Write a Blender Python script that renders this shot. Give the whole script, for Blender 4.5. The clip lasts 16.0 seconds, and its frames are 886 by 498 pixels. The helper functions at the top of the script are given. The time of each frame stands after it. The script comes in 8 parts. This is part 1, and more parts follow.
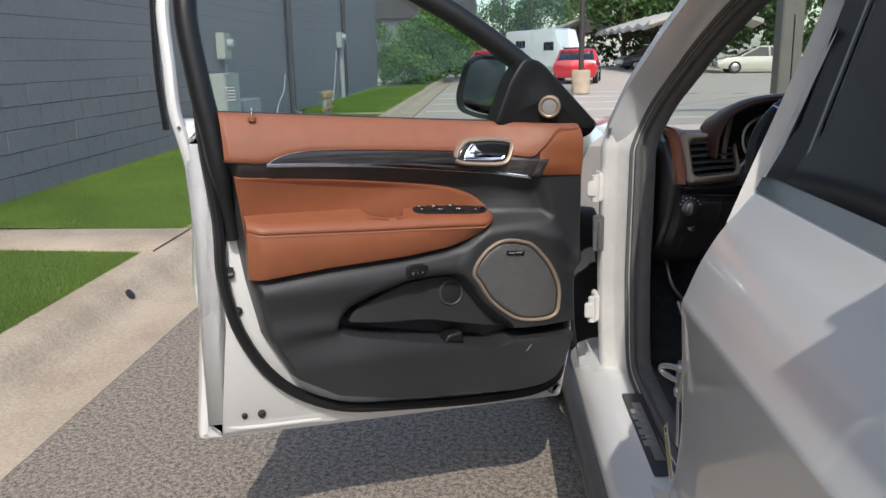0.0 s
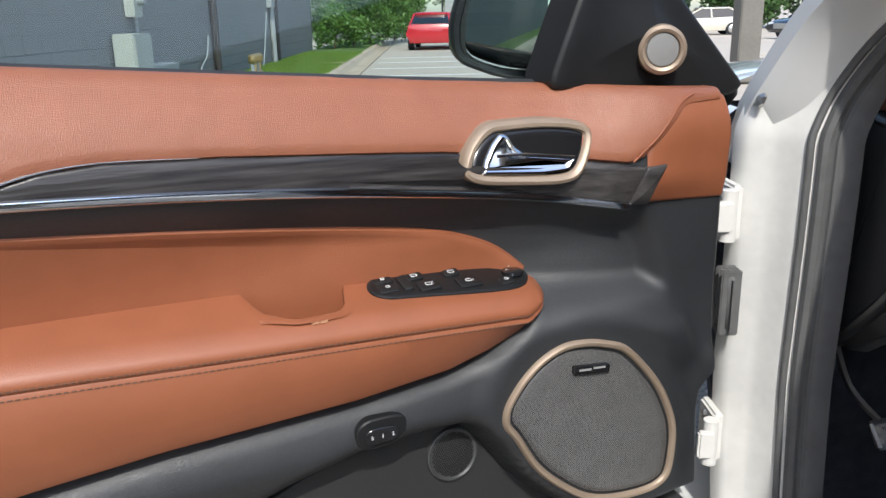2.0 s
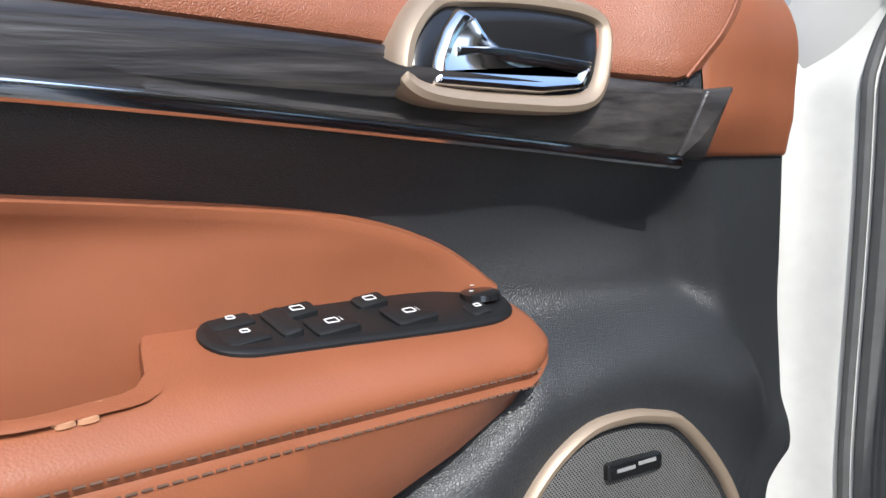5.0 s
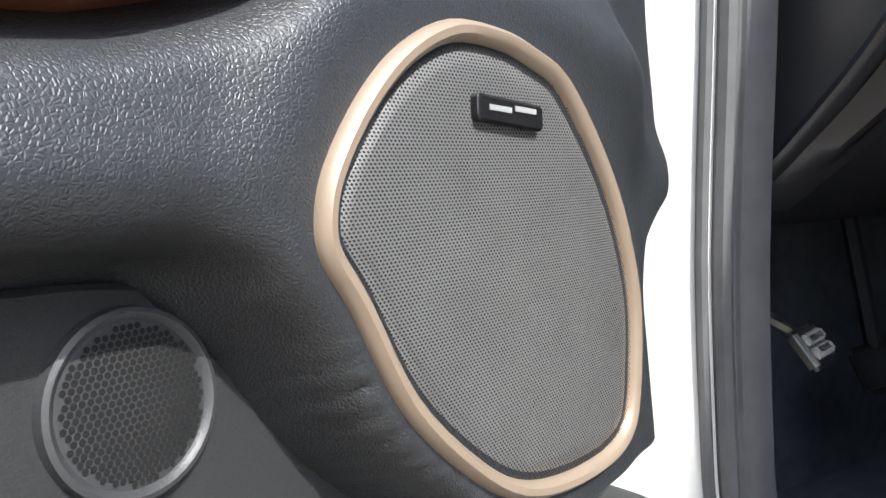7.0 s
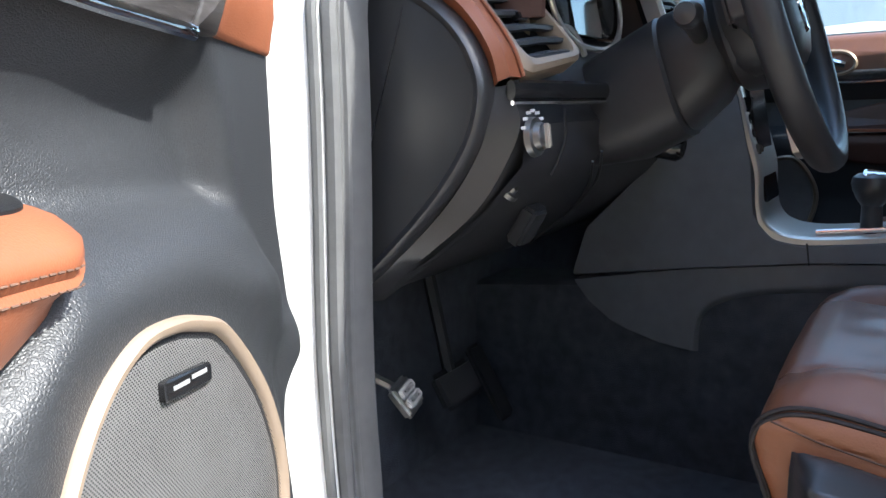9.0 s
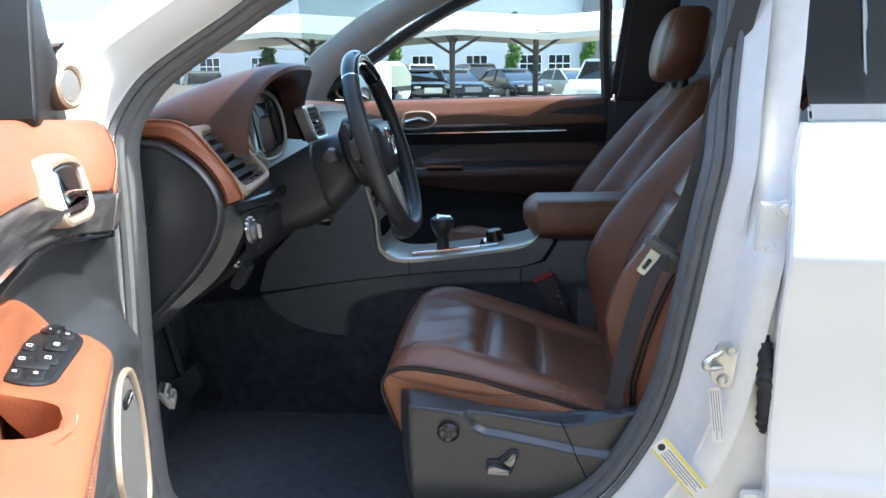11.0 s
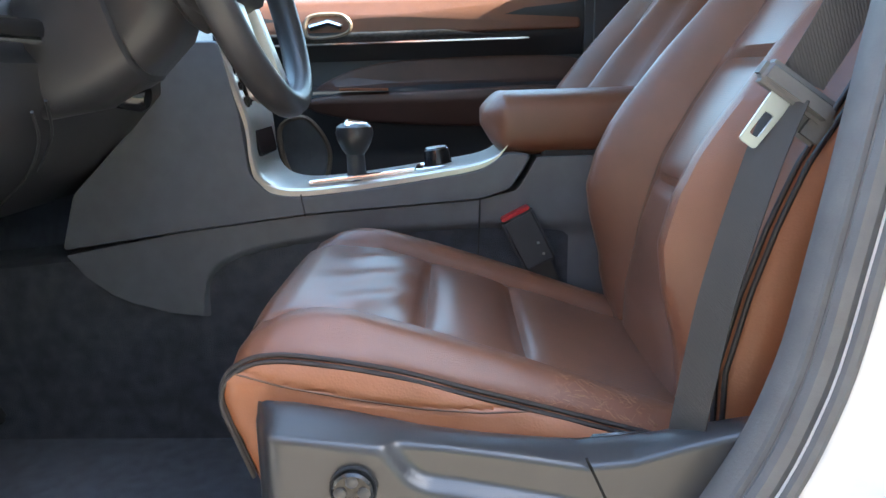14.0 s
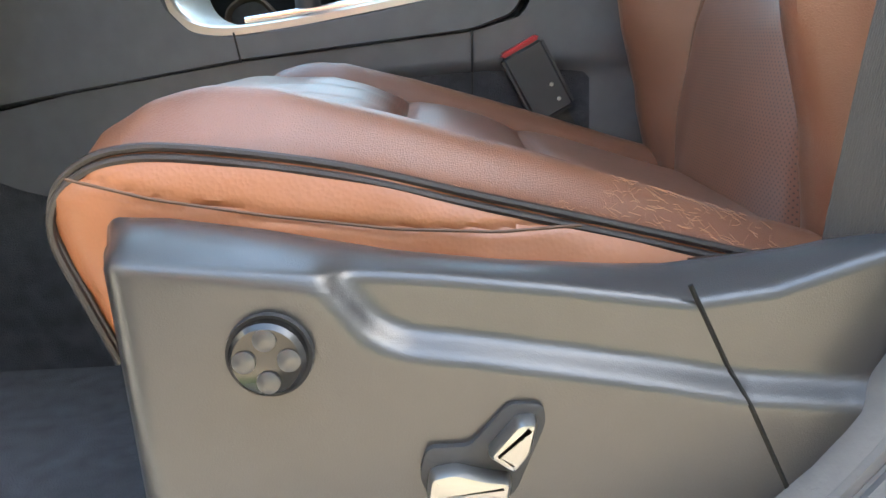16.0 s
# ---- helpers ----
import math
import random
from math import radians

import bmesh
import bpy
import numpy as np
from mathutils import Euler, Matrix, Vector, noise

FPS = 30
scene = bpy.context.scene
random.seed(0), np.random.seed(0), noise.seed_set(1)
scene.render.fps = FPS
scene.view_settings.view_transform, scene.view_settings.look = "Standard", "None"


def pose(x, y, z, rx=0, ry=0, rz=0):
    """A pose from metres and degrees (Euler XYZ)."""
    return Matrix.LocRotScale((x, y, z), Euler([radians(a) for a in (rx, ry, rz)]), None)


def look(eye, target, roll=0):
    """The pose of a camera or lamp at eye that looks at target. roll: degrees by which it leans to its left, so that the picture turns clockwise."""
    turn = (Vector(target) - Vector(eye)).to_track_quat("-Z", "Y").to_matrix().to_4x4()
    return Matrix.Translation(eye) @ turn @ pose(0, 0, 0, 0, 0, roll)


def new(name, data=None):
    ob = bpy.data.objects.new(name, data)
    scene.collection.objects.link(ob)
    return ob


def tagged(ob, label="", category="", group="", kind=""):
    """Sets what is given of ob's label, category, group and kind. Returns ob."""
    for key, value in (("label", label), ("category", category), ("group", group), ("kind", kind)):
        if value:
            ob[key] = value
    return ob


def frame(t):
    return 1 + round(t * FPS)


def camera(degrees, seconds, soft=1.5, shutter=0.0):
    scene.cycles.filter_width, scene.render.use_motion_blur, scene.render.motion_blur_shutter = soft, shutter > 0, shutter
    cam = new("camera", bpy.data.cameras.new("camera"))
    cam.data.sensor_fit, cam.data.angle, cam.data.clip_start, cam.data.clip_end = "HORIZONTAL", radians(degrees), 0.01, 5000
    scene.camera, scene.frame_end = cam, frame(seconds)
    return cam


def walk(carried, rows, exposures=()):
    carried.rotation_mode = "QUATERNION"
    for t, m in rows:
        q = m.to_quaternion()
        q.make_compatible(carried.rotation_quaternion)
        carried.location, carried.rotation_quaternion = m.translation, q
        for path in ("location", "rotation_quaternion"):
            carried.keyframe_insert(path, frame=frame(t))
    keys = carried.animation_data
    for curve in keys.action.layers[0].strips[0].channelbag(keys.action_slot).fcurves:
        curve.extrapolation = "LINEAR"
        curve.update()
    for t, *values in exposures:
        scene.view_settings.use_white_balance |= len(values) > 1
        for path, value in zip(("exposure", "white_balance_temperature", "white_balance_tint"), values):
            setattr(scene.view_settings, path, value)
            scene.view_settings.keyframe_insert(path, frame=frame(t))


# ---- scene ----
cam = camera(58.2, 16.0)
PATH = [
    (0, (-1.127, -2.181, 1.359), (-1.237, -0.243, 0.881), -1.1),
    (0.5, (-1.151, -1.94, 1.363), (-1.263, -0.01, 0.853), -1.3),
    (1, (-1.167, -1.611, 1.322), (-1.26, 0.318, 0.804), -1.7),
    (1.5, (-1.207, -1.33, 1.292), (-1.249, 0.599, 0.764), -1.7),
    (2, (-1.243, -1.055, 1.263), (-1.208, 0.864, 0.701), -1.2),
    (2.5, (-1.245, -0.861, 1.203), (-1.155, 1.063, 0.662), -1.1),
    (3, (-1.276, -0.684, 1.153), (-1.075, 1.251, 0.692), -1.7),
    (5.5, (-1.287, -0.613, 1.029), (-0.704, 1.277, 0.732), -2.0),
    (6, (-1.272, -0.586, 0.940), (-0.562, 1.266, 0.688), -2.1),
    (6.5, (-1.251, -0.546, 0.876), (-0.405, 1.25, 0.634), -1.9),
    (7, (-1.263, -0.487, 0.830), (-0.262, 1.232, 0.641), -1.7),
    (7.5, (-1.270, -0.490, 0.831), (-0.210, 1.191, 0.640), -1.6),
    (8, (-1.262, -0.506, 0.843), (-0.063, 1.076, 0.602), -1.4),
    (8.5, (-1.256, -0.498, 0.874), (0.164, 0.880, 0.588), -1.4),
    (9, (-1.341, -0.534, 1.005), (0.339, 0.490, 0.650), -1.0),
    (9.5, (-1.516, -0.615, 1.103), (0.307, 0.104, 0.704), -0.8),
    (10, (-1.758, -0.652, 1.203), (0.139, -0.181, 0.781), -1.0),
    (12.5, (-1.937, -0.637, 1.238), (0.018, -0.567, 0.825), -0.0),
    (13, (-1.699, -0.651, 1.156), (0.262, -0.582, 0.764), -0.2),
    (13.5, (-1.461, -0.623, 1.077), (0.499, -0.576, 0.683), -0.2),
    (14, (-1.254, -0.619, 0.971), (0.698, -0.591, 0.539), -0.7),
    (14.5, (-1.099, -0.615, 0.877), (0.848, -0.6, 0.421), -1.1),
    (15, (-1.011, -0.611, 0.804), (0.929, -0.605, 0.319), -2.0),
    (15.5, (-0.995, -0.614, 0.782), (0.94, -0.608, 0.276), -2.6),
    (16, (-1.006, -0.615, 0.783), (0.925, -0.612, 0.265), -2.8),
]
walk(cam, [(t, look(eye, target, roll)) for t, eye, target, roll in PATH],
     [(0.0, -0.2, 6500, 10), (1.0, -0.05, 6450, 10), (2.0, 0.2, 6300, 8), (3.0, 0.4, 6150, 7), (5.5, 0.55, 6100, 7), (6.5, 0.8, 6150, 7), (7.5, 1.5, 6150, 8), (8.0, 1.5, 6150, 8), (9.0, 1.85, 6100, 7), (10.0, 2.2, 6000, 3), (12.5, 1.25, 6200, 6), (13.5, 2.4, 6350, 5), (14.0, 3.05, 6500, 4), (14.5, 3.85, 6750, 3), (15.0, 3.65, 7200, 2), (16.0, 3.55, 7400, 2)])

# world and sun: clear late-summer noon, sun behind and a little to the right of the car
SUN_DIR = Vector((-0.045, 0.95, -1.05))
world = bpy.data.worlds.new("sky")
scene.world = world
world.use_nodes = True
wn = world.node_tree.nodes
sky = wn.new("ShaderNodeTexSky")
sky.sky_type = 'NISHITA'
sky.sun_disc = False
sky.sun_elevation = radians(47)
sky.sun_rotation = radians(174)
sky.dust_density = 1.5
world.node_tree.links.new(sky.outputs[0], wn["Background"].inputs[0])
wn["Background"].inputs[1].default_value = 0.28
sun_data = bpy.data.lights.new("sun", 'SUN')
sun_data.energy, sun_data.angle, sun_data.color = 3.4, radians(0.53), (1.0, 0.95, 0.87)
sun = new("sun", sun_data)
sun.rotation_mode = 'QUATERNION'
sun.rotation_quaternion = SUN_DIR.to_track_quat("-Z", "Y")
sun.location = (0, -20, 30)


# ---- materials ----
def mat(name, col, rough=0.5, metal=0.0, var=0.12, s1=3.0, s2=40.0, bump=0.0, bscale=400.0, kind="noise",
        coat=0.0, spec=0.5, col2=None, stretch=(1, 1, 1), sheen=0.0, rvar=0.08, spread=0.3):
    """A procedural surface: colour varied at two scales, roughness varied, fine relief."""
    m = bpy.data.materials.new(name)
    m.use_nodes = True
    nt = m.node_tree
    n, link = nt.nodes, nt.links.new
    b = n["Principled BSDF"]
    tc = n.new("ShaderNodeTexCoord")
    mp = n.new("ShaderNodeMapping")
    mp.inputs["Scale"].default_value = stretch
    link(tc.outputs["Object"], mp.inputs[0])
    big = n.new("ShaderNodeTexNoise")
    big.inputs["Scale"].default_value, big.inputs["Detail"].default_value = s1, 4
    small = n.new("ShaderNodeTexNoise")
    small.inputs["Scale"].default_value, small.inputs["Detail"].default_value = s2, 3
    for t in (big, small):
        link(mp.outputs[0], t.inputs[0])
    add = n.new("ShaderNodeMath")
    add.operation = 'ADD'
    link(big.outputs[0], add.inputs[0])
    link(small.outputs[0], add.inputs[1])
    rng = n.new("ShaderNodeMapRange")
    rng.inputs[1].default_value, rng.inputs[2].default_value = 1 - spread, 1 + spread
    link(add.outputs[0], rng.inputs[0])
    mix = n.new("ShaderNodeMix")
    mix.data_type = 'RGBA'
    c2 = col2 or tuple(min(1, c * (1 + var)) for c in col)
    c1 = col if col2 else tuple(c * (1 - var) for c in col)
    mix.inputs[6].default_value, mix.inputs[7].default_value = (*c1, 1), (*c2, 1)
    link(rng.outputs[0], mix.inputs[0])
    link(mix.outputs[2], b.inputs["Base Color"])
    rr = n.new("ShaderNodeMapRange")
    rr.inputs[3].default_value, rr.inputs[4].default_value = max(0.02, rough - rvar), min(1, rough + rvar)
    link(big.outputs[0], rr.inputs[0])
    link(rr.outputs[0], b.inputs["Roughness"])
    b.inputs["Metallic"].default_value = metal
    b.inputs["Specular IOR Level"].default_value = spec
    b.inputs["Coat Weight"].default_value = coat
    b.inputs["Coat Roughness"].default_value = 0.04
    b.inputs["Sheen Weight"].default_value = sheen
    if bump:
        bp = n.new("ShaderNodeBump")
        bp.inputs["Strength"].default_value = 1.0
        bp.inputs["Distance"].default_value = bump
        if kind == "grain":
            tx = n.new("ShaderNodeTexVoronoi")
            tx.feature = 'SMOOTH_F1'
            tx.inputs["Scale"].default_value = bscale
            tx.inputs["Smoothness"].default_value = 0.4
            out = tx.outputs["Distance"]
        elif kind == "leather":
            warp = n.new("ShaderNodeTexNoise")
            warp.inputs["Scale"].default_value = bscale * 0.6
            off = n.new("ShaderNodeVectorMath")
            off.operation = 'MULTIPLY_ADD'
            off.inputs[1].default_value = (0.6 / bscale,) * 3
            link(warp.outputs["Color"], off.inputs[0])
            link(mp.outputs[0], off.inputs[2])
            link(mp.outputs[0], warp.inputs[0])
            cellv = n.new("ShaderNodeTexVoronoi")
            cellv.feature = 'DISTANCE_TO_EDGE'
            cellv.inputs["Scale"].default_value = bscale
            link(off.outputs[0], cellv.inputs[0])
            tx = n.new("ShaderNodeMapRange")
            tx.interpolation_type = 'SMOOTHSTEP'
            tx.inputs[1].default_value, tx.inputs[2].default_value = 0.0, 0.28
            link(cellv.outputs["Distance"], tx.inputs[0])
            out = tx.outputs[0]
        elif kind == "wave":
            tx = n.new("ShaderNodeTexWave")
            tx.inputs["Scale"].default_value = bscale
            tx.inputs["Distortion"].default_value = 2.5
            out = tx.outputs[0]
        else:
            tx = n.new("ShaderNodeTexNoise")
            tx.inputs["Scale"].default_value = bscale
            tx.inputs["Detail"].default_value = 4
            out = tx.outputs[0]
        if kind != "leather":
            link(mp.outputs[0], tx.inputs[0])
        link(out, bp.inputs["Height"])
        link(bp.outputs[0], b.inputs["Normal"])
    return m


PAINT = mat("white_paint", (0.74, 0.74, 0.73), 0.28, var=0.02, s1=1.5, s2=8, coat=1.0, rvar=0.03)
PAINT_IN = mat("white_primer_paint", (0.76, 0.75, 0.72), 0.4, var=0.05, s1=6, s2=50, bump=0.0004, bscale=30)
BLACK = mat("black_grained_plastic", (0.030, 0.032, 0.035), 0.42, spec=0.5, var=0.15, bump=0.00014, bscale=520, kind="leather", s1=5, s2=350)
SMOOTH = mat("black_smooth_plastic", (0.048, 0.050, 0.056), 0.42, var=0.12, bump=0.0002, bscale=900)
GLOSS = mat("gloss_black_plastic", (0.012, 0.012, 0.013), 0.15, var=0.1)
DASH = mat("black_dash_plastic", (0.032, 0.0325, 0.036), 0.38, var=0.12, bump=0.0002, bscale=900)
SATIN = mat("satin_charcoal_plastic", (0.034, 0.034, 0.036), 0.29, var=0.08, bump=0.00012, bscale=1100, s1=4, spec=0.62, rvar=0.04)
SEAL_GREY = mat("grey_door_seal", (0.125, 0.125, 0.125), 0.6, var=0.15, bump=0.0003, bscale=300)
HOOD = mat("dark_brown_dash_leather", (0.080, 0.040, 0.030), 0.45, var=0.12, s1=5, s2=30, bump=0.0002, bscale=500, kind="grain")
# dark grey console plastic, lifted to blue-grey: glare haze put into the colour
CONSOLE_HAZED = mat("hazed_console_plastic", (0.128, 0.137, 0.156), 0.42, var=0.10, bump=0.0002, bscale=1100, s1=4)
TRIM_BLACK = mat("black_door_trim_plastic", (0.013, 0.0135, 0.0145), 0.45, spec=0.3, var=0.15, bump=0.0002, bscale=900)
HOLE = mat("deep_black_hole", (0.002, 0.002, 0.002), 0.9, var=0.1)
TWEETER = mat("black_tweeter_plastic", (0.045, 0.046, 0.048), 0.42, var=0.15, bump=0.0002, bscale=900)
PLATE_BLACK = mat("rough_black_plate", (0.021, 0.0215, 0.022), 0.6, var=0.3, s2=900, bump=0.0003, bscale=1200)
RUBBER = mat("rubber_seal", (0.030, 0.031, 0.034), 0.62, spec=0.3, var=0.2, bump=0.0003, bscale=200)
TAN = mat("tan_leather", (0.270, 0.097, 0.050), 0.46, var=0.08, s1=4, s2=25, bump=0.00016, bscale=520, kind="leather")
TAN_FINE = mat("tan_fine_leather", (0.272, 0.092, 0.043), 0.44, var=0.07, s1=4, s2=25, bump=0.00012, bscale=700, kind="grain")
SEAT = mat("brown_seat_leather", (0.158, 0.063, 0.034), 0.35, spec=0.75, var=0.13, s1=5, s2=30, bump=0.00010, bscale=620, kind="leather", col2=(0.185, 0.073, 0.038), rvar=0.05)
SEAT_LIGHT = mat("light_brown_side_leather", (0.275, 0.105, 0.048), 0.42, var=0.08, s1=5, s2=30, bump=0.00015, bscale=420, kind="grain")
def perforated(m, axes, pitch=0.0034):
    """Rows of small dark holes, laid out on two of the object's axes."""
    n, link = m.node_tree.nodes, m.node_tree.links.new
    tc = n.new("ShaderNodeTexCoord")
    sep, com = n.new("ShaderNodeSeparateXYZ"), n.new("ShaderNodeCombineXYZ")
    link(tc.outputs["Object"], sep.inputs[0])
    link(sep.outputs[axes[0]], com.inputs[0])
    link(sep.outputs[axes[1]], com.inputs[1])
    v = n.new("ShaderNodeTexVoronoi")
    v.voronoi_dimensions = '2D'
    v.inputs["Scale"].default_value, v.inputs["Randomness"].default_value = 1 / pitch, 0.0
    rot = n.new("ShaderNodeMapping")
    rot.inputs["Rotation"].default_value = (0, 0, radians(45))
    link(com.outputs[0], rot.inputs[0])
    link(rot.outputs[0], v.inputs[0])
    lim = n.new("ShaderNodeMapRange")
    lim.inputs[1].default_value, lim.inputs[2].default_value = 0.14, 0.24
    link(v.outputs["Distance"], lim.inputs[0])
    b = n["Principled BSDF"]
    src = b.inputs["Base Color"].links[0].from_socket
    mx = n.new("ShaderNodeMix")
    mx.data_type = 'RGBA'
    mx.inputs[6].default_value = (0.03, 0.012, 0.008, 1)
    link(lim.outputs[0], mx.inputs[0])
    link(src, mx.inputs[7])
    link(mx.outputs[2], b.inputs["Base Color"])
    return m


SEAT_PERF_XY = perforated(mat("perforated_cushion_leather", (0.150, 0.060, 0.033), 0.35, spec=1.0, var=0.13, s1=5, s2=30, col2=(0.195, 0.078, 0.042)), (0, 1))
SEAT_PERF_XZ = perforated(mat("perforated_backrest_leather", (0.150, 0.060, 0.033), 0.35, spec=1.0, var=0.13, s1=5, s2=30, col2=(0.195, 0.078, 0.042)), (0, 2))
PIPING = mat("dark_piping", (0.025, 0.02, 0.02), 0.4, var=0.2, bump=0.0004, bscale=700)
PALE_TAN = mat("scuffed_pale_leather", (0.48, 0.25, 0.14), 0.6, var=0.1)
PALE_PIPING = mat("pale_grey_trim", (0.55, 0.52, 0.48), 0.5, var=0.08, bump=0.0003, bscale=600)
THREAD = mat("brown_thread", (0.10, 0.055, 0.035), 0.8, var=0.2)
WOOD = mat("black_open_pore_wood", (0.014, 0.0125, 0.0135), 0.33, var=0.2, s1=10, s2=120, bump=0.0009, bscale=110, stretch=(0.09, 1, 1.6), col2=(0.075, 0.069, 0.067))
CHROME = mat("chrome", (0.78, 0.79, 0.80), 0.10, 1.0, var=0.03, rvar=0.04)
STEEL = mat("zinc_steel", (0.55, 0.54, 0.52), 0.35, 1.0, var=0.1)
LEVER = mat("dark_satin_metal", (0.26, 0.26, 0.26), 0.3, 0.9, var=0.05)
CHAMPAGNE = mat("champagne_satin_metal", (0.325, 0.250, 0.185), 0.42, 0.3, var=0.05, bump=0.0001, bscale=1500)
SILVER = mat("silver_satin_trim", (0.58, 0.55, 0.50), 0.32, 0.7, var=0.05)
CLOTH = mat("black_speaker_cloth", (0.007, 0.007, 0.008), 0.8, var=0.2)
MESH_GREY = mat("grey_metal_mesh", (0.30, 0.295, 0.29), 0.40, 0.5, var=0.1)
CARPET = mat("dark_carpet", (0.078, 0.085, 0.104), 0.95, var=0.35, bump=0.003, bscale=500, sheen=0.15, spec=0.1)
BELT = mat("grey_seat_belt_webbing", (0.045, 0.044, 0.044), 0.6, var=0.1, bump=0.0003, bscale=420, kind="wave")
RED = mat("red_button", (0.55, 0.02, 0.03), 0.35, var=0.05)
WHITE_MARK = mat("white_print", (0.75, 0.75, 0.75), 0.5, var=0.04)
MARK = mat("grey_print", (0.30, 0.30, 0.30), 0.5, var=0.04)
PAPER = mat("white_label_paper", (0.72, 0.72, 0.70), 0.5, var=0.05)
YELLOW = mat("yellow_label_band", (0.72, 0.60, 0.06), 0.5, var=0.05)
HEADLINER = mat("pale_headliner_cloth", (0.52, 0.505, 0.475), 0.9, var=0.08, bump=0.0008, bscale=600, sheen=0.2)
PILLAR_TRIM = mat("pale_grey_pillar_trim", (0.38, 0.37, 0.35), 0.6, var=0.06, bump=0.0004, bscale=500)
ASPHALT = mat("asphalt", (0.10, 0.084, 0.069), 0.85, s1=55, s2=130, bump=0.008, bscale=110, col2=(0.44, 0.37, 0.295), spread=0.22)
CONCRETE = mat("concrete", (0.36, 0.285, 0.205), 0.85, s1=2.2, s2=70, bump=0.003, bscale=90, col2=(0.52, 0.425, 0.32), spread=0.22)
LOT = mat("pale_concrete_paving", (0.42, 0.36, 0.30), 0.85, s1=0.15, s2=6, bump=0.004, bscale=30, col2=(0.50, 0.44, 0.36))
WALLP = mat("painted_block_wall", (0.195, 0.192, 0.188), 0.72, s1=0.8, s2=14, bump=0.006, bscale=40, col2=(0.225, 0.222, 0.218))
WALLB = mat("white_building_render", (0.50, 0.51, 0.53), 0.8, s1=0.2, s2=3, var=0.05)
GREY_B = mat("grey_metal_cladding", (0.16, 0.165, 0.17), 0.6, s1=0.3, s2=4, var=0.1)
GRASS = mat("grass", (0.095, 0.185, 0.020), 0.7, s1=1.2, s2=60, col2=(0.21, 0.32, 0.05), bump=0.02, bscale=120)
SOIL = mat("lawn_soil", (0.07, 0.12, 0.02), 0.95, s1=1.5, s2=80, col2=(0.13, 0.21, 0.04), bump=0.02, bscale=90)
LEAF = mat("hedge_leaves", (0.035, 0.10, 0.012), 0.5, s1=2, s2=9, col2=(0.13, 0.24, 0.04))
LEAF_D = mat("dark_tree_leaves", (0.03, 0.075, 0.016), 0.55, s1=0.6, s2=4, col2=(0.06, 0.12, 0.025))
BARK = mat("bark", (0.10, 0.07, 0.045), 0.9, s1=4, s2=30, bump=0.01, bscale=40)
CANOPY = mat("canopy_fabric", (0.44, 0.415, 0.36), 0.8, s1=0.4, s2=6, var=0.06)
DARK_STEEL = mat("dark_brown_steel", (0.055, 0.048, 0.043), 0.5, 0.2, s1=2, s2=20)
BEIGE_BOX = mat("beige_enclosure_paint", (0.40, 0.41, 0.36), 0.5, s1=4, s2=30, var=0.06)
BRASS = mat("brass", (0.55, 0.40, 0.20), 0.4, 0.8, s1=20, s2=90, var=0.2)
PVC = mat("grey_conduit", (0.34, 0.35, 0.35), 0.55, var=0.08)
CAR_RED = mat("red_car_paint", (0.55, 0.02, 0.03), 0.25, coat=1.0, var=0.03)
CAR_BLACK = mat("black_car_paint", (0.012, 0.014, 0.020), 0.22, coat=1.0, var=0.03)
CAR_GREY = mat("grey_car_paint", (0.10, 0.11, 0.13), 0.25, 0.4, coat=1.0, var=0.03)
CAR_CREAM = mat("pearl_car_paint", (0.66, 0.62, 0.52), 0.25, coat=1.0, var=0.03)
CAR_GLASS = mat("dark_car_glass", (0.012, 0.015, 0.018), 0.06, coat=0.5, var=0.1)
YELLOW_PAINT = mat("faded_yellow_kerb_paint", (0.50, 0.40, 0.10), 0.8, var=0.2)
MIRROR_CASE = mat("mirror_black_housing", (0.022, 0.022, 0.024), 0.35, var=0.1, bump=0.0002, bscale=700)


def glass(name, tint, rough=0.0):
    m = bpy.data.materials.new(name)
    m.use_nodes = True
    n, link = m.node_tree.nodes, m.node_tree.links.new
    n.remove(n["Principled BSDF"])
    tr = n.new("ShaderNodeBsdfTransparent")
    tr.inputs[0].default_value = (*tint, 1)
    gl = n.new("ShaderNodeBsdfGlossy")
    gl.inputs["Roughness"].default_value = 0.02 + rough
    lw = n.new("ShaderNodeLayerWeight")
    lw.inputs[0].default_value = 0.5
    pw = n.new("ShaderNodeMath")
    pw.operation = 'POWER'
    pw.inputs[1].default_value = 5.5
    link(lw.outputs["Facing"], pw.inputs[0])
    fr = n.new("ShaderNodeMath")
    fr.operation = 'MULTIPLY_ADD'
    fr.inputs[1].default_value, fr.inputs[2].default_value = 0.75, 0.035
    link(pw.outputs[0], fr.inputs[0])
    mx = n.new("ShaderNodeMixShader")
    link(fr.outputs[0], mx.inputs[0])
    link(tr.outputs[0], mx.inputs[1])
    link(gl.outputs[0], mx.inputs[2])
    link(mx.outputs[0], n["Material Output"].inputs[0])
    return m


GLASS = glass("windscreen_glass", (0.74, 0.82, 0.79))
FAR_GLASS = glass("far_side_glass", (0.60, 0.69, 0.66))
SIDE_GLASS = glass("green_tinted_glass", (0.66, 0.76, 0.74))
PRIVACY = glass("privacy_glass", (0.10, 0.115, 0.13))
MIRROR = mat("mirror_glass", (0.55, 0.58, 0.58), 0.03, 1.0, var=0.01, rvar=0.01)


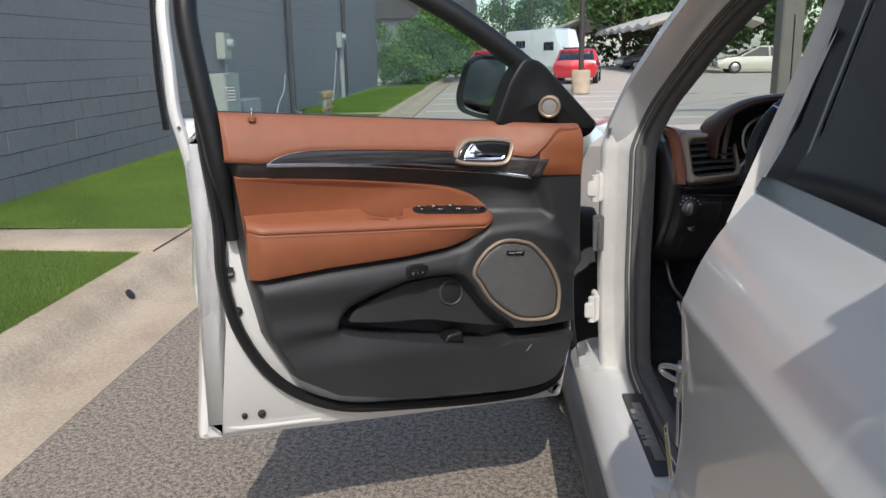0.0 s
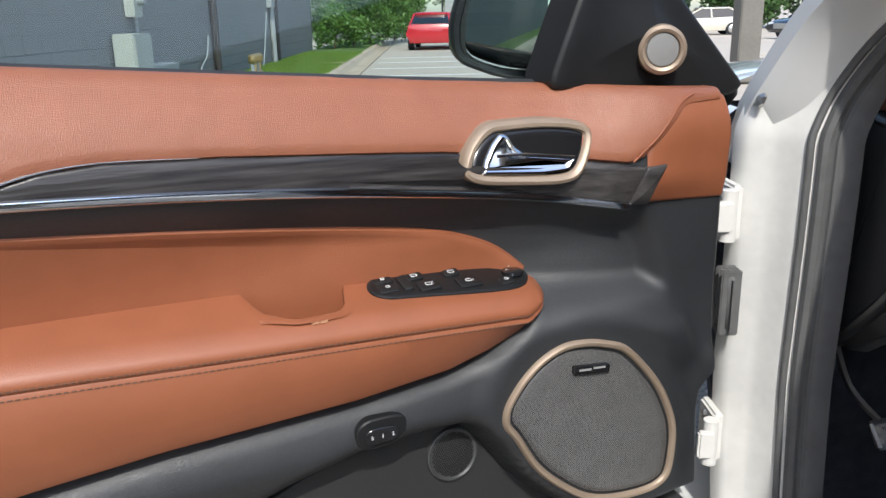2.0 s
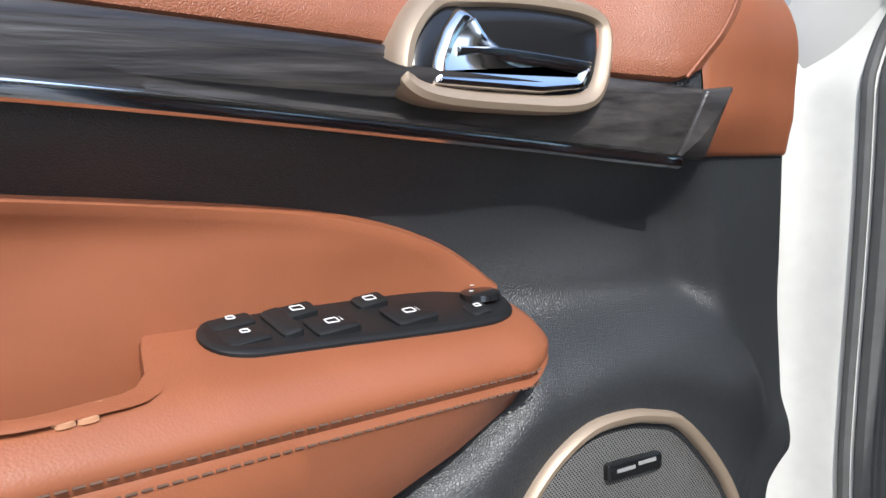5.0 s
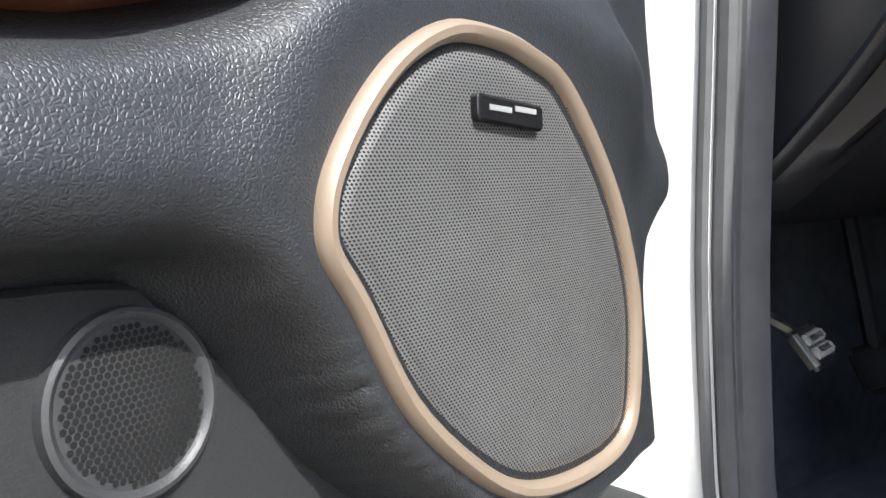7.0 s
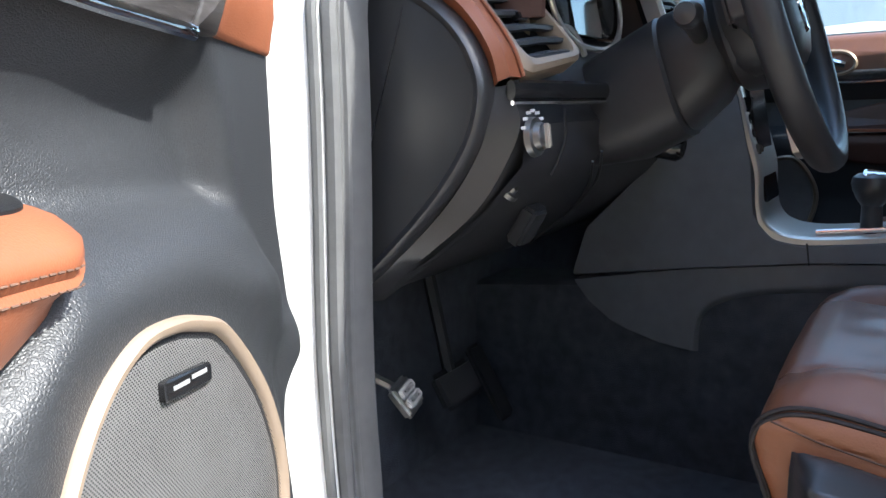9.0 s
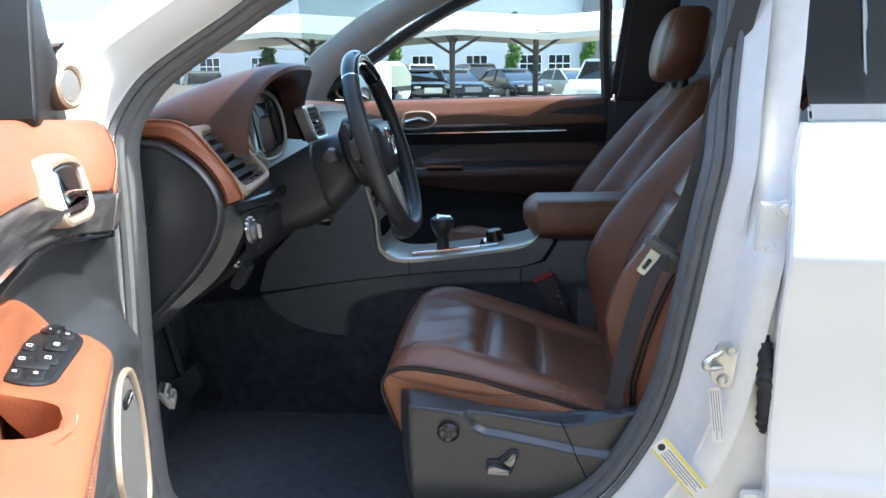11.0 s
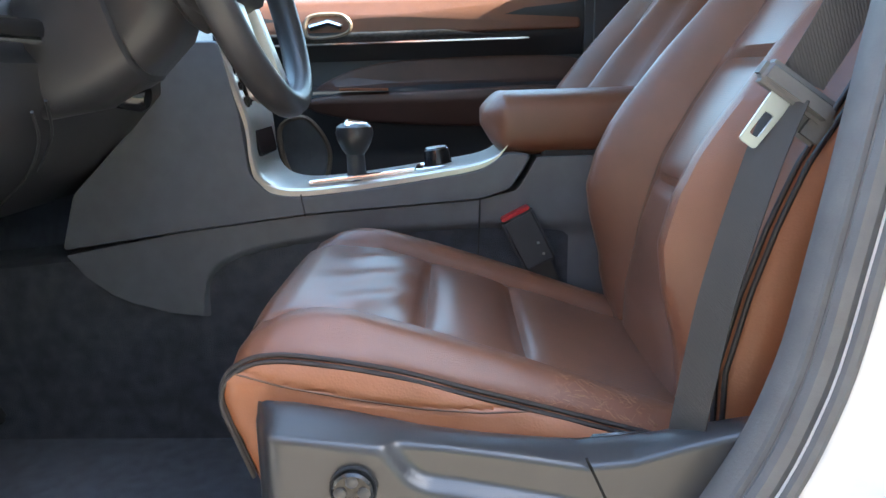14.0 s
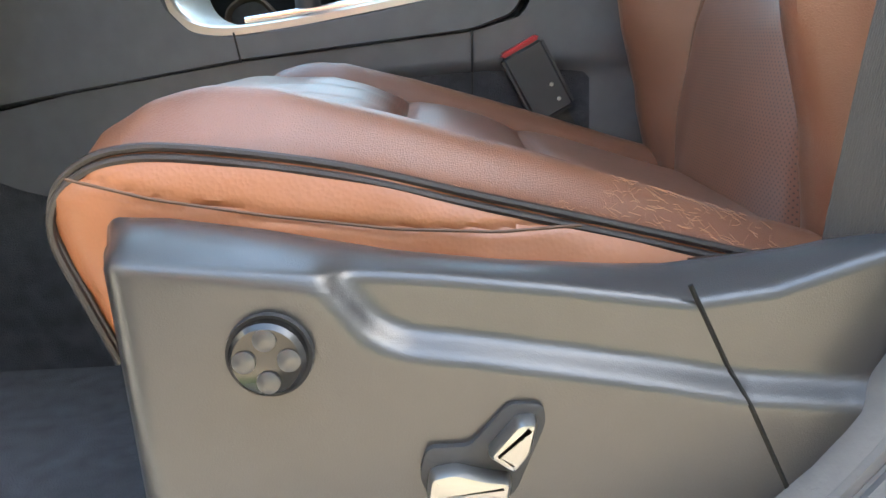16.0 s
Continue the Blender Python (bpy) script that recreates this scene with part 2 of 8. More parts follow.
# ---- mesh helpers ----
def finish(bm, name, material, smooth=True):
    me = bpy.data.meshes.new(name)
    bmesh.ops.recalc_face_normals(bm, faces=bm.faces)
    bm.to_mesh(me)
    bm.free()
    if smooth:
        me.shade_smooth()
        me.set_sharp_from_angle(angle=radians(38))
    for m in material if isinstance(material, (list, tuple)) else [material]:
        me.materials.append(m)
    return me


def part(name, bm, material, parent=None, label="", smooth=True, category="", kind=""):
    """One mesh object from a bmesh, under a thing or a part."""
    ob = new(name, finish(bm, name, material, smooth))
    if parent is not None:
        ob.parent = parent
    return tagged(ob, label, category, kind=kind)


def thing(name, m=None, label="", category="", group="", kind=""):
    """The Empty at the base of a thing, under which its parts hang."""
    ob = new(name)
    ob.empty_display_size = 0.05
    if m is not None:
        ob.matrix_world = m
    return tagged(ob, label, category, group, kind)


def spline(pts, n=8, closed=False):
    """Catmull-Rom through the points, n steps a span."""
    P = [Vector(p) for p in pts]
    k, out = len(P), []
    for i in range(k if closed else k - 1):
        a, b, c, d = (P[(i + j) % k] if closed else P[min(max(i + j, 0), k - 1)] for j in (-1, 0, 1, 2))
        for s in range(n):
            t = s / n
            out.append(0.5 * (2 * b + (c - a) * t + (2 * a - 5 * b + 4 * c - d) * t * t + (3 * b - a - 3 * c + d) * t ** 3))
    if not closed:
        out.append(P[-1])
    return out


def rounded(pts, r, n=4):
    """A polygon with its corners rounded."""
    P, out = [Vector(p) for p in pts], []
    for i, p in enumerate(P):
        a, b = P[i - 1] - p, P[(i + 1) % len(P)] - p
        k = min(r, a.length * 0.48, b.length * 0.48)
        s, e = p + a.normalized() * k, p + b.normalized() * k
        out += [s.lerp(p, j / n).lerp(p.lerp(e, j / n), j / n) for j in range(n + 1)]
    return out


def area2(pts):
    return sum(pts[i - 1][0] * pts[i][1] - pts[i][0] * pts[i - 1][1] for i in range(len(pts))) / 2


def inset(pts, d):
    """A closed 2D outline moved inwards by d."""
    sgn, k, out = (1 if area2(pts) > 0 else -1), len(pts), []
    for i in range(k):
        e1, e2 = pts[i] - pts[i - 1], pts[(i + 1) % k] - pts[i]
        n1, n2 = Vector((-e1.y, e1.x)).normalized(), Vector((-e2.y, e2.x)).normalized()
        nn = (n1 + n2)
        nn = nn.normalized() if nn.length > 1e-6 else n1
        out.append(pts[i] + nn * sgn * d / max(0.5, nn.dot(n1)))
    return out


def rings(bm, loops, cap0=True, cap1=True, closed=True):
    """Quads between loops of equal length; loops are lists of 3D points."""
    vs = [[bm.verts.new(p) for p in l] for l in loops]
    k = len(vs[0])
    for a, b in zip(vs, vs[1:]):
        for i in range(k if closed else k - 1):
            j = (i + 1) % k
            bm.faces.new((a[i], a[j], b[j], b[i]))
    if closed and cap0:
        bm.faces.new(vs[0][::-1])
    if closed and cap1:
        bm.faces.new(vs[-1])
    return vs


def pad(outline, profile, to3):
    """A plate with shaped edges: profile is rows of (inset, height); to3(a, b, h) places a point."""
    bm = bmesh.new()
    pts = [Vector(p) for p in outline]
    loops = [[to3(p.x, p.y, h) for p in (inset(pts, d) if d else pts)] for d, h in profile]
    rings(bm, loops)
    return bm


def skin(outline, height, thick, to3, rows=7, edge=0.006, drop=0.004):
    """A soft sheet over a star-shaped outline that follows height(a, b), with a rolled edge and a back."""
    bm = bmesh.new()
    pts = [Vector(p) for p in outline]
    c = sum(pts, Vector((0, 0))) / len(pts)
    loops = [[to3(p.x, p.y, height(p.x, p.y) - thick) for p in pts], [to3(p.x, p.y, height(p.x, p.y) - drop) for p in pts]]
    inn = inset(pts, edge * 0.4)
    loops.append([to3(p.x, p.y, height(p.x, p.y) - drop * 0.25) for p in inn])
    inn = inset(pts, edge)
    loops.append([to3(p.x, p.y, height(p.x, p.y)) for p in inn])
    for r in range(1, rows):
        f = 1 - r / rows
        q = [c + (p - c) * f for p in inn]
        loops.append([to3(p.x, p.y, height(p.x, p.y)) for p in q])
    vs = rings(bm, loops, cap1=False)
    mid = bm.verts.new(to3(c.x, c.y, height(c.x, c.y)))
    last = vs[-1]
    for i in range(len(last)):
        bm.faces.new((last[i], last[(i + 1) % len(last)], mid))
    return bm


def tube(path, r, n=8, closed=False, flat=1.0, up=None):
    """A round or flattened rod along a path."""
    P = [Vector(p) for p in path]
    loops, k = [], len(P)
    ref = Vector(up) if up else None
    for i, p in enumerate(P):
        t = (P[(i + 1) % k] - P[i - 1]) if closed else (P[min(i + 1, k - 1)] - P[max(i - 1, 0)])
        t.normalize()
        if ref is None:
            ref = Vector((0, 0, 1)) if abs(t.z) < 0.9 else Vector((1, 0, 0))
        a = (ref - t * ref.dot(t)).normalized()
        if not up:
            ref = a
        b = t.cross(a)
        rr = r(i / (k - 1)) if callable(r) else r
        loops.append([p + a * math.cos(w) * rr + b * math.sin(w) * rr * flat for w in (2 * math.pi * j / n for j in range(n))])
    bm = bmesh.new()
    if closed:
        loops.append(loops[0])
        vs = rings(bm, loops, False, False)
        bmesh.ops.remove_doubles(bm, verts=bm.verts, dist=1e-6)
    else:
        rings(bm, loops)
    return bm


def box(lo, hi, bevel=0.004, seg=2, bm=None):
    own = bm is None
    bm = bm or bmesh.new()
    r = bmesh.ops.create_cube(bm, size=1)
    for v in r["verts"]:
        v.co = Vector([(a + b) / 2 + c * (b - a) for a, b, c in zip(lo, hi, v.co)])
    if bevel:
        bmesh.ops.bevel(bm, geom=list({e for v in r["verts"] for e in v.link_edges}), offset=bevel, segments=seg, affect='EDGES')
    return bm


def lathe(profile, m=None, n=24):
    """Turned round the z axis from rows of (radius, z), then moved by m."""
    bm = bmesh.new()
    rings(bm, [[Vector((max(r, 1e-4) * math.cos(2 * math.pi * j / n), max(r, 1e-4) * math.sin(2 * math.pi * j / n), z)) for j in range(n)] for r, z in profile])
    if m is not None:
        bmesh.ops.transform(bm, matrix=m, verts=bm.verts)
    return bm


def join(*bms):
    out = bmesh.new()
    for b in bms:
        me = bpy.data.meshes.new("tmp")
        b.to_mesh(me)
        b.free()
        out.from_mesh(me)
        bpy.data.meshes.remove(me)
    return out


def moved(bm, m):
    bmesh.ops.transform(bm, matrix=m, verts=bm.verts)
    return bm


def lerp(x, xs, ys):
    return float(np.interp(x, xs, ys))


def smooth01(a, b, x):
    t = min(1, max(0, (x - a) / (b - a)))
    return t * t * (3 - 2 * t)


def bell(x, c, s):
    return math.exp(-((x - c) / s) ** 2)


def text(name, body, size, m, material, parent, label=""):
    """Printed characters in the built-in font, as a flat mesh."""
    cu = bpy.data.curves.new(name, 'FONT')
    cu.body, cu.size, cu.align_x, cu.align_y, cu.extrude = body, size, 'CENTER', 'CENTER', 0.0001
    tmp = bpy.data.objects.new(name, cu)
    me = bpy.data.meshes.new_from_object(tmp)
    bpy.data.objects.remove(tmp)
    bpy.data.curves.remove(cu)
    me.transform(m)
    me.materials.clear()
    me.materials.append(material)
    ob = new(name, me)
    ob.parent = parent
    return tagged(ob, label)

# ---- ground and surroundings ----
def sheet(x0, y0, x1, y1, z, nx=1, ny=1):
    bm = bmesh.new()
    v = [[bm.verts.new((x0 + (x1 - x0) * i / nx, y0 + (y1 - y0) * j / ny, z)) for j in range(ny + 1)] for i in range(nx + 1)]
    for i in range(nx):
        for j in range(ny):
            bm.faces.new((v[i][j], v[i + 1][j], v[i + 1][j + 1], v[i][j + 1]))
    return bm


def raw(name, verts, faces, material, parent=None, label="", category="", kind="", smooth=False):
    me = bpy.data.meshes.new(name)
    me.from_pydata(verts, [], faces)
    me.materials.append(material)
    if smooth:
        me.shade_smooth()
    ob = new(name, me)
    if parent:
        ob.parent = parent
    return tagged(ob, label, category, kind=kind)


part("ground", sheet(-900, -900, 900, 1500, -0.03), LOT, label="pale concrete car park paving reaching the horizon", category="ground", kind="structure")
part("road", box((-2.75, -40, -0.2), (9, 9.5, 0.0), 0), ASPHALT, label="worn speckled tan-grey asphalt beside the kerb", category="road", kind="structure")
# kerb with a wide gutter
KERB = [(-2.75, -0.2), (-2.75, 0.003), (-2.90, -0.006), (-3.06, -0.012), (-3.12, 0.004), (-3.165, 0.060), (-3.20, 0.108), (-3.235, 0.130), (-3.375, 0.136), (-3.38, -0.2)]
bm = bmesh.new()
rings(bm, [[Vector((x, y, z)) for x, z in KERB] for y in [-30, -10, -2, 0, 1] + list(np.linspace(1.9, 4.3, 13)) + [6, 10, 20, 40]], closed=False)
part("kerb", bm, CONCRETE, label="sandy concrete kerb with a wide gutter", category="kerb", kind="structure")
part("kerb_drain", moved(lathe([(0.0, 0.006), (0.026, 0.006), (0.032, 0.004), (0.032, -0.02)], None, 16), pose(-3.155, 2.06, 0.058, 0, 55, 0)), RUBBER, label="dark drain hole in the kerb face", category="drain")
LAWNS = [(-30, 2.75), (3.42, 14.7), (15.0, 20.2), (20.6, 45)]
for a, b in LAWNS:
    bm = bmesh.new()
    rings(bm, [[Vector((x, y, z)) for x, z in ((-3.37, 0.05), (-3.372, 0.125), (-3.5, 0.135), (-4.2, 0.15), (-5.32, 0.16))] for y in np.linspace(a, b, 12)], closed=False)
    part("lawn", bm, SOIL, label="mown green lawn strip below the wall", category="lawn", kind="structure")
for (a, b) in ((2.75, 3.42), (14.7, 15.0), (20.2, 20.6)):
    bm = bmesh.new()
    rings(bm, [[Vector((x, y, z)) for y, z in ((a, 0.0), (a, 0.142), (a + 0.01, 0.147), (b - 0.01, 0.147), (b, 0.142), (b, 0.0))] for x in (-3.30, -4.3, -5.3)], closed=False)
    part("path", bm, CONCRETE, label="pale concrete path across the lawn", category="path", kind="structure")
rg = np.random.RandomState(4)


def blades(x0, x1, y0, y1, n, h0, h1, wdt):
    x, y = rg.uniform(x0, x1, n), rg.uniform(y0, y1, n)
    h, a, lean = rg.uniform(h0, h1, n), rg.uniform(0, 6.28, n), rg.uniform(-0.6, 0.6, (n, 2))
    z = 0.125 + 0.035 * (-3.37 - x) / 2
    dx, dy = np.cos(a) * wdt, np.sin(a) * wdt
    v = np.stack([np.stack([x - dx, y - dy, z - 0.01], 1), np.stack([x + dx, y + dy, z - 0.01], 1), np.stack([x + lean[:, 0] * h, y + lean[:, 1] * h, z + h], 1)], 1).reshape(-1, 3)
    return v.tolist(), [(3 * i, 3 * i + 1, 3 * i + 2) for i in range(n)]


for q in ((-5.28, -3.37, 0.3, 2.72, 52000, 0.02, 0.045, 0.0028), (-5.28, -3.30, 3.45, 6.5, 60000, 0.02, 0.045, 0.0028), (-5.28, -3.30, 6.5, 14.6, 50000, 0.025, 0.05, 0.005), (-5.28, -3.30, 15.05, 27, 26000, 0.03, 0.055, 0.008)):
    v, fc = blades(*q)
    raw("grass", v, fc, GRASS, label="short bright green mown grass", category="grass", kind="stuff")

# painted block wall
part("wall_west", box((-5.9, -25, -0.1), (-5.328, 29.2, 7.5), 0), WALLP, label="grey painted block wall with faint joints", category="wall", kind="structure")
wall = bpy.data.objects["wall_west"]
part("wall_band", join(*[box((-5.331, -25, z + 0.002), (-5.312, 29.2, z + 0.199), 0.002, 1) for z in np.arange(1.16, 7.3, 0.2)]), WALLP, wall, "smooth painted upper block courses")
# other buildings' corner pipes and meters stand against it
bm = box((-0.2, -0.1975, -0.0975), (0.0, 0.1975, 0.0975), 0.005, 1)
for v in bm.verts:
    v.co.x += 0.006 * noise.noise(v.co * 9)
blk = finish(bm, "block", WALLP, False)
n = 0
for c in range(5):
    for k in range(-3, 72):
        y = 0.4 * k + (0.2 if c % 2 else 0)
        if 4.2 < y < 29 and n < 310:
            o = new("block", blk)
            o.parent = wall
            o.location = (-5.312 + random.uniform(-0.003, 0.003), y, 0.262 + 0.2 * c)
            n += 1
part("wall_foot", box((-5.33, -25, 0.0), (-5.31, 4.0, 1.16), 0), WALLP, wall, "painted block courses")

# meters, conduits and cabinets on the wall
mb = thing("meter_box", pose(-5.3, 10.5, 1.53), "beige electric meter box on the wall", "meter box")
part("case", box((0.0, -0.16, -0.20), (0.14, 0.16, 0.20), 0.01), BEIGE_BOX, mb)
part("meter", lathe([(0.0, 0.10), (0.06, 0.09), (0.075, 0.07), (0.08, 0.0)], pose(0.14, 0.02, 0.03, 0, 90, 0), 20), PVC, mb, "round glass meter")
part("conduit", tube([(0.05, 0.10, -0.20), (0.05, 0.10, -0.42), (0.05, 0.14, -0.46), (0.05, 0.14, -1.1)], 0.028, 8), PVC, mb, "grey conduit")
cab = thing("utility_cabinet", pose(-5.0, 10.05, 0.15), "tall beige steel utility cabinet by the wall", "cabinet")
part("case", box((-0.28, -0.35, 0.0), (0.0, 0.35, 0.97), 0.015), BEIGE_BOX, cab)
part("door", box((0.0, -0.32, 0.05), (0.012, 0.32, 0.93), 0.006), BEIGE_BOX, cab, "flat cabinet door")
sm = thing("junction_box", pose(-5.08, 11.05, 0.15), "low grey metal junction box beside the wall", "junction box")
part("case", box((-0.2, -0.5, 0.0), (0.08, 0.5, 0.52), 0.01), PVC, sm)
part("pipe", tube(spline([(0.0, 0.5, 0.16), (0.0, 1.2, 0.16), (0.0, 1.3, 0.14), (0.0, 1.32, -0.02)], 4), 0.025, 8), WHITE_MARK, sm, "white pipe")
dp = thing("downpipe", pose(-5.24, 14.9, 0.15), "dark brown steel downpipe on the wall", "pipe")
part("pipe", tube([(0, 0, 0.0), (0, 0, 7.2)], 0.07, 8), DARK_STEEL, dp)
part("shoe", tube(spline([(0, 0, 0.14), (0.05, 0.0, 0.04), (0.2, 0, 0.0)], 4), 0.065, 8), DARK_STEEL, dp)
m2 = thing("meter_box", pose(-5.3, 20.9, 1.78), "grey electric meter on the wall", "meter box")
part("case", box((0, -0.25, -0.22), (0.14, 0.2, 0.2), 0.01), PVC, m2)
part("meter", lathe([(0.0, 0.12), (0.08, 0.1), (0.1, 0.0)], pose(0.14, -0.02, 0.06, 0, 90, 0), 16), PVC, m2, "round meter")
part("conduit", tube([(0.06, 0.1, -0.2), (0.06, 0.1, -1.65)], 0.07, 8), PVC, m2, "pale grey conduit")
part("mast", tube([(0.06, 0.7, -1.65), (0.06, 0.7, 5.0)], 0.06, 8), DARK_STEEL, m2, "dark mast")
for y, z in ((14.0, 1.0), (19.9, 1.45)):
    cb = thing("cable", pose(-5.26, y, 0), "slack grey cable on the wall", "cable")
    part("cable", tube(spline([(0.02, 0.35, z), (0.03, 0.1, z - 0.35), (0.03, -0.35, 0.45), (0.06, -0.75, 0.15)], 6), 0.014, 6), PVC, cb)
vb = thing("valve_manifold", pose(-4.35, 14.1, 0.12) @ Matrix.Scale(1.6, 4), "brass garden valve manifold standing in the lawn", "valve")
for k in range(4):
    part("riser", tube([(0, 0.0 + 0.13 * k - 0.2, 0.0), (0, 0.13 * k - 0.2, 0.30)], 0.022, 8), BRASS if k % 2 else PVC, vb)
    part("valve", lathe([(0.03, 0), (0.05, 0.03), (0.045, 0.08), (0.02, 0.1)], pose(0, 0.13 * k - 0.2, 0.24), 10), BRASS, vb, "brass valve body")
part("crossbar", tube([(0, -0.25, 0.12), (0, 0.25, 0.12)], 0.03, 8), BRASS, vb)


# ---- leaves ----
def leaf_cloud(centres, per, size, seed, squash=(1, 1, 1)):
    r = np.random.RandomState(seed)
    C = np.repeat(np.array([c[:3] for c in centres]), per, 0)
    R = np.repeat(np.array([c[3] for c in centres]), per)
    d = r.normal(size=(len(C), 3))
    d /= np.linalg.norm(d, axis=1)[:, None]
    p = C + d * (R * r.uniform(0.45, 1.08, len(C)))[:, None] * np.array(squash)
    a, b = r.normal(size=(len(C), 3)), r.normal(size=(len(C), 3))
    a /= np.linalg.norm(a, axis=1)[:, None]
    b = np.cross(a, b)
    b /= np.linalg.norm(b, axis=1)[:, None]
    s = r.uniform(0.6, 1.3, len(C))[:, None] * size
    v = np.stack([p - a * s, p - b * s * 0.5, p + a * s, p + b * s * 0.5], 1).reshape(-1, 3)
    return v.tolist(), [(4 * i, 4 * i + 1, 4 * i + 2, 4 * i + 3) for i in range(len(C))]


r2 = random.Random(8)
hedge = thing("hedge", pose(0, 0, 0), "dense bright green leafy hedge by the wall", "hedge")
cs = [(r2.uniform(-5.3, -3.9) + 0.040 * k, 29.6 + 0.26 * k + r2.uniform(-0.3, 0.3), r2.uniform(0.5, 2.2 + 0.9 * min(1, k / 25)), r2.uniform(0.35, 0.65)) for k in range(66) for j in range(2)]
v, fc = leaf_cloud(cs, 260, 0.075, 3)
raw("foliage", v, fc, LEAF, hedge, "small glossy green leaves", kind="stuff")
for k in range(6):
    part("stem", tube([(-4.6 + 0.46 * k, 30 + 3 * k, 0.1), (-4.5 + 0.46 * k, 30.2 + 3 * k, 1.4)], lambda f: 0.06 * (1 - 0.6 * f), 6), BARK, hedge)


def tree(x, y, h, rad, seed, kind="round", material=None):
    r = random.Random(seed)
    t = thing("tree", pose(x, y, 0), "slim upright green cypress tree" if kind == "slim" else "broad dark green shade tree beyond the car park", "tree", "trees")
    part("trunk", tube([(0, 0, 0), (0.05, 0.03, h * 0.3), (0, 0, h * 0.6)], lambda f: (0.10 if kind == "slim" else 0.22) * (1 - 0.6 * f), 8), BARK, t)
    cs = []
    if kind == "slim":
        for k in range(34):
            z = h * (0.08 + 0.9 * k / 34)
            q = rad * (1 - (k / 34) ** 2) ** 0.5 * 0.8 + 0.05
            cs.append((r.uniform(-q, q) * 0.5, r.uniform(-q, q) * 0.5, z, q * 0.75))
        v, fc = leaf_cloud(cs, 90, 0.10, seed)
    else:
        for k in range(4):
            a = r.uniform(0, 6.28)
            part("limb", tube([(0, 0, h * 0.35), (math.cos(a) * rad * 0.5, math.sin(a) * rad * 0.5, h * 0.65)], lambda f: 0.10 * (1 - 0.7 * f), 6), BARK, t)
        for k in range(38):
            a, e, q = r.uniform(0, 6.28), r.uniform(-0.5, 1), r.uniform(0.35, 0.95)
            cs.append((math.cos(a) * rad * q * math.cos(e * 1.3), math.sin(a) * rad * q * math.cos(e * 1.3), h * 0.62 + e * h * 0.34, rad * r.uniform(0.2, 0.38)))
        v, fc = leaf_cloud(cs, 130, 0.22, seed)
    raw("crown", v, fc, material or LEAF_D, t, "uneven crown of small leaves", kind="stuff")
    return t


for k, (x, y, h, rd) in enumerate(((9.5, 62, 9, 4.5), (15, 64, 10, 5), (21, 60, 9, 4.5), (27, 57, 8, 4), (33, 52, 8.5, 4.5), (40, 48, 9, 5), (2.0, 120, 9, 5), (7.5, 130, 10, 6), (13, 118, 9, 5), (48, 40, 8, 4), (55, 33, 8, 4))):
    tree(x, y, h, rd, 20 + k)
for k, (x, y, h) in enumerate(((45, -0.35, 4.7), (45, -4.6, 4.1), (45, 6.5, 4.5), (45, 14, 4.4))):
    tree(x, y, h, 0.55, 50 + k, "slim", LEAF)


rw = random.Random(31)
cs = []
for k in range(170):
    f = rw.random()
    cs.append((9.5 + 34 * f + rw.uniform(-1.5, 1.5), 68 - 24 * f + rw.uniform(-2.5, 2.5), rw.uniform(0.4, 5.2 + 1.2 * math.sin(9 * f)), rw.uniform(0.7, 1.5)))
v, fc = leaf_cloud(cs, 130, 0.24, 77)
raw("far_trees", v, fc, LEAF_D, label="belt of dense dark green trees behind the car park", category="trees", kind="stuff")


# ---- canopies over the parking rows ----
def canopy(name, x0, x1, y0, y1, z, posts, label):
    c = thing(name, pose(0, 0, 0), label, "canopy", "parking canopies")
    bm = bmesh.new()
    xm = (x0 + x1) / 2
    n = 14
    rings(bm, [[Vector((x, y, zz + 0.12 * math.cos(i * math.pi))) for x, zz in ((x0, z - 0.22), (x0, z), (xm, z + 0.85), (x1, z), (x1, z - 0.22), (xm, z + 0.68))] for i, y in enumerate(np.linspace(y0, y1, n))])
    part("fabric", bm, CANOPY, c, "stretched pale fabric roof")
    for y in posts:
        part("post", tube([(xm, y, 0), (xm, y, z + 0.4)], 0.12, 8), DARK_STEEL, c, "dark brown steel post")
        for s in (-1, 1):
            part("brace", tube([(xm, y, z - 0.75), (xm, y + s * 1.7, z + 0.3)], 0.06, 6), DARK_STEEL, c)
            part("arm", tube([(xm, y, z - 0.4), (xm + s * (x1 - x0) * 0.45, y, z - 0.02)], 0.07, 6), DARK_STEEL, c)
    part("beam", tube([(xm, y0, z + 0.32), (xm, y1, z + 0.32)], 0.09, 6), DARK_STEEL, c)
    part("edge_beam", tube([(x0 + 0.1, y0, z - 0.1), (x0 + 0.1, y1, z - 0.1)], 0.05, 6), DARK_STEEL, c)
    return c


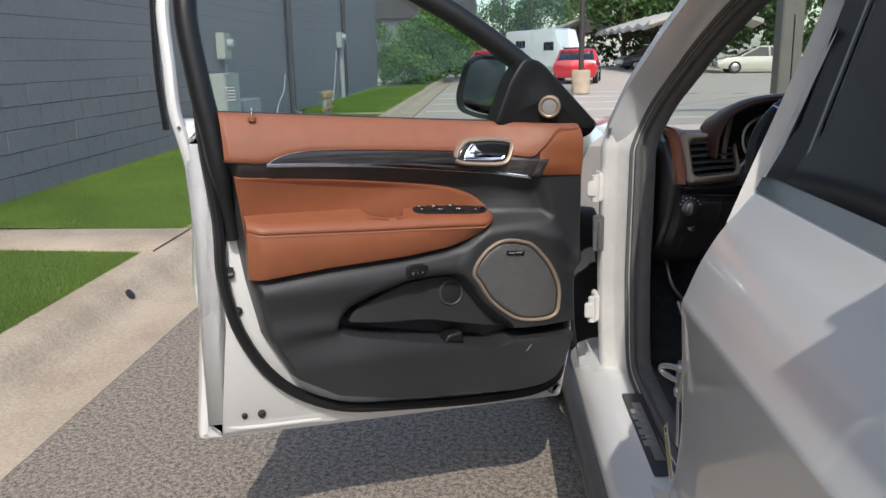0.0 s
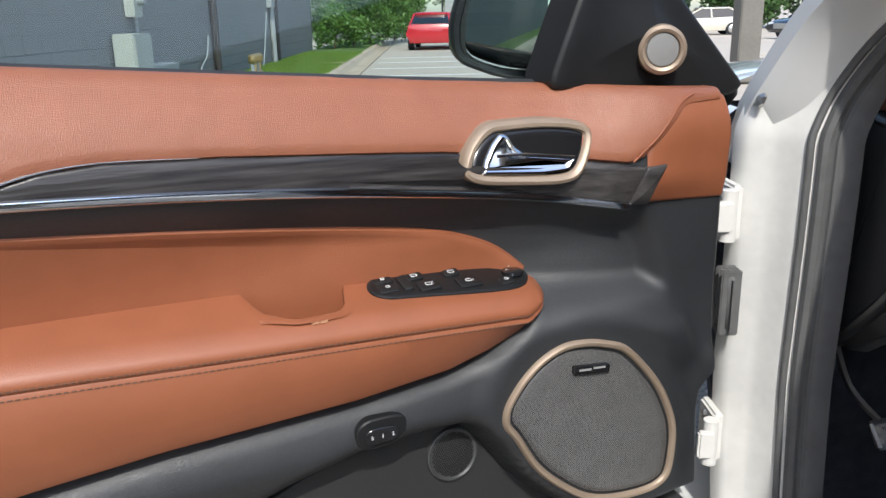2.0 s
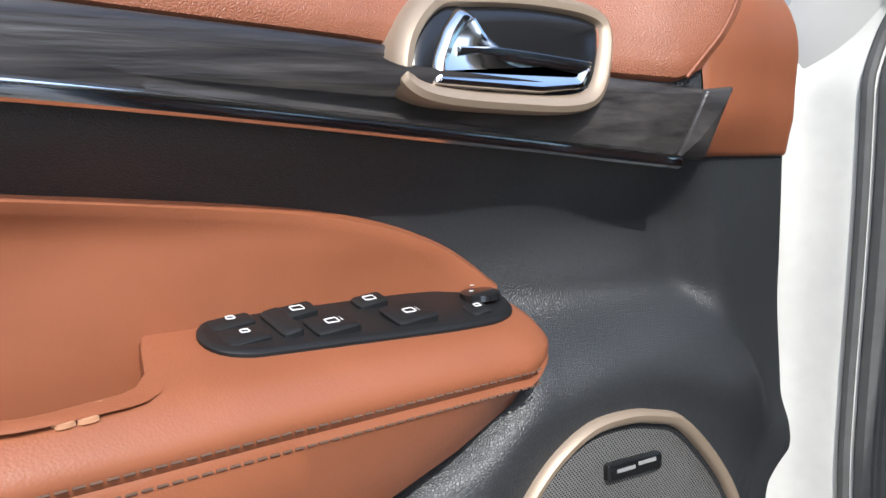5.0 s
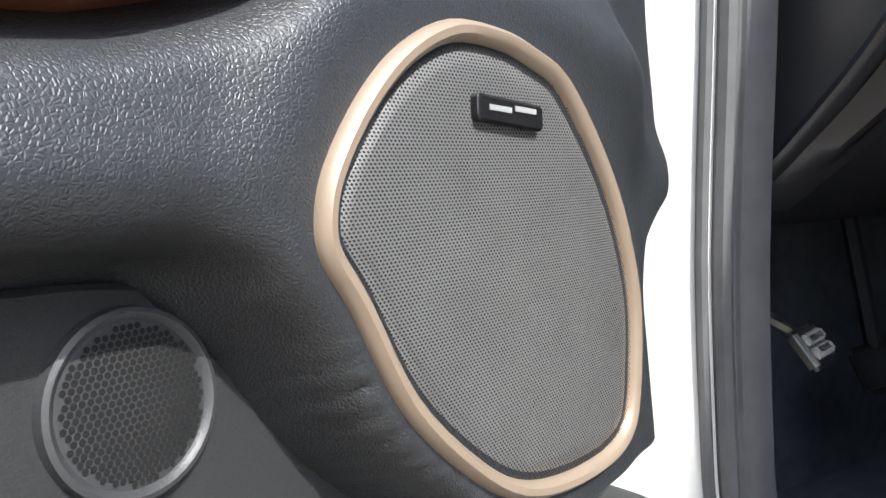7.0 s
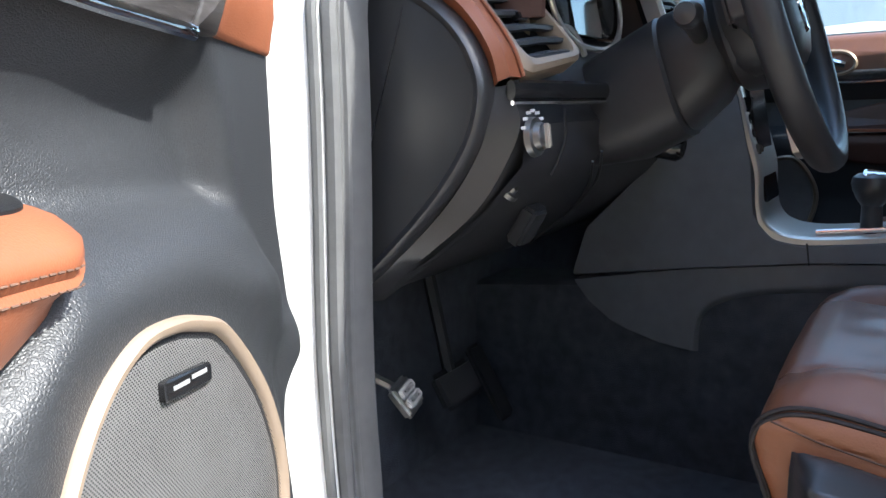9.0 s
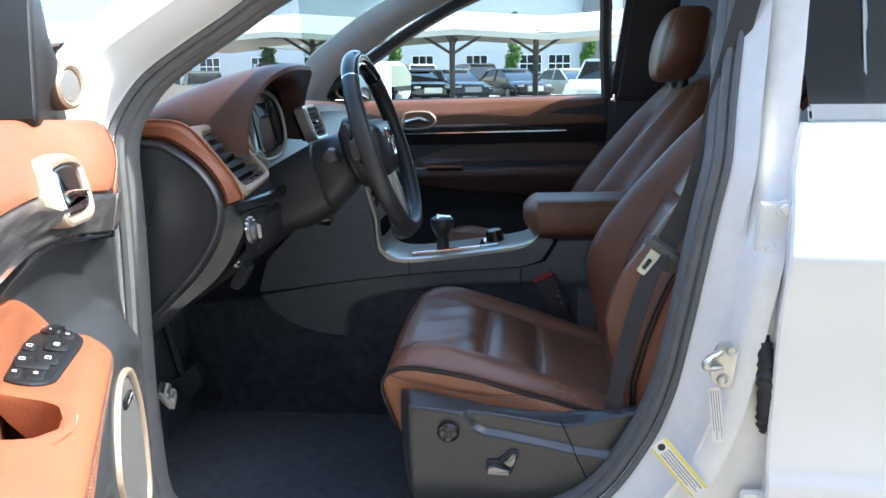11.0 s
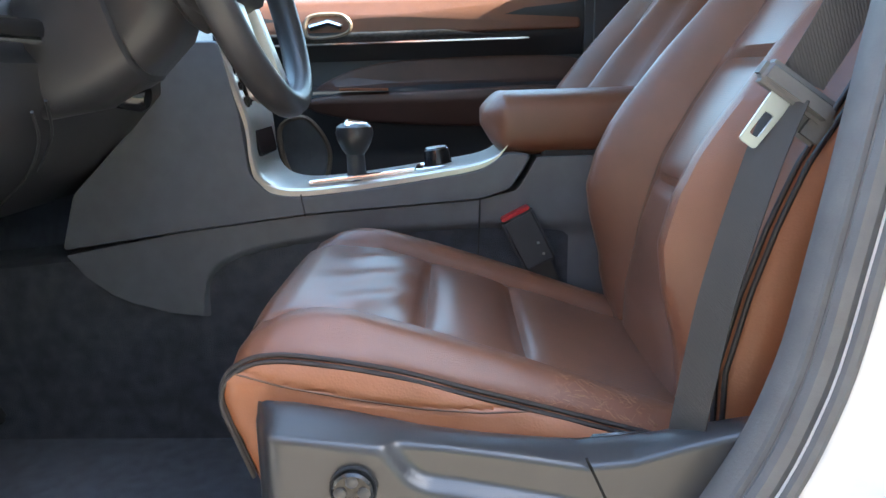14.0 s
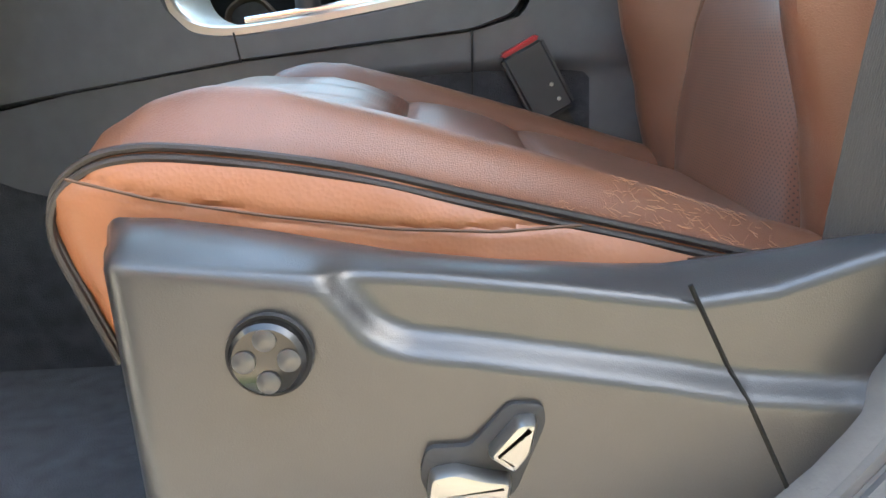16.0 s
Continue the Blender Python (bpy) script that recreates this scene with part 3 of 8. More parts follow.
canopy("parking_canopy", 29.0, 35.0, -5.2, 40, 2.75, (-1.35, 2.1, 8, 14, 20, 27, 34), "pale fabric parking canopy on dark steel posts")
canopy("parking_canopy", 40.0, 46.0, 8, 46, 2.85, (10, 18, 26, 34, 42), "pale fabric parking canopy on dark steel posts")
canopy("parking_canopy", 7.6, 13.6, 42.5, 64, 2.7, (44, 50, 57), "pale fabric parking canopy on dark steel posts")
canopy("parking_canopy", 4.2, 9.2, 66, 84, 3.0, (68, 76), "pale fabric parking canopy on dark steel posts")
cp = thing("canopy_post", pose(4.55, 13.6, 0), "wide dark steel canopy post", "post")
part("post", box((-0.2, -0.2, 0), (0.2, 0.2, 3.4), 0.02), mat("taupe_painted_steel", (0.15, 0.14, 0.12), 0.5, s1=2, s2=20), cp)
part("beam", box((-2.5, -0.15, 3.2), (9.0, 0.15, 3.5), 0.02), DARK_STEEL, cp)
lp = thing("lamp_post", pose(1.96, 24.5, 0), "tall dark steel lamp post on a concrete base", "lamp post")
part("base", lathe([(0.30, 0.0), (0.30, 0.7), (0.27, 0.74), (0.0, 0.74)], None, 20), CONCRETE, lp, "round concrete base")
part("pole", tube([(0, 0, 0.7), (0, 0, 8.5)], 0.085, 10), DARK_STEEL, lp)
for x, y, h in ((2.2, 60, 9), (0.2, 60, 9)):
    p = thing("flagpole", pose(x, y, 0), "thin grey pole far across the lot", "pole")
    part("pole", tube([(0, 0, 0), (0, 0, h)], 0.07, 6), DARK_STEEL, p)

# ---- buildings ----
bw = thing("showroom_building", pose(50, 0, 0), "long white building with glazed garage doors", "building")
part("wall", box((0, -40, 0), (12, 60, 7.5), 0.02), WALLB, bw, "white rendered wall")
part("dark_pier", box((-0.5, -6.2, 0), (0.1, -4.6, 7.5), 0.02), GREY_B, bw, "dark grey pier")
part("panel", box((-0.2, -40, 0), (0.02, -7.0, 7.5), 0.02), GREY_B, bw, "grey clad wall")
for y in (5.45, 2.0, -1.4, -5.6 + 2.4, 9.0, 12.5, 16, 19.5, 23, 26.5, 30):
    wdt = 1.35
    w = part("window", box((-0.03, y - wdt / 2, 0.0), (0.02, y + wdt / 2, 2.35), 0.005), CAR_GLASS, bw, "glazed garage door")
    for k in range(5):
        part("rail", box((-0.06, y - wdt / 2, 0.1 + 0.55 * k), (-0.02, y + wdt / 2, 0.16 + 0.55 * k), 0.004), WHITE_MARK, w)
    for k in range(4):
        yy = y - wdt / 2 + wdt * k / 3
        part("mullion", box((-0.06, yy - 0.025, 0.0), (-0.02, yy + 0.025, 2.38), 0.004), WHITE_MARK, w)
nb = thing("low_building", pose(-7, 52, 0), "low grey building with a dark metal fascia", "building")
part("wall", box((-12, 0, 0), (4.5, 14, 3.6), 0.02), GREY_B, nb)
part("fascia", box((-12, -0.4, 3.6), (5.2, 14.4, 5.0), 0.02), DARK_STEEL, nb, "dark metal fascia")
part("roof", box((-12, 0, 5.0), (4.5, 14, 5.7), 0.02), WALLB, nb, "pale roof edge")
for k in range(4):
    part("window", box((4.48, 1.5 + 3 * k, 0.9), (4.53, 3.5 + 3 * k, 2.6), 0.01), CAR_GLASS, nb, "dark window")


# ---- parked cars ----
def car(name, m, paint, label, style="sedan"):
    c = thing(name, m, label, "car", "parked cars")
    L, Wd = (4.7, 0.92) if style != "van" else (6.6, 1.05)
    if style == "van":
        body = [(-3.3, 0.5, 2.6), (-3.25, 0.35, 2.75), (1.2, 0.35, 2.85), (1.6, 0.35, 2.75), (1.9, 0.35, 2.0), (2.5, 0.35, 1.25), (3.2, 0.35, 1.1), (3.3, 0.45, 0.8)]
    elif style == "suv":
        body = [(-2.35, 0.50, 0.85), (-2.25, 0.30, 1.05), (-1.0, 0.25, 1.02), (0.9, 0.25, 1.0), (1.6, 0.28, 0.98), (2.2, 0.3, 0.85), (2.38, 0.42, 0.65)]
    else:
        body = [(-2.38, 0.45, 0.80), (-2.28, 0.28, 0.98), (-1.4, 0.24, 0.96), (0.0, 0.22, 0.92), (1.0, 0.22, 0.92), (1.8, 0.26, 0.86), (2.25, 0.28, 0.74), (2.38, 0.40, 0.60)]
    bm = bmesh.new()
    rings(bm, [[Vector((x, s * Wd * k, z)) for s, k, z in ((-1, 0.86, lo), (-1, 0.99, lo + (hi - lo) * 0.35), (-1, 1.0, lo + (hi - lo) * 0.65), (-1, 0.92, hi - 0.03), (-1, 0.7, hi + 0.02), (1, 0.7, hi + 0.02), (1, 0.92, hi - 0.03), (1, 1.0, lo + (hi - lo) * 0.65), (1, 0.99, lo + (hi - lo) * 0.35), (1, 0.86, lo))] for x, lo, hi in body])
    part("body", bm, paint, c)
    if style != "van":
        H = 1.44 if style == "sedan" else 1.74
        cab = [(-2.0, 0.95, 0.80), (-1.35, H - 0.06, 0.68), (-0.6, H, 0.66), (0.2, H - 0.03, 0.67), (1.15, 0.93, 0.80)] if style == "sedan" else [(-2.25, 1.0, 0.80), (-2.0, H - 0.05, 0.70), (-0.6, H, 0.70), (0.3, H - 0.06, 0.70), (1.0, 0.98, 0.80)]
        bm = bmesh.new()
        rings(bm, [[Vector((x, -0.84, 0.86)), Vector((x, -w, z)), Vector((x, w, z)), Vector((x, 0.84, 0.86))] for x, z, w in cab])
        part("glasshouse", bm, CAR_GLASS, c, "dark windows")
        part("roof", pad(rounded([(cab[1][0] - 0.05, -0.68), (cab[3][0] + 0.1, -0.68), (cab[3][0] + 0.1, 0.68), (cab[1][0] - 0.05, 0.68)], 0.2), [(0, H - 0.09), (0.0, H - 0.02), (0.08, H + 0.015)], lambda a, b, h: Vector((a, b, h))), paint, c)
        for s in (-1, 1):
            for x0, x1 in ((cab[0][0], cab[1][0]), (-0.35, -0.32), (cab[4][0], cab[3][0])):
                part("pillar", tube([(x0, s * 0.82, 0.92), (x1, s * 0.68, H - 0.05)], 0.045, 6), paint, c)
    else:
        part("windscreen", moved(box((-0.02, -0.85, -0.4), (0.02, 0.85, 0.4), 0.02), pose(2.1, 0, 1.72, 0, -42, 0)), CAR_GLASS, c, "dark windscreen")
        for s in (-1, 1):
            part("window", box((0.6, s * 1.04 - 0.02, 1.4), (1.6, s * 1.04 + 0.02, 2.0), 0.02), CAR_GLASS, c, "dark side window")
            part("window", box((-2.2, s * 1.04 - 0.02, 1.6), (-1.2, s * 1.04 + 0.02, 2.1), 0.02), CAR_GLASS, c, "dark side window")
    for x in (-1.45, 1.45) if style != "van" else (-2.0, 2.1):
        for s in (-1, 1):
            wl = part("wheel", lathe([(0.0, -0.08), (0.22, -0.10), (0.31, -0.11), (0.335, -0.08), (0.335, 0.08), (0.31, 0.11), (0.22, 0.10), (0.0, 0.08)], pose(x, s * (Wd - 0.10), 0.335, 90, 0, 0), 20), RUBBER, c, "dark tyre")
            part("rim", lathe([(0.0, 0.03), (0.06, 0.02), (0.20, 0.01), (0.215, 0.0)], pose(x, s * (Wd - 0.10) + s * 0.105, 0.335, -90 * s, 0, 0), 16), STEEL, wl, "alloy rim")
    e = body[-1][0]
    if style != "van":
        part("grille", box((e - 0.06, -0.42, 0.42), (e + 0.02, 0.42, 0.68), 0.03), STEEL, c, "bright radiator grille")
        for s in (-1, 1):
            part("headlight", box((e - 0.28, s * 0.66 - 0.17, 0.60), (e - 0.03, s * 0.66 + 0.17, 0.74), 0.04), WHITE_MARK, c, "clear headlight")
            part("tail_light", box((-2.40, s * 0.66 - 0.18, 0.68), (-2.26, s * 0.66 + 0.18, 0.84), 0.03), CAR_RED, c, "red tail light")
    return c


WHITE_CAR = PAINT
for x, y, a, p, st, lb in ((34.0, 3.9, 205, CAR_BLACK, "sedan", "black parked saloon under the canopy"), (35.5, 2.3, 205, CAR_GREY, "sedan", "dark grey parked saloon under the canopy"), (36.5, -0.4, 205, CAR_BLACK, "sedan", "black parked saloon with bright grille"),
                           (38.5, -3.2, 205, CAR_CREAM, "sedan", "cream parked saloon beside the canopy"), (29.5, -3.9, 160, WHITE_CAR, "suv", "white parked car beside the canopy"), (41, 4.5, 200, CAR_CREAM, "suv", "pale parked SUV behind the saloons"), (41, 1.4, 200, CAR_BLACK, "suv", "black parked SUV across the lot"),
                           (33.0, 7.0, 205, CAR_GREY, "sedan", "grey parked saloon under the canopy"), (33.0, 10.0, 205, CAR_BLACK, "suv", "black parked SUV under the canopy"), (33, 13.2, 205, WHITE_CAR, "sedan", "white parked saloon under the canopy"), (33, 16.5, 205, CAR_BLACK, "sedan", "black parked saloon under the canopy"),
                           (3.0, 34.5, 80, CAR_RED, "sedan", "bright red parked car"), (-0.8, 33.5, 85, CAR_RED, "sedan", "bright red parked car"), (14.0, 44.0, 175, CAR_CREAM, "sedan", "cream white parked coupe"), (16.8, 36.0, 200, CAR_BLACK, "sedan", "black parked saloon facing the lane"),
                           (21.5, 38.0, 200, CAR_BLACK, "suv", "black parked SUV across the lot"), (10.5, 56.0, 190, CAR_GREY, "suv", "dark grey parked SUV under the canopy"), (7.2, 78, 200, CAR_BLACK, "suv", "black parked SUV across the lot"), (5.0, 82, 200, CAR_GREY, "suv", "grey parked SUV across the lot"), (27, 33, 200, CAR_GREY, "suv", "grey parked SUV across the lot")):
    car("parked_car", pose(x, y, -0.03, 0, 0, a), p, lb, st)
car("camper_van", pose(3.2, 55, -0.03, 0, 0, -50), WHITE_CAR, "white camper van parked across the lot", "van")
# painted lines and a dashed crack across the lot
for k in range(6):
    part("parking_line", box((-2.6, 12.0 + 2.75 * k, -0.03), (3.4, 12.1 + 2.75 * k, -0.026), 0), WHITE_MARK, label="faded white parking line", category="marking")
for k in range(16):
    part("kerb_stripe", box((3.0 + 0.7 * k, 24.3 - 0.22 * k, -0.03), (3.4 + 0.7 * k, 24.42 - 0.22 * k, -0.024), 0), RUBBER if k % 2 else YELLOW_PAINT, label="short painted dash across the lane", category="marking")

# ---- white SUV body ----
suv = thing("suv_body", label="white SUV body shell with the driver's doorway open", category="car")
# outline of the driver's doorway, as (y, z)
DOORWAY = [(-0.021, 0.60), (-0.020, 0.70), (-0.022, 0.82), (-0.025, 0.91), (-0.027, 1.00), (-0.027, 1.08), (-0.027, 1.14), (-0.043, 1.182), (-0.073, 1.224), (-0.115, 1.258),
           (-0.193, 1.310), (-0.274, 1.363), (-0.46, 1.452), (-0.66, 1.506), (-0.82, 1.522), (-0.925, 1.495), (-0.972, 1.42), (-0.965, 1.30), (-0.952, 1.19), (-0.944, 1.108),
           (-0.929, 1.023), (-0.915, 0.934), (-0.900, 0.843), (-0.881, 0.748), (-0.845, 0.655), (-0.775, 0.555), (-0.66, 0.495), (-0.50, 0.474), (-0.30, 0.466), (-0.130, 0.467), (-0.066, 0.474), (-0.036, 0.496), (-0.024, 0.535)]


def side_x(z, base=0.0):
    """How far the body side leans in with height."""
    return base + 0.33 * max(0, z - 1.10) + 0.10 * max(0, 0.75 - z) * 0.4


def doorway(d, x, n=5):
    pts = spline(DOORWAY, n, True)
    pts = inset([Vector((p.x, p.y)) for p in pts], -d)
    lean = 0.4 if x < -0.77 else 0.0
    return [Vector((x + side_x(p.y) + (min(0.055, lean * max(0, p.y - 0.97)) if p.x < -0.5 else 0.0), p.x, p.y)) for p in pts]


bm = bmesh.new()
rings(bm, [doorway(-0.004, -0.700), doorway(-0.002, -0.728), doorway(0.002, -0.738), doorway(0.014, -0.748), doorway(0.020, -0.752), doorway(0.034, -0.764), doorway(0.044, -0.774),
           doorway(0.052, -0.796), doorway(0.064, -0.806), doorway(0.088, -0.808)], False, False)
part("door_frame", bm, PAINT_IN, suv, "white painted door aperture")
for r, d, x in ((0.0055, 0.002, -0.738), (0.0095, -0.006, -0.722), (0.0045, -0.013, -0.708)):
    part("door_seal", tube(doorway(d, x), r, 8, True), SEAL_GREY, suv, "dark grey rubber door seal")
bm = bmesh.new()
rings(bm, [doorway(-0.010, -0.715), doorway(-0.017, -0.708), doorway(-0.022, -0.695), doorway(-0.020, -0.678)], False, False)
part("inner_trim", bm, SEAL_GREY, suv, "dark plastic doorway trim")

# closing plate between the aperture and the rear door
bm = bmesh.new()
rings(bm, [[Vector((-0.797 + side_x(z) + min(0.058, 0.4 * max(0, z - 0.96)), lerp(z, [0.45, 0.56, 0.665, 0.80, 0.96, 1.15, 1.45], [-0.62, -0.84, -0.905, -0.95, -0.985, -1.02, -1.03]) * (1 - f) + lerp(z, [0.45, 1.13, 1.17, 1.46], [-1.09, -1.09, -1.042, -1.040]) * f, z)) for f in (0, 0.3, 0.6, 0.85, 1.0)] for z in np.linspace(0.45, 1.46, 30)], closed=False)
part("pillar_plate", bm, PAINT_IN, suv, "white painted pillar between the doors")
STRIKE = pose(-0.8085, -0.938, 0.829) @ pose(0, 0, 0, 6, 0, 0)
st = part("door_striker", join(moved(pad(rounded([(-0.015, -0.026), (0.004, -0.036), (0.016, -0.034), (0.017, 0.026), (0.008, 0.035), (-0.012, 0.030), (-0.017, 0.010)], 0.008, 3), [(0, 0.0), (0, 0.0035), (0.0015, 0.0045)], lambda a, b, h: Vector((-h, -a, b))), STRIKE),
    moved(tube(spline([(-0.002, 0.006, 0.016), (-0.014, 0.020, 0.013), (-0.024, 0.030, 0.008), (-0.026, 0.031, 0.002), (-0.022, 0.026, -0.003), (-0.012, 0.014, -0.005), (-0.002, 0.002, -0.006)], 5), 0.0048, 10), STRIKE)), STEEL, suv, "zinc door striker")
for y, z in ((-0.008, 0.022), (-0.002, -0.023)):
    part("bolt", moved(lathe([(0, 0.0045), (0.0035, 0.0045), (0.005, 0.0065), (0.0072, 0.006), (0.0085, 0.0035), (0.0085, 0.0)], None, 16), STRIKE @ pose(-0.003, y, z, 0, -90, 0)), STEEL, st)
for zc, hx in ((1.02, 0.022), (0.60, 0.0)):
    hg = part("rear_hinge", moved(join(box((-0.815, -1.045 + 0.02, zc - 0.035), (-0.803, -0.975, zc + 0.035), 0.003), tube([(-0.822, -1.022, zc - 0.032), (-0.822, -1.022, zc + 0.032)], 0.009, 10)), Matrix.Translation((hx, 0, 0))), PAINT_IN, suv, "white painted rear door hinge")
    for y, z in ((-0.993, zc - 0.027), (-1.010, zc + 0.026)):
        part("bolt", moved(lathe([(0, 0.007), (0.006, 0.007), (0.0075, 0.005), (0.0078, 0.0025), (0.0125, 0.0018), (0.0135, 0.0)], None, 20), pose(-0.815 + hx, y, z, 0, -90, 0)), PAINT_IN, hg, "white painted bolt")
part("cable_bellows", tube(spline([(-0.780, -0.992, 0.865), (-0.800, -0.994, 0.85), (-0.808, -0.998, 0.80), (-0.800, -1.004, 0.74), (-0.780, -1.012, 0.72)], 8), lambda f: 0.0115 + 0.0022 * math.sin(90 * f), 10), RUBBER, suv, "black ribbed cable bellows")
LABEL = pose(-0.8085, -0.8855, 0.667, 0, 0, 0) @ pose(0, 0, 0, 50, 0, 0)
lb = part("pillar_label", moved(pad(rounded([(-0.050, -0.014), (0.050, -0.014), (0.050, 0.014), (-0.050, 0.014)], 0.003), [(0, 0.0), (0, 0.0010)], lambda a, b, h: Vector((-h, -a, b))), LABEL), PAPER, suv, "white printed tyre label with yellow bands")
for a0, a1, z0, z1, mt in ((-0.049, 0.049, 0.0095, 0.0135, YELLOW), (-0.049, 0.049, -0.0135, -0.0105, YELLOW), (-0.032, 0.046, 0.004, 0.0065, MARK), (-0.032, 0.040, 0.0, 0.002, MARK), (-0.032, 0.046, -0.004, -0.002, MARK), (-0.032, 0.030, -0.008, -0.006, MARK)):
    part("label_bar", moved(pad([(a0, z0), (a1, z0), (a1, z1), (a0, z1)], [(0, 0.0008), (0, 0.0014)], lambda a, b, h: Vector((-h, -a, b))), LABEL), mt, lb, "plain printed bar")
part("label_dot", moved(lathe([(0.0, 0.0016), (0.0055, 0.0015), (0.006, 0.0)], None, 16), LABEL @ pose(0.0, 0.041, 0.0, 0, -90, 0)), RUBBER, lb, "round black tyre symbol")
NOTICE = pose(-0.8085, -0.9335, 0.750, 0, 0, 0) @ pose(0, 0, 0, 82, 0, 0)
nt_ob = part("maker_label", moved(pad(rounded([(-0.042, -0.008), (0.042, -0.008), (0.042, 0.008), (-0.042, 0.008)], 0.002), [(0, 0.0), (0, 0.0006)], lambda a, b, h: Vector((-h, -a, b))), NOTICE), PAPER, suv, "clear label with lines of fine print")
for k in range(4):
    part("label_bar", moved(pad([(-0.038, 0.0045 - 0.0034 * k), (0.036 - 0.012 * (k % 2), 0.0045 - 0.0034 * k), (0.036 - 0.012 * (k % 2), 0.0058 - 0.0034 * k), (-0.038, 0.0058 - 0.0034 * k)], [(0, 0.0005), (0, 0.0009)], lambda a, b, h: Vector((-h, -a, b))), NOTICE), MARK, nt_ob, "plain printed bar")
# front door hinges, check strap and the bolt at the cowl
for zc in (0.990, 0.640):
    hg = part("front_hinge", join(box((-0.822, 0.012, zc - 0.04), (-0.806, 0.075, zc + 0.04), 0.004), tube([(-0.828, 0.005, zc - 0.036), (-0.828, 0.005, zc + 0.036)], 0.0115, 12), box((-0.850, -0.010, zc - 0.022), (-0.826, 0.002, zc + 0.022), 0.003)), PAINT_IN, suv, "white painted door hinge")
    for z in (zc - 0.022, zc + 0.022):
        part("bolt", moved(lathe([(0, 0.006), (0.006, 0.006), (0.008, 0.004), (0.0105, 0.001), (0.0105, 0.0)], None, 6), pose(-0.822, 0.045, z, 0, -90, 0)), STEEL, hg)
boot = part("cable_boot", box((-0.828, -0.006, 0.812), (-0.802, 0.050, 0.908), 0.011, 3), SEAL_GREY, suv, "grey rubber cable boot")
for y in (0.004, 0.016, 0.028):
    part("boot_rib", box((-0.8295, y, 0.8105), (-0.8005, y + 0.005, 0.9095), 0.002), SEAL_GREY, boot)
part("fender_bolt", moved(lathe([(0, 0.006), (0.005, 0.006), (0.0065, 0.004), (0.010, 0.001), (0.010, -0.002)], None, 6), pose(-0.79, 0.02, 1.146, 0, -70, 0)), STEEL, suv, "steel fender bolt")
# scuff plate on the sill
sp = part("sill_plate", pad(rounded([(-0.20, -0.80), (-0.20, -0.745), (-0.62, -0.745), (-0.62, -0.80)], 0.008), [(0, 0.0), (0, 0.003), (0.002, 0.004)], lambda a, b, h: Vector((b + 0.028, a, 0.470 + h))), SMOOTH, suv, "black sill plate with brushed inlay")
part("sill_inlay", pad(rounded([(-0.26, -0.785), (-0.26, -0.762), (-0.56, -0.762), (-0.56, -0.785)], 0.004), [(0, 0.003), (0, 0.005)], lambda a, b, h: Vector((b + 0.028, a, 0.470 + h))), SILVER, sp, "brushed silver inlay")
# firewall and kick panels
part("firewall", box((-0.70, 0.17, 0.38), (0.70, 0.30, 1.12), 0.02), CARPET, suv, "dark firewall insulation")
for sx in (-1, 1):
    part("kick_panel", box((min(sx * 0.740, sx * 0.70), 0.0, 0.39), (max(sx * 0.740, sx * 0.70), 0.24, 1.08), 0.012), SMOOTH, suv, "black kick panel")

# sill, rear quarter, front fender, roof
bm = bmesh.new()
prof = [(-0.74, 0.470), (-0.80, 0.462), (-0.835, 0.448), (-0.858, 0.415), (-0.862, 0.37), (-0.84, 0.33), (-0.74, 0.31)]
rings(bm, [[Vector((x, y, z)) for x, z in prof] for y in (-2.6, -1.2, -0.6, -0.1, 0.25)], closed=False)
part("rocker_panel", bm, PAINT, suv, "white painted sill below the doors")
part("rocker_cladding", moved(tube([(-0.86, y, 0.345) for y in (-2.6, -1.0, 0.35)], 0.045, 10, flat=0.8), Matrix()), SMOOTH, suv, "dark plastic sill cladding")
bm = bmesh.new()
prof = [(0.80, 1.13), (0.84, 1.10), (0.865, 1.03), (0.885, 0.90), (0.88, 0.70), (0.86, 0.50), (0.84, 0.36)]
rings(bm, [[Vector((-x + 0.03 * (y - 0.05), y, z - 0.05 * max(0, y - 0.3))) for x, z in prof] for y in (0.075, 0.3, 0.7, 1.0)], closed=False)
part("front_fender", bm, PAINT, suv, "white front fender")
part("wheel_arch", lathe([(0.20, -0.1), (0.37, -0.1), (0.38, 0.0), (0.37, 0.1), (0.2, 0.1)], pose(-0.80, 0.95, 0.38, 0, 90, 0)), RUBBER, suv, "front tyre")
bm = bmesh.new()
prof = [(-0.80, 1.13), (-0.74, 1.165), (-0.6, 1.20), (-0.3, 1.225), (0, 1.23), (0.3, 1.225), (0.6, 1.20), (0.74, 1.165), (0.80, 1.13)]
rings(bm, [[Vector((x, y + 0.22 * (1 - (x / 0.8) ** 2), z - 0.10 * (y - 0.1))) for x, z in prof] for y in (0.20, 0.5, 1.0, 1.5)], closed=False)
part("bonnet", bm, PAINT, suv, "white bonnet")


def ws(s, x):
    """The windscreen line from cowl (s=0) to roof (s=1)."""
    bow = 0.20 * (1 - (x / 0.74) ** 2)
    return Vector((x * (1 - 0.16 * s), 0.185 - 0.68 * s + bow * (1 - 0.55 * s), 1.135 + 0.42 * s))


bm = bmesh.new()
rings(bm, [[ws(s, x) for x in np.linspace(-0.735, 0.735, 17)] for s in np.linspace(0, 1, 9)], closed=False)
shield = part("windscreen", bm, GLASS, suv, "clear windscreen")
shield.visible_shadow = False
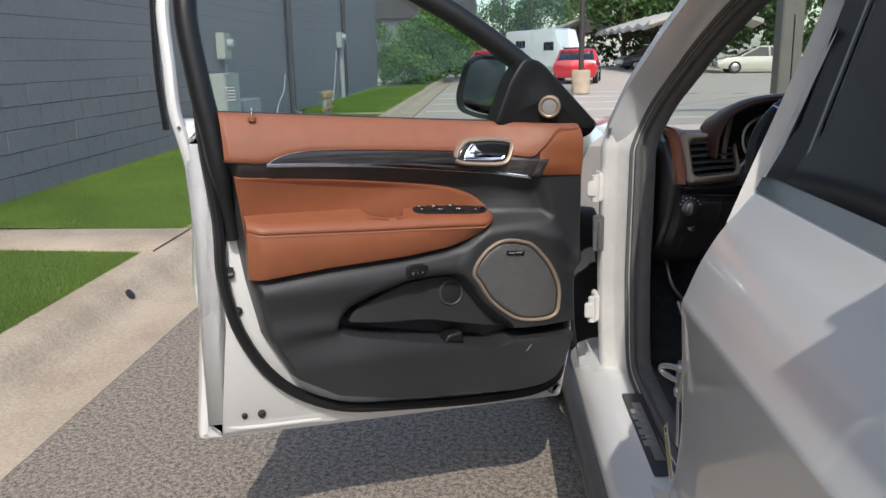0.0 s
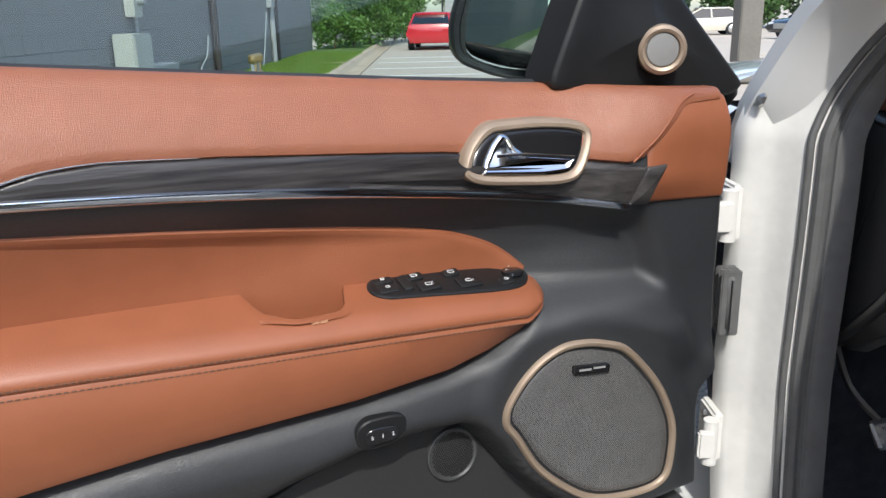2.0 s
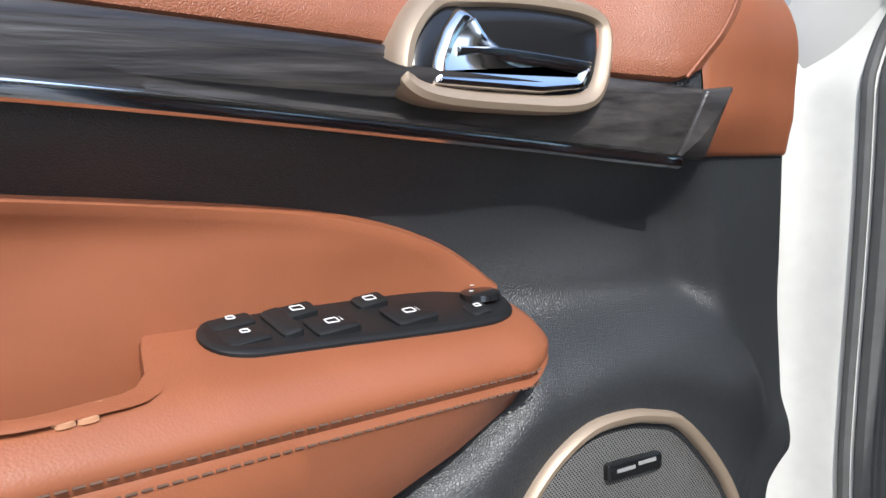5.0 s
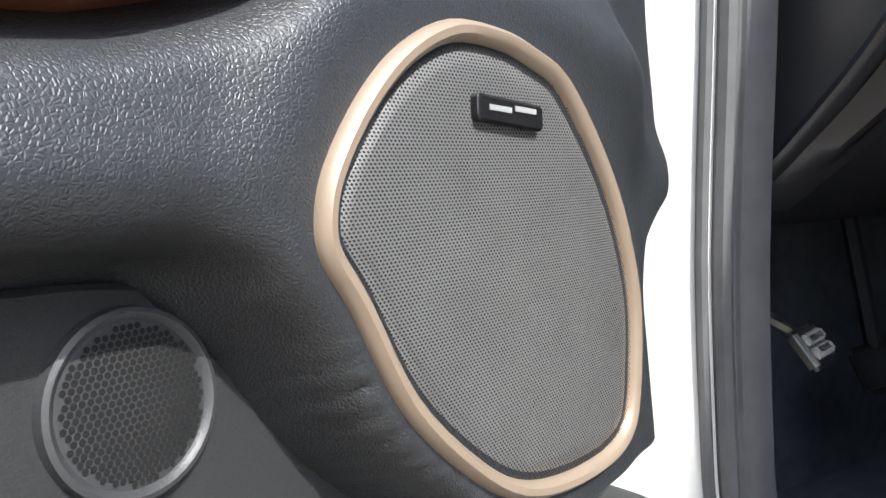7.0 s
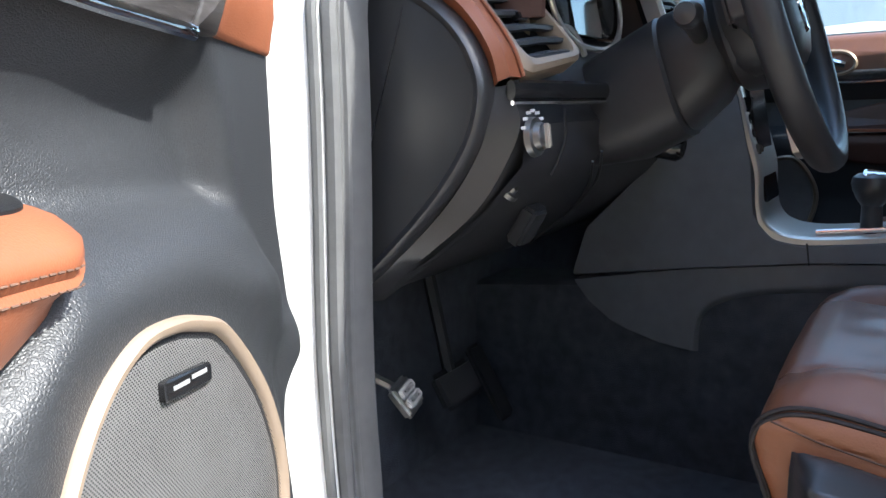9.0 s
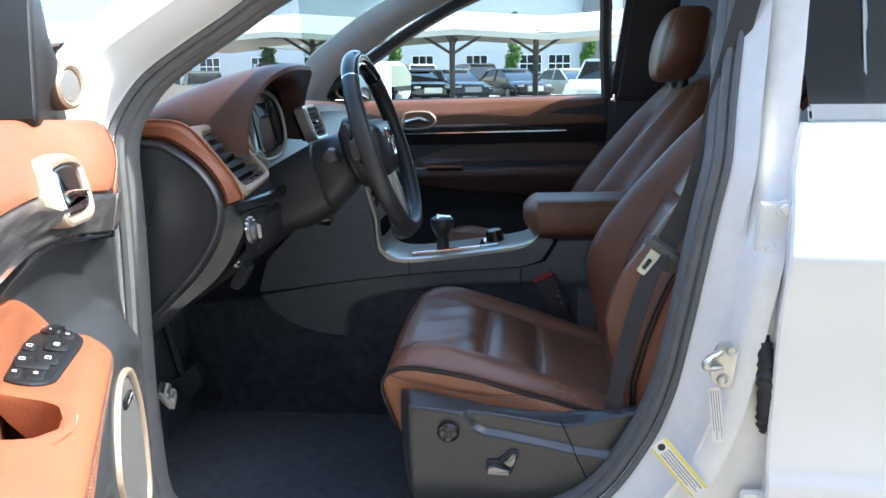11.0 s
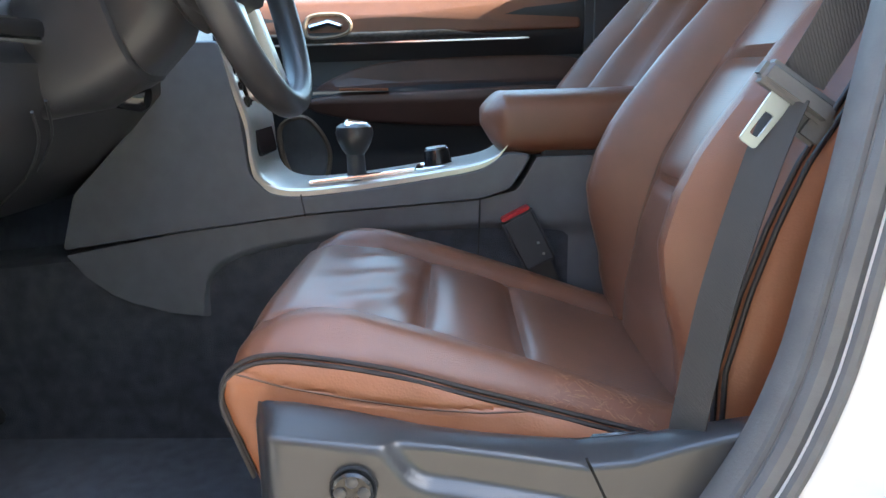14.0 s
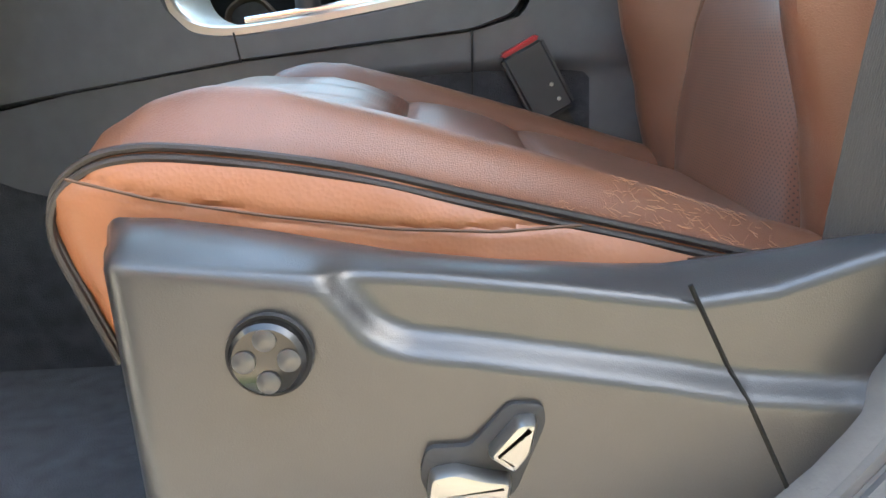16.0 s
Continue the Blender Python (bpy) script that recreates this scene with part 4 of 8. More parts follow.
# windscreen pillars follow the front edge of the doorway
PILLAR = spline([(0.05, 1.02), (-0.01, 1.12), (-0.043, 1.182), (-0.073, 1.224), (-0.115, 1.258), (-0.193, 1.310), (-0.274, 1.363), (-0.37, 1.412), (-0.46, 1.452), (-0.56, 1.482)], 3)
for sx in (-1, 1):
    bm = bmesh.new()
    loops = []
    for p in PILLAR:
        c = Vector((sx * (0.735 - side_x(p.y)), p.x, p.y))
        loops.append([c + Vector(o) for o in ((sx * 0.0, 0.006, 0.004), (sx * 0.040, 0.018, 0.012), (sx * 0.066, 0.042, 0.030), (sx * 0.060, 0.075, 0.050), (sx * 0.02, 0.098, 0.068), (-sx * 0.006, 0.098, 0.062))])
    rings(bm, loops)
    part("windscreen_pillar", bm, PAINT, suv, "white windscreen pillar")
    bm = bmesh.new()
    loops = []
    for p in PILLAR:
        c = Vector((sx * (0.735 - side_x(p.y)), p.x, p.y))
        loops.append([c + Vector(o) for o in ((sx * 0.004, 0.004, 0.0), (-sx * 0.018, 0.006, 0.002), (-sx * 0.036, 0.034, 0.018), (-sx * 0.040, 0.070, 0.040), (-sx * 0.028, 0.092, 0.056), (-sx * 0.004, 0.094, 0.060))])
    rings(bm, loops)
    part("pillar_trim", bm, PILLAR_TRIM, suv, "grey inner pillar trim")
# roof and headliner
bm = bmesh.new()
rings(bm, [[Vector((x * (1 + 0.02 * k), y, 1.545 + 0.06 * (1 - (x / 0.66) ** 2) + 0.03 * bell(y, -1.4, 0.9))) for x in np.linspace(-0.68, 0.68, 13)] for k, y in enumerate((-0.50, -0.8, -1.2, -1.8, -2.7))], closed=False)
roof = part("roof", bm, PAINT, suv, "white roof")
bm = bmesh.new()
rings(bm, [[Vector((x, y, 1.505 + 0.05 * (1 - (x / 0.66) ** 2))) for x in np.linspace(-0.66, 0.66, 13)] for y in (-0.52, -0.8, -1.2, -1.8, -2.7)], closed=False)
part("headliner", bm, HEADLINER, suv, "pale grey cloth headliner")
part("floor_carpet", join(box((-0.70, -2.6, 0.36), (0.70, 0.25, 0.40), 0.01), moved(box((-0.72, -0.02, -0.05), (0.72, 0.02, 0.75), 0.01), pose(0, 0.22, 0.42, -28, 0, 0))), CARPET, suv, "dark grey floor carpet")
part("tailgate", box((-0.75, -2.75, 0.4), (0.75, -2.66, 1.15), 0.02), SMOOTH, suv)

# rear door, closed
rear = thing("rear_door", label="white closed rear door with dark privacy glass", category="car door")


DOOR_PROFILE = spline([(0.36, 0.800), (0.45, 0.818), (0.60, 0.833), (0.655, 0.836), (0.672, 0.829), (0.70, 0.826), (0.76, 0.822), (0.87, 0.826), (0.975, 0.8335), (0.986, 0.834), (1.00, 0.829), (1.05, 0.811), (1.10, 0.785), (1.135, 0.762), (1.175, 0.738)], 6)


def door_x(z):
    if z > 1.175:
        return -lerp(z, [1.175, 1.20, 1.55], [0.722, 0.714, 0.610])
    return -lerp(z, [p.x for p in DOOR_PROFILE], [p.y for p in DOOR_PROFILE])


def edge_y(z):
    return lerp(z, [0.36, 0.6, 0.9, 1.0, 1.09, 1.15, 1.18, 1.5], [-1.003, -1.003, -1.004, -1.010, -1.018, -1.034, -1.046, -1.06])


zs = list(np.linspace(1.160, 0.37, 110))
bm = bmesh.new()
rings(bm, [[Vector((door_x(z) + (0.022, 0.006, 0.0015, 0, 0, 0, 0.05)[k] + (0.03 if k == 0 else 0), edge_y(z) - (0.006, 0.0, 0.003, 0.012, 0.3, 0.8, 1.0)[k], z)) for z in zs] for k in range(7)], closed=False)
part("door_skin", bm, PAINT, rear)
for y0, y1, nm in ((-1.048, -1.125, "window_surround"), (-1.125, -1.78, "window_pane")):
    bm = bmesh.new()
    rings(bm, [[Vector((door_x(z), y, z)) for z in (1.166, 1.25, 1.35, 1.45, 1.52)] for y in (y0, (y0 + y1) / 2, y1)], closed=False)
    part(nm, bm, GLOSS if nm == "window_surround" else CAR_GLASS, rear, "dark privacy glass" if nm == "window_pane" else "gloss black window surround")
part("belt_strip", moved(box((-0.012, -0.75, -0.014), (0.010, 0.0, 0.014), 0.004), pose(-0.733, -1.046, 1.168, 0, 24, 0)), CHROME, rear, "satin chrome belt strip")
part("window_divider", tube([(door_x(z) - 0.003, -1.13, z) for z in (1.19, 1.35, 1.52)], 0.0032, 6), CHROME, rear, "thin chrome window divider")
part("inner_panel", box((-0.735, -2.2, 0.45), (-0.705, -1.10, 1.14), 0.01), SMOOTH, rear, "black inner rear door panel")

# far side behind the front passenger: pillar trim, closed rear door
part("pillar_trim", join(box((0.665, -1.10, 0.45), (0.735, -0.93, 1.16), 0.02), moved(box((-0.035, -0.085, 0.0), (0.030, 0.075, 0.38), 0.02), pose(0.70, -1.01, 1.14, 5, -14, 0))), SMOOTH, suv, "dark pillar trim")
rrd = thing("passenger_rear_door", label="closed rear passenger door with tinted window", category="car door")
part("inner_panel", box((0.715, -2.2, 0.45), (0.755, -1.06, 1.16), 0.015), SMOOTH, rrd, "black inner door panel")
part("door_skin", box((0.80, -2.2, 0.36), (0.83, -1.02, 1.15), 0.012), PAINT, rrd, "white outer door skin")
part("sill_strip", box((0.735, -2.2, 1.14), (0.81, -1.02, 1.172), 0.012), RUBBER, rrd, "black window sill strip")
bm = bmesh.new()
rings(bm, [[Vector((0.775 - 0.26 * (z - 1.15), y, z)) for z in (1.15, 1.3, 1.53)] for y in (-2.1, -1.6, -1.06)], closed=False)
part("window_pane", bm, PRIVACY, rrd, "dark privacy glass").visible_shadow = False
part("window_frame", tube([(0.745, -1.09, 1.16), (0.715, -1.095, 1.30), (0.665, -1.10, 1.50)], 0.020, 8), SMOOTH, rrd, "black window frame")
part("rear_quarter", box((0.70, -2.75, 0.40), (0.80, -2.05, 1.56), 0.03), SMOOTH, suv, "dark rear quarter trim")
part("rear_quarter", box((-0.80, -2.75, 0.40), (-0.70, -1.80, 1.56), 0.03), SMOOTH, suv, "dark rear quarter trim")
part("far_sill", box((0.70, -2.6, 0.33), (0.80, 0.3, 0.50), 0.02), SMOOTH, suv, "dark sill trim")
part("tailgate_glass", moved(box((-0.66, -0.006, 0.0), (0.66, 0.006, 0.45), 0.004), pose(0, -2.70, 1.14, -18, 0, 0)), PRIVACY, suv, "dark tailgate glass")
# rear bench
bench = thing("rear_bench", pose(0, 0, 0), "brown leather rear bench seat", "car seat")
part("cushion", pad(rounded([(-0.66, -1.95), (0.66, -1.95), (0.66, -1.46), (-0.66, -1.46)], 0.05), [(0.0, 0.42), (0.0, 0.66), (0.015, 0.70), (0.05, 0.715)], lambda a, b, h: Vector((a, b, h))), SEAT, bench)
part("backrest", moved(pad(rounded([(-0.66, 0.0), (0.66, 0.0), (0.64, 0.58), (-0.64, 0.58)], 0.06), [(0.0, -0.12), (0.0, 0.0), (0.02, 0.03), (0.05, 0.04)], lambda a, b, h: Vector((a, h, b))), pose(0, -1.95, 0.66, 22, 0, 0)), SEAT, bench)
for x in (-0.36, 0.36):
    part("headrest", moved(pad(rounded([(-0.13, 0.0), (0.13, 0.0), (0.12, 0.17), (-0.12, 0.17)], 0.05), [(0.03, -0.06), (0.0, -0.03), (0.0, 0.02), (0.03, 0.045)], lambda a, b, h: Vector((a, h, b))), pose(x, -2.17, 1.235, 15, 0, 0)), SEAT, bench, "brown leather rear headrest")
for k, (a, b) in enumerate(((-0.30, -0.325), (-0.335, -0.36), (-0.37, -0.40), (-0.41, -0.44), (-0.45, -0.458), (-0.468, -0.495))):
    part("plate_mark", box((-0.768, b, 0.4735), (-0.742, a, 0.4758), 0.0006, 1), MARK, sp, "plain pale bar")

# ---- the open driver's door; u runs from hinge to latch edge, w towards the cabin, z up ----
DOOR = pose(-0.81, 0.0, 0.0, 0, 0, -155.16)
front_door = thing("front_door", DOOR, "open white driver's door with tan leather and black trim", "car door")


def dz(a, b, h):
    return Vector((a, h, b))


def pocket_top(u):
    return lerp(u, [0.300, 0.319, 0.34, 0.358, 0.386, 0.409, 0.434, 0.464, 0.516, 0.58, 0.65, 0.727, 0.752, 0.765], [0.640, 0.672, 0.702, 0.729, 0.766, 0.786, 0.798, 0.803, 0.804, 0.799, 0.777, 0.745, 0.722, 0.685])


def pocket(u, z):
    """1 inside the door pocket, 0 outside."""
    lo = lerp(u, [0.30, 0.335, 0.38, 0.70, 0.735, 0.77], [0.62, 0.604, 0.606, 0.676, 0.686, 0.71])
    return smooth01(-0.012, 0.003, min(pocket_top(u) - z, (z - lo) * 1.6))


RING = [(0.337, 0.896), (0.303, 0.896), (0.277, 0.89), (0.25, 0.879), (0.217, 0.846), (0.19, 0.808), (0.17, 0.759), (0.168, 0.716), (0.176, 0.679), (0.204, 0.663), (0.255, 0.662), (0.299, 0.672), (0.337, 0.697), (0.375, 0.734), (0.402, 0.779), (0.416, 0.799), (0.419, 0.815), (0.413, 0.835), (0.393, 0.862), (0.368, 0.883)]
RO = [Vector((p.x, p.y)) for p in spline(RING, 4, True)]
ROA = np.array([[p.x, p.y] for p in RO])


def spk_w(u, z):
    return 0.058 + 0.019 * smooth01(0.42, 0.15, u)


def inside(u, z, poly):
    x, y = poly[:, 0], poly[:, 1]
    x2, y2 = np.roll(x, -1), np.roll(y, -1)
    c = ((y > z) != (y2 > z)) & (u < (x2 - x) * (z - y) / (y2 - y + 1e-12) + x)
    return bool(c.sum() % 2)


def speaker_near(u, z):
    """1 within the speaker's outline, falling to 0 a little outside it."""
    if not (0.08 < u < 0.50 and 0.58 < z < 0.97):
        return 0.0
    d = float(np.sqrt(((ROA - (u, z)) ** 2).sum(1).min()))
    return 1.0 if inside(u, z, ROA) else smooth01(0.042, 0.002, d)


def panel_form(u, z):
    """Depth of the soft panel before it is smoothed: full at the trim line, hollow behind the armrest, full at the speaker, hollow in the pocket."""
    d = 1.155 + 0.075 * u - z
    w = lerp(d, [-0.02, 0.0, 0.02, 0.045, 0.07, 0.09, 0.115, 0.14, 0.165, 0.19, 0.22, 0.24, 0.28, 0.32, 0.42, 0.50, 0.535, 0.60, 0.66, 0.72],
             [-0.018, -0.006, 0.010, 0.025, 0.033, 0.037, 0.034, 0.014, -0.008, -0.018, -0.018, -0.006, 0.020, 0.026, 0.026, 0.033, 0.035, 0.025, 0.014, 0.006])
    w += 0.018 * smooth01(0.41, 0.30, u) * bell(d, 0.195, 0.05)
    t = smooth01(0.93, 1.05, z)
    w += (0.040 - 0.014 * t) * (t * (1 - smooth01(0.205, 0.325, u)) + (1 - t) * (1 - smooth01(0.20, 0.46, u)))
    w += 0.026 * smooth01(0.44, 0.36, u) * smooth01(0.962, 0.926, z) * smooth01(0.80, 0.90, z)
    w += 0.028 * smooth01(0.30, 0.17, u) * smooth01(0.09, 0.0, d)
    edge = lerp(u, [0.345, 0.36, 0.388, 0.43, 0.479, 0.587, 0.784, 0.95], [0.950, 0.938, 0.915, 0.896, 0.882, 0.871, 0.864, 0.851])
    if u > 0.34:
        g = smooth01(edge + 0.004, edge - 0.016, z) * smooth01(0.74, 0.82, z) * smooth01(0.34, 0.40, u)
        w = w * (1 - g) + max(w, lerp(u, [0.36, 0.45, 0.60, 0.95], [0.064, 0.057, 0.053, 0.046])) * g
        w -= 0.012 * smooth01(0.815, edge, z) * smooth01(edge + 0.025, edge + 0.006, z) * smooth01(0.38, 0.46, u)
    w += lerp(u, [0.11, 0.16, 0.215, 0.26, 0.30, 0.34, 0.40, 0.45, 0.55, 0.70, 0.95], [0.004, 0.009, 0.012, 0.016, 0.009, -0.003, -0.013, -0.016, -0.016, -0.011, -0.003]) * smooth01(1.0, 1.05, z)
    fold = lerp(z, [0.80, 0.83, 0.90, 0.96, 1.04], [0.112, 0.128, 0.165, 0.198, 0.222])
    if z > 0.79 and u < fold + 0.03:
        k = smooth01(-0.014, 0.010, fold - u) * smooth01(0.79, 0.85, z) * smooth01(1.075, 1.045, z)
        w = w * (1 - k) + (lerp(u, [0.10, 0.23], [0.061, 0.062]) + 0.009 * smooth01(0.95, 0.83, z)) * k
    if z <= 0.85:
        w += 0.010 * smooth01(0.15, 0.11, u) * bell(z, 0.815, 0.03)
    return w - pocket_roll(u, z)


def pocket_roll(u, z):
    """The panel rolls inward towards the pocket's upper edge."""
    return 0.024 * smooth01(0.030, -0.008, z - pocket_top(u)) * smooth01(0.35, 0.42, u) * smooth01(0.98, 0.80, u) * smooth01(0.60, 0.70, z)


# the panel's depth on a fine grid, with its edges softened
GU, GZ = np.linspace(0.06, 1.06, 201), np.linspace(0.42, 1.28, 173)
FORM = np.array([[panel_form(u, z) for z in GZ] for u in GU])
for _ in range(3):
    P2 = np.pad(FORM, 1, mode="edge")
    FORM = (P2[:-2, 1:-1] + 2 * P2[1:-1, 1:-1] + P2[2:, 1:-1]) / 4
    P2 = np.pad(FORM, 1, mode="edge")
    FORM = (P2[1:-1, :-2] + 2 * P2[1:-1, 1:-1] + P2[1:-1, 2:]) / 4


def panel_w(u, z):
    """Depth of the soft panel with the speaker's seat and the pocket."""
    a, b = min(max((u - 0.06) / 0.005, 0), 199.99), min(max((z - 0.42) / 0.005, 0), 171.99)
    i, j = int(a), int(b)
    f, g = a - i, b - j
    w = float((FORM[i, j] * (1 - f) + FORM[i + 1, j] * f) * (1 - g) + (FORM[i, j + 1] * (1 - f) + FORM[i + 1, j + 1] * f) * g)
    k = speaker_near(u, z)
    w = w * (1 - k) + (spk_w(u, z) + 0.0005) * k
    p = pocket(u, z) * (1 - k)
    if p:
        deep = 0.030 + 0.045 * smooth01(0.78, 0.64, z) + 0.02 * bell(u, 0.37, 0.05)
        w -= p * deep
    if 0.555 < u < 0.715 and 0.895 < z < 0.985:
        w = min(w, -0.024)
    return w


ZS = [0.461, 0.470, 0.486, 0.520, 0.577, 0.690, 0.834, 0.991, 1.128, 1.232]


def u_far(z):
    return lerp(z, ZS, [0.36, 0.50, 0.62, 0.765, 0.855, 0.917, 0.946, 0.967, 0.985, 1.003])


def u_near(z):
    return lerp(z, [0.461, 0.470, 0.486, 0.52, 0.577, 0.64, 0.785, 0.800, 0.812, 0.825, 0.86, 0.96, 1.02, 1.16], [0.28, 0.197, 0.163, 0.141, 0.129, 0.123, 0.122, 0.115, 0.107, 0.108, 0.108, 0.103, 0.103, 0.106])


bm = bmesh.new()
loops = []
NZ, NU = 170, 190
for k in range(NZ + 1):
    s = k / NZ
    z = 0.461 + (s if s > 0.04 else 0.02 * (s / 0.04) + s / 2) * 1.0 * 0.70
    a, b = u_near(z), u_far(z)
    row = [Vector((a - 0.004, panel_w(a, z) - 0.10, z)), Vector((a - 0.003, panel_w(a, z) - 0.012, z)), Vector((a, panel_w(a, z) - 0.003, z))]
    for j in range(1, NU):
        u = a + (b - a) * j / NU
        zz = z + 0.075 * (u - 0.112) * smooth01(0.9, 1.16, z)
        row.append(Vector((u, panel_w(u, zz), zz)))
    zz = z + 0.07 * smooth01(0.9, 1.16, z)
    row += [Vector((b, panel_w(b, zz) - 0.004, zz)), Vector((b + 0.008, panel_w(b, zz) - 0.020, zz)), Vector((b + 0.020, -0.050, zz)), Vector((b + 0.022, -0.09, zz))]
    loops.append(row)
base = [Vector((p.x, -0.08, p.z - 0.010)) for p in loops[0]]
mid = [Vector((p.x, min(p.y, 0.0), p.z - 0.006)) for p in loops[0]]
rings(bm, [base, mid] + loops, closed=False)
part("panel", bm, BLACK, front_door, "black grained plastic door panel")

# tan leather
def strip(us, low, top, height, rows=14, thick=0.02, edge=0.010, drop=0.008):
    """A soft strip between two lines of the door, rolled in at every edge."""
    bm = bmesh.new()
    loops = []
    for u in us:
        z0, z1 = low(u), top(u)
        e = min(edge, (z1 - z0) * 0.4)
        end = drop * (1 - smooth01(0, edge, min(u - us[0], us[-1] - u)))
        zr = [z0, z0 + e * 0.3, z0 + e] + [z0 + e + (z1 - z0 - 2 * e) * k / rows for k in range(1, rows)] + [z1 - e, z1 - e * 0.3, z1]
        hh = [drop, drop * 0.35, 0] + [0] * (rows - 1) + [0, drop * 0.35, drop]
        row = [Vector((u, height(u, z) - h - end, z)) for z, h in zip(zr, hh)]
        loops.append([row[0] + Vector((0, -thick, 0))] + row + [row[-1] + Vector((0, -thick, 0))])
    rings(bm, loops, closed=False)
    return bm


part("upper_leather", strip(list(np.linspace(0.108, 1.003, 190)), lambda u: lerp(u, [0.10, 0.172, 0.185, 0.218, 0.240, 0.258, 0.33, 0.47, 0.70, 0.80, 0.85, 0.875, 0.905, 0.93, 1.004], [1.161, 1.159, 1.153, 1.122, 1.103, 1.098, 1.106, 1.122, 1.139, 1.144, 1.141, 1.135, 1.123, 1.122, 1.132]),
                            lambda u: lerp(u, [0.10, 0.36, 0.66, 1.004], [1.174, 1.189, 1.212, 1.240]), lambda u, z: panel_w(u, z) + 0.008), TAN, front_door, "tan grained leather upper panel")
part("corner_leather", strip(list(np.linspace(0.106, 0.234, 40)), lambda u: lerp(u, [0.10, 0.24], [1.043, 1.0505]), lambda u: lerp(u, [0.10, 0.172, 0.185, 0.218, 0.240], [1.166, 1.164, 1.158, 1.127, 1.106]), lambda u, z: panel_w(u, z) + 0.0035, rows=10, edge=0.004, drop=0.002), TAN_FINE, front_door, "tan leather corner piece")
seam = [(p.x, panel_w(p.x, p.y) + 0.0095, p.y) for p in spline([(0.256, 1.101), (0.226, 1.127), (0.192, 1.160), (0.165, 1.171)], 6)]
part("seam", tube(seam, 0.0012, 5), TAN_FINE, front_door, "tan leather seam")
TRIM = [(0.912, 1.121), (0.885, 1.134), (0.85, 1.142), (0.80, 1.145), (0.70, 1.140), (0.47, 1.123), (0.33, 1.107), (0.238, 1.0935), (0.255, 1.0505), (0.30, 1.059), (0.37, 1.070), (0.58, 1.096), (0.75, 1.112)]
part("wood_trim", skin(rounded(TRIM, 0.004, 2), lambda u, z: panel_w(u, z) + 0.006, 0.02, dz, rows=8, edge=0.003, drop=0.002), WOOD, front_door, "black open-pore wood trim strip")
part("wood_trim_end", skin(rounded([(0.2545, 1.051), (0.2375, 1.0935), (0.210, 1.095), (0.2295, 1.0475)], 0.002, 2), lambda u, z: panel_w(u, z) + 0.0075, 0.02, dz, rows=2, edge=0.002, drop=0.002), WOOD, front_door, "black wood trim end piece")
low = spline([(0.912, 1.121), (0.75, 1.111), (0.58, 1.095), (0.37, 1.068), (0.30, 1.057), (0.253, 1.0495)], 8)
part("chrome_strip", tube([(p.x, panel_w(p.x, p.y) + 0.0075, p.y - 0.001) for p in low], 0.0050, 8, flat=0.7), CHROME, front_door, "thin chrome strip")
tip = spline([(0.912, 1.121), (0.885, 1.135), (0.85, 1.143), (0.80, 1.146), (0.72, 1.142)], 6)
part("chrome_edge", tube([(p.x, panel_w(p.x, p.y) + 0.0075, p.y + 0.0008) for p in tip], lambda f: 0.0016 * (1 - 0.8 * f), 6), CHROME, front_door, "thin chrome edging")
INSERT = spline([(0.983, 1.096), (0.76, 1.074), (0.567, 1.049), (0.458, 1.030), (0.391, 1.005), (0.352, 0.974)], 6) + [Vector((0.362, 0.935)), Vector((0.66, 0.905)), Vector((0.962, 0.92))]
part("insert_leather", skin(INSERT, lambda u, z: panel_w(u, max(z, 0.987)) + 0.005 + 0.004 * bell(z, 1.0, 0.06), 0.02, dz, rows=12, edge=0.008, drop=0.007), TAN_FINE, front_door, "tan leather door insert")


# armrest with pull cup
def arm_top(u):
    return lerp(u, [0.34, 0.36, 0.40, 0.54, 0.70, 0.87, 0.965], [0.957, 0.966, 0.969, 0.977, 0.985, 0.995, 1.000])


def arm_low(u):
    return lerp(u, [0.345, 0.36, 0.388, 0.43, 0.479, 0.587, 0.784, 0.95], [0.937, 0.928, 0.911, 0.895, 0.882, 0.871, 0.864, 0.851])


def tilt(w):
    """The armrest's top falls towards the cabin."""
    return 0.003 - 0.24 * max(w, -0.022)


def arm_front(u):
    return 0.036 + 0.028 * smooth01(0.322, 0.390, u) * smooth01(0.985, 0.93, u) - 0.016 * max(0, (0.366 - u) / 0.022) ** 2.5


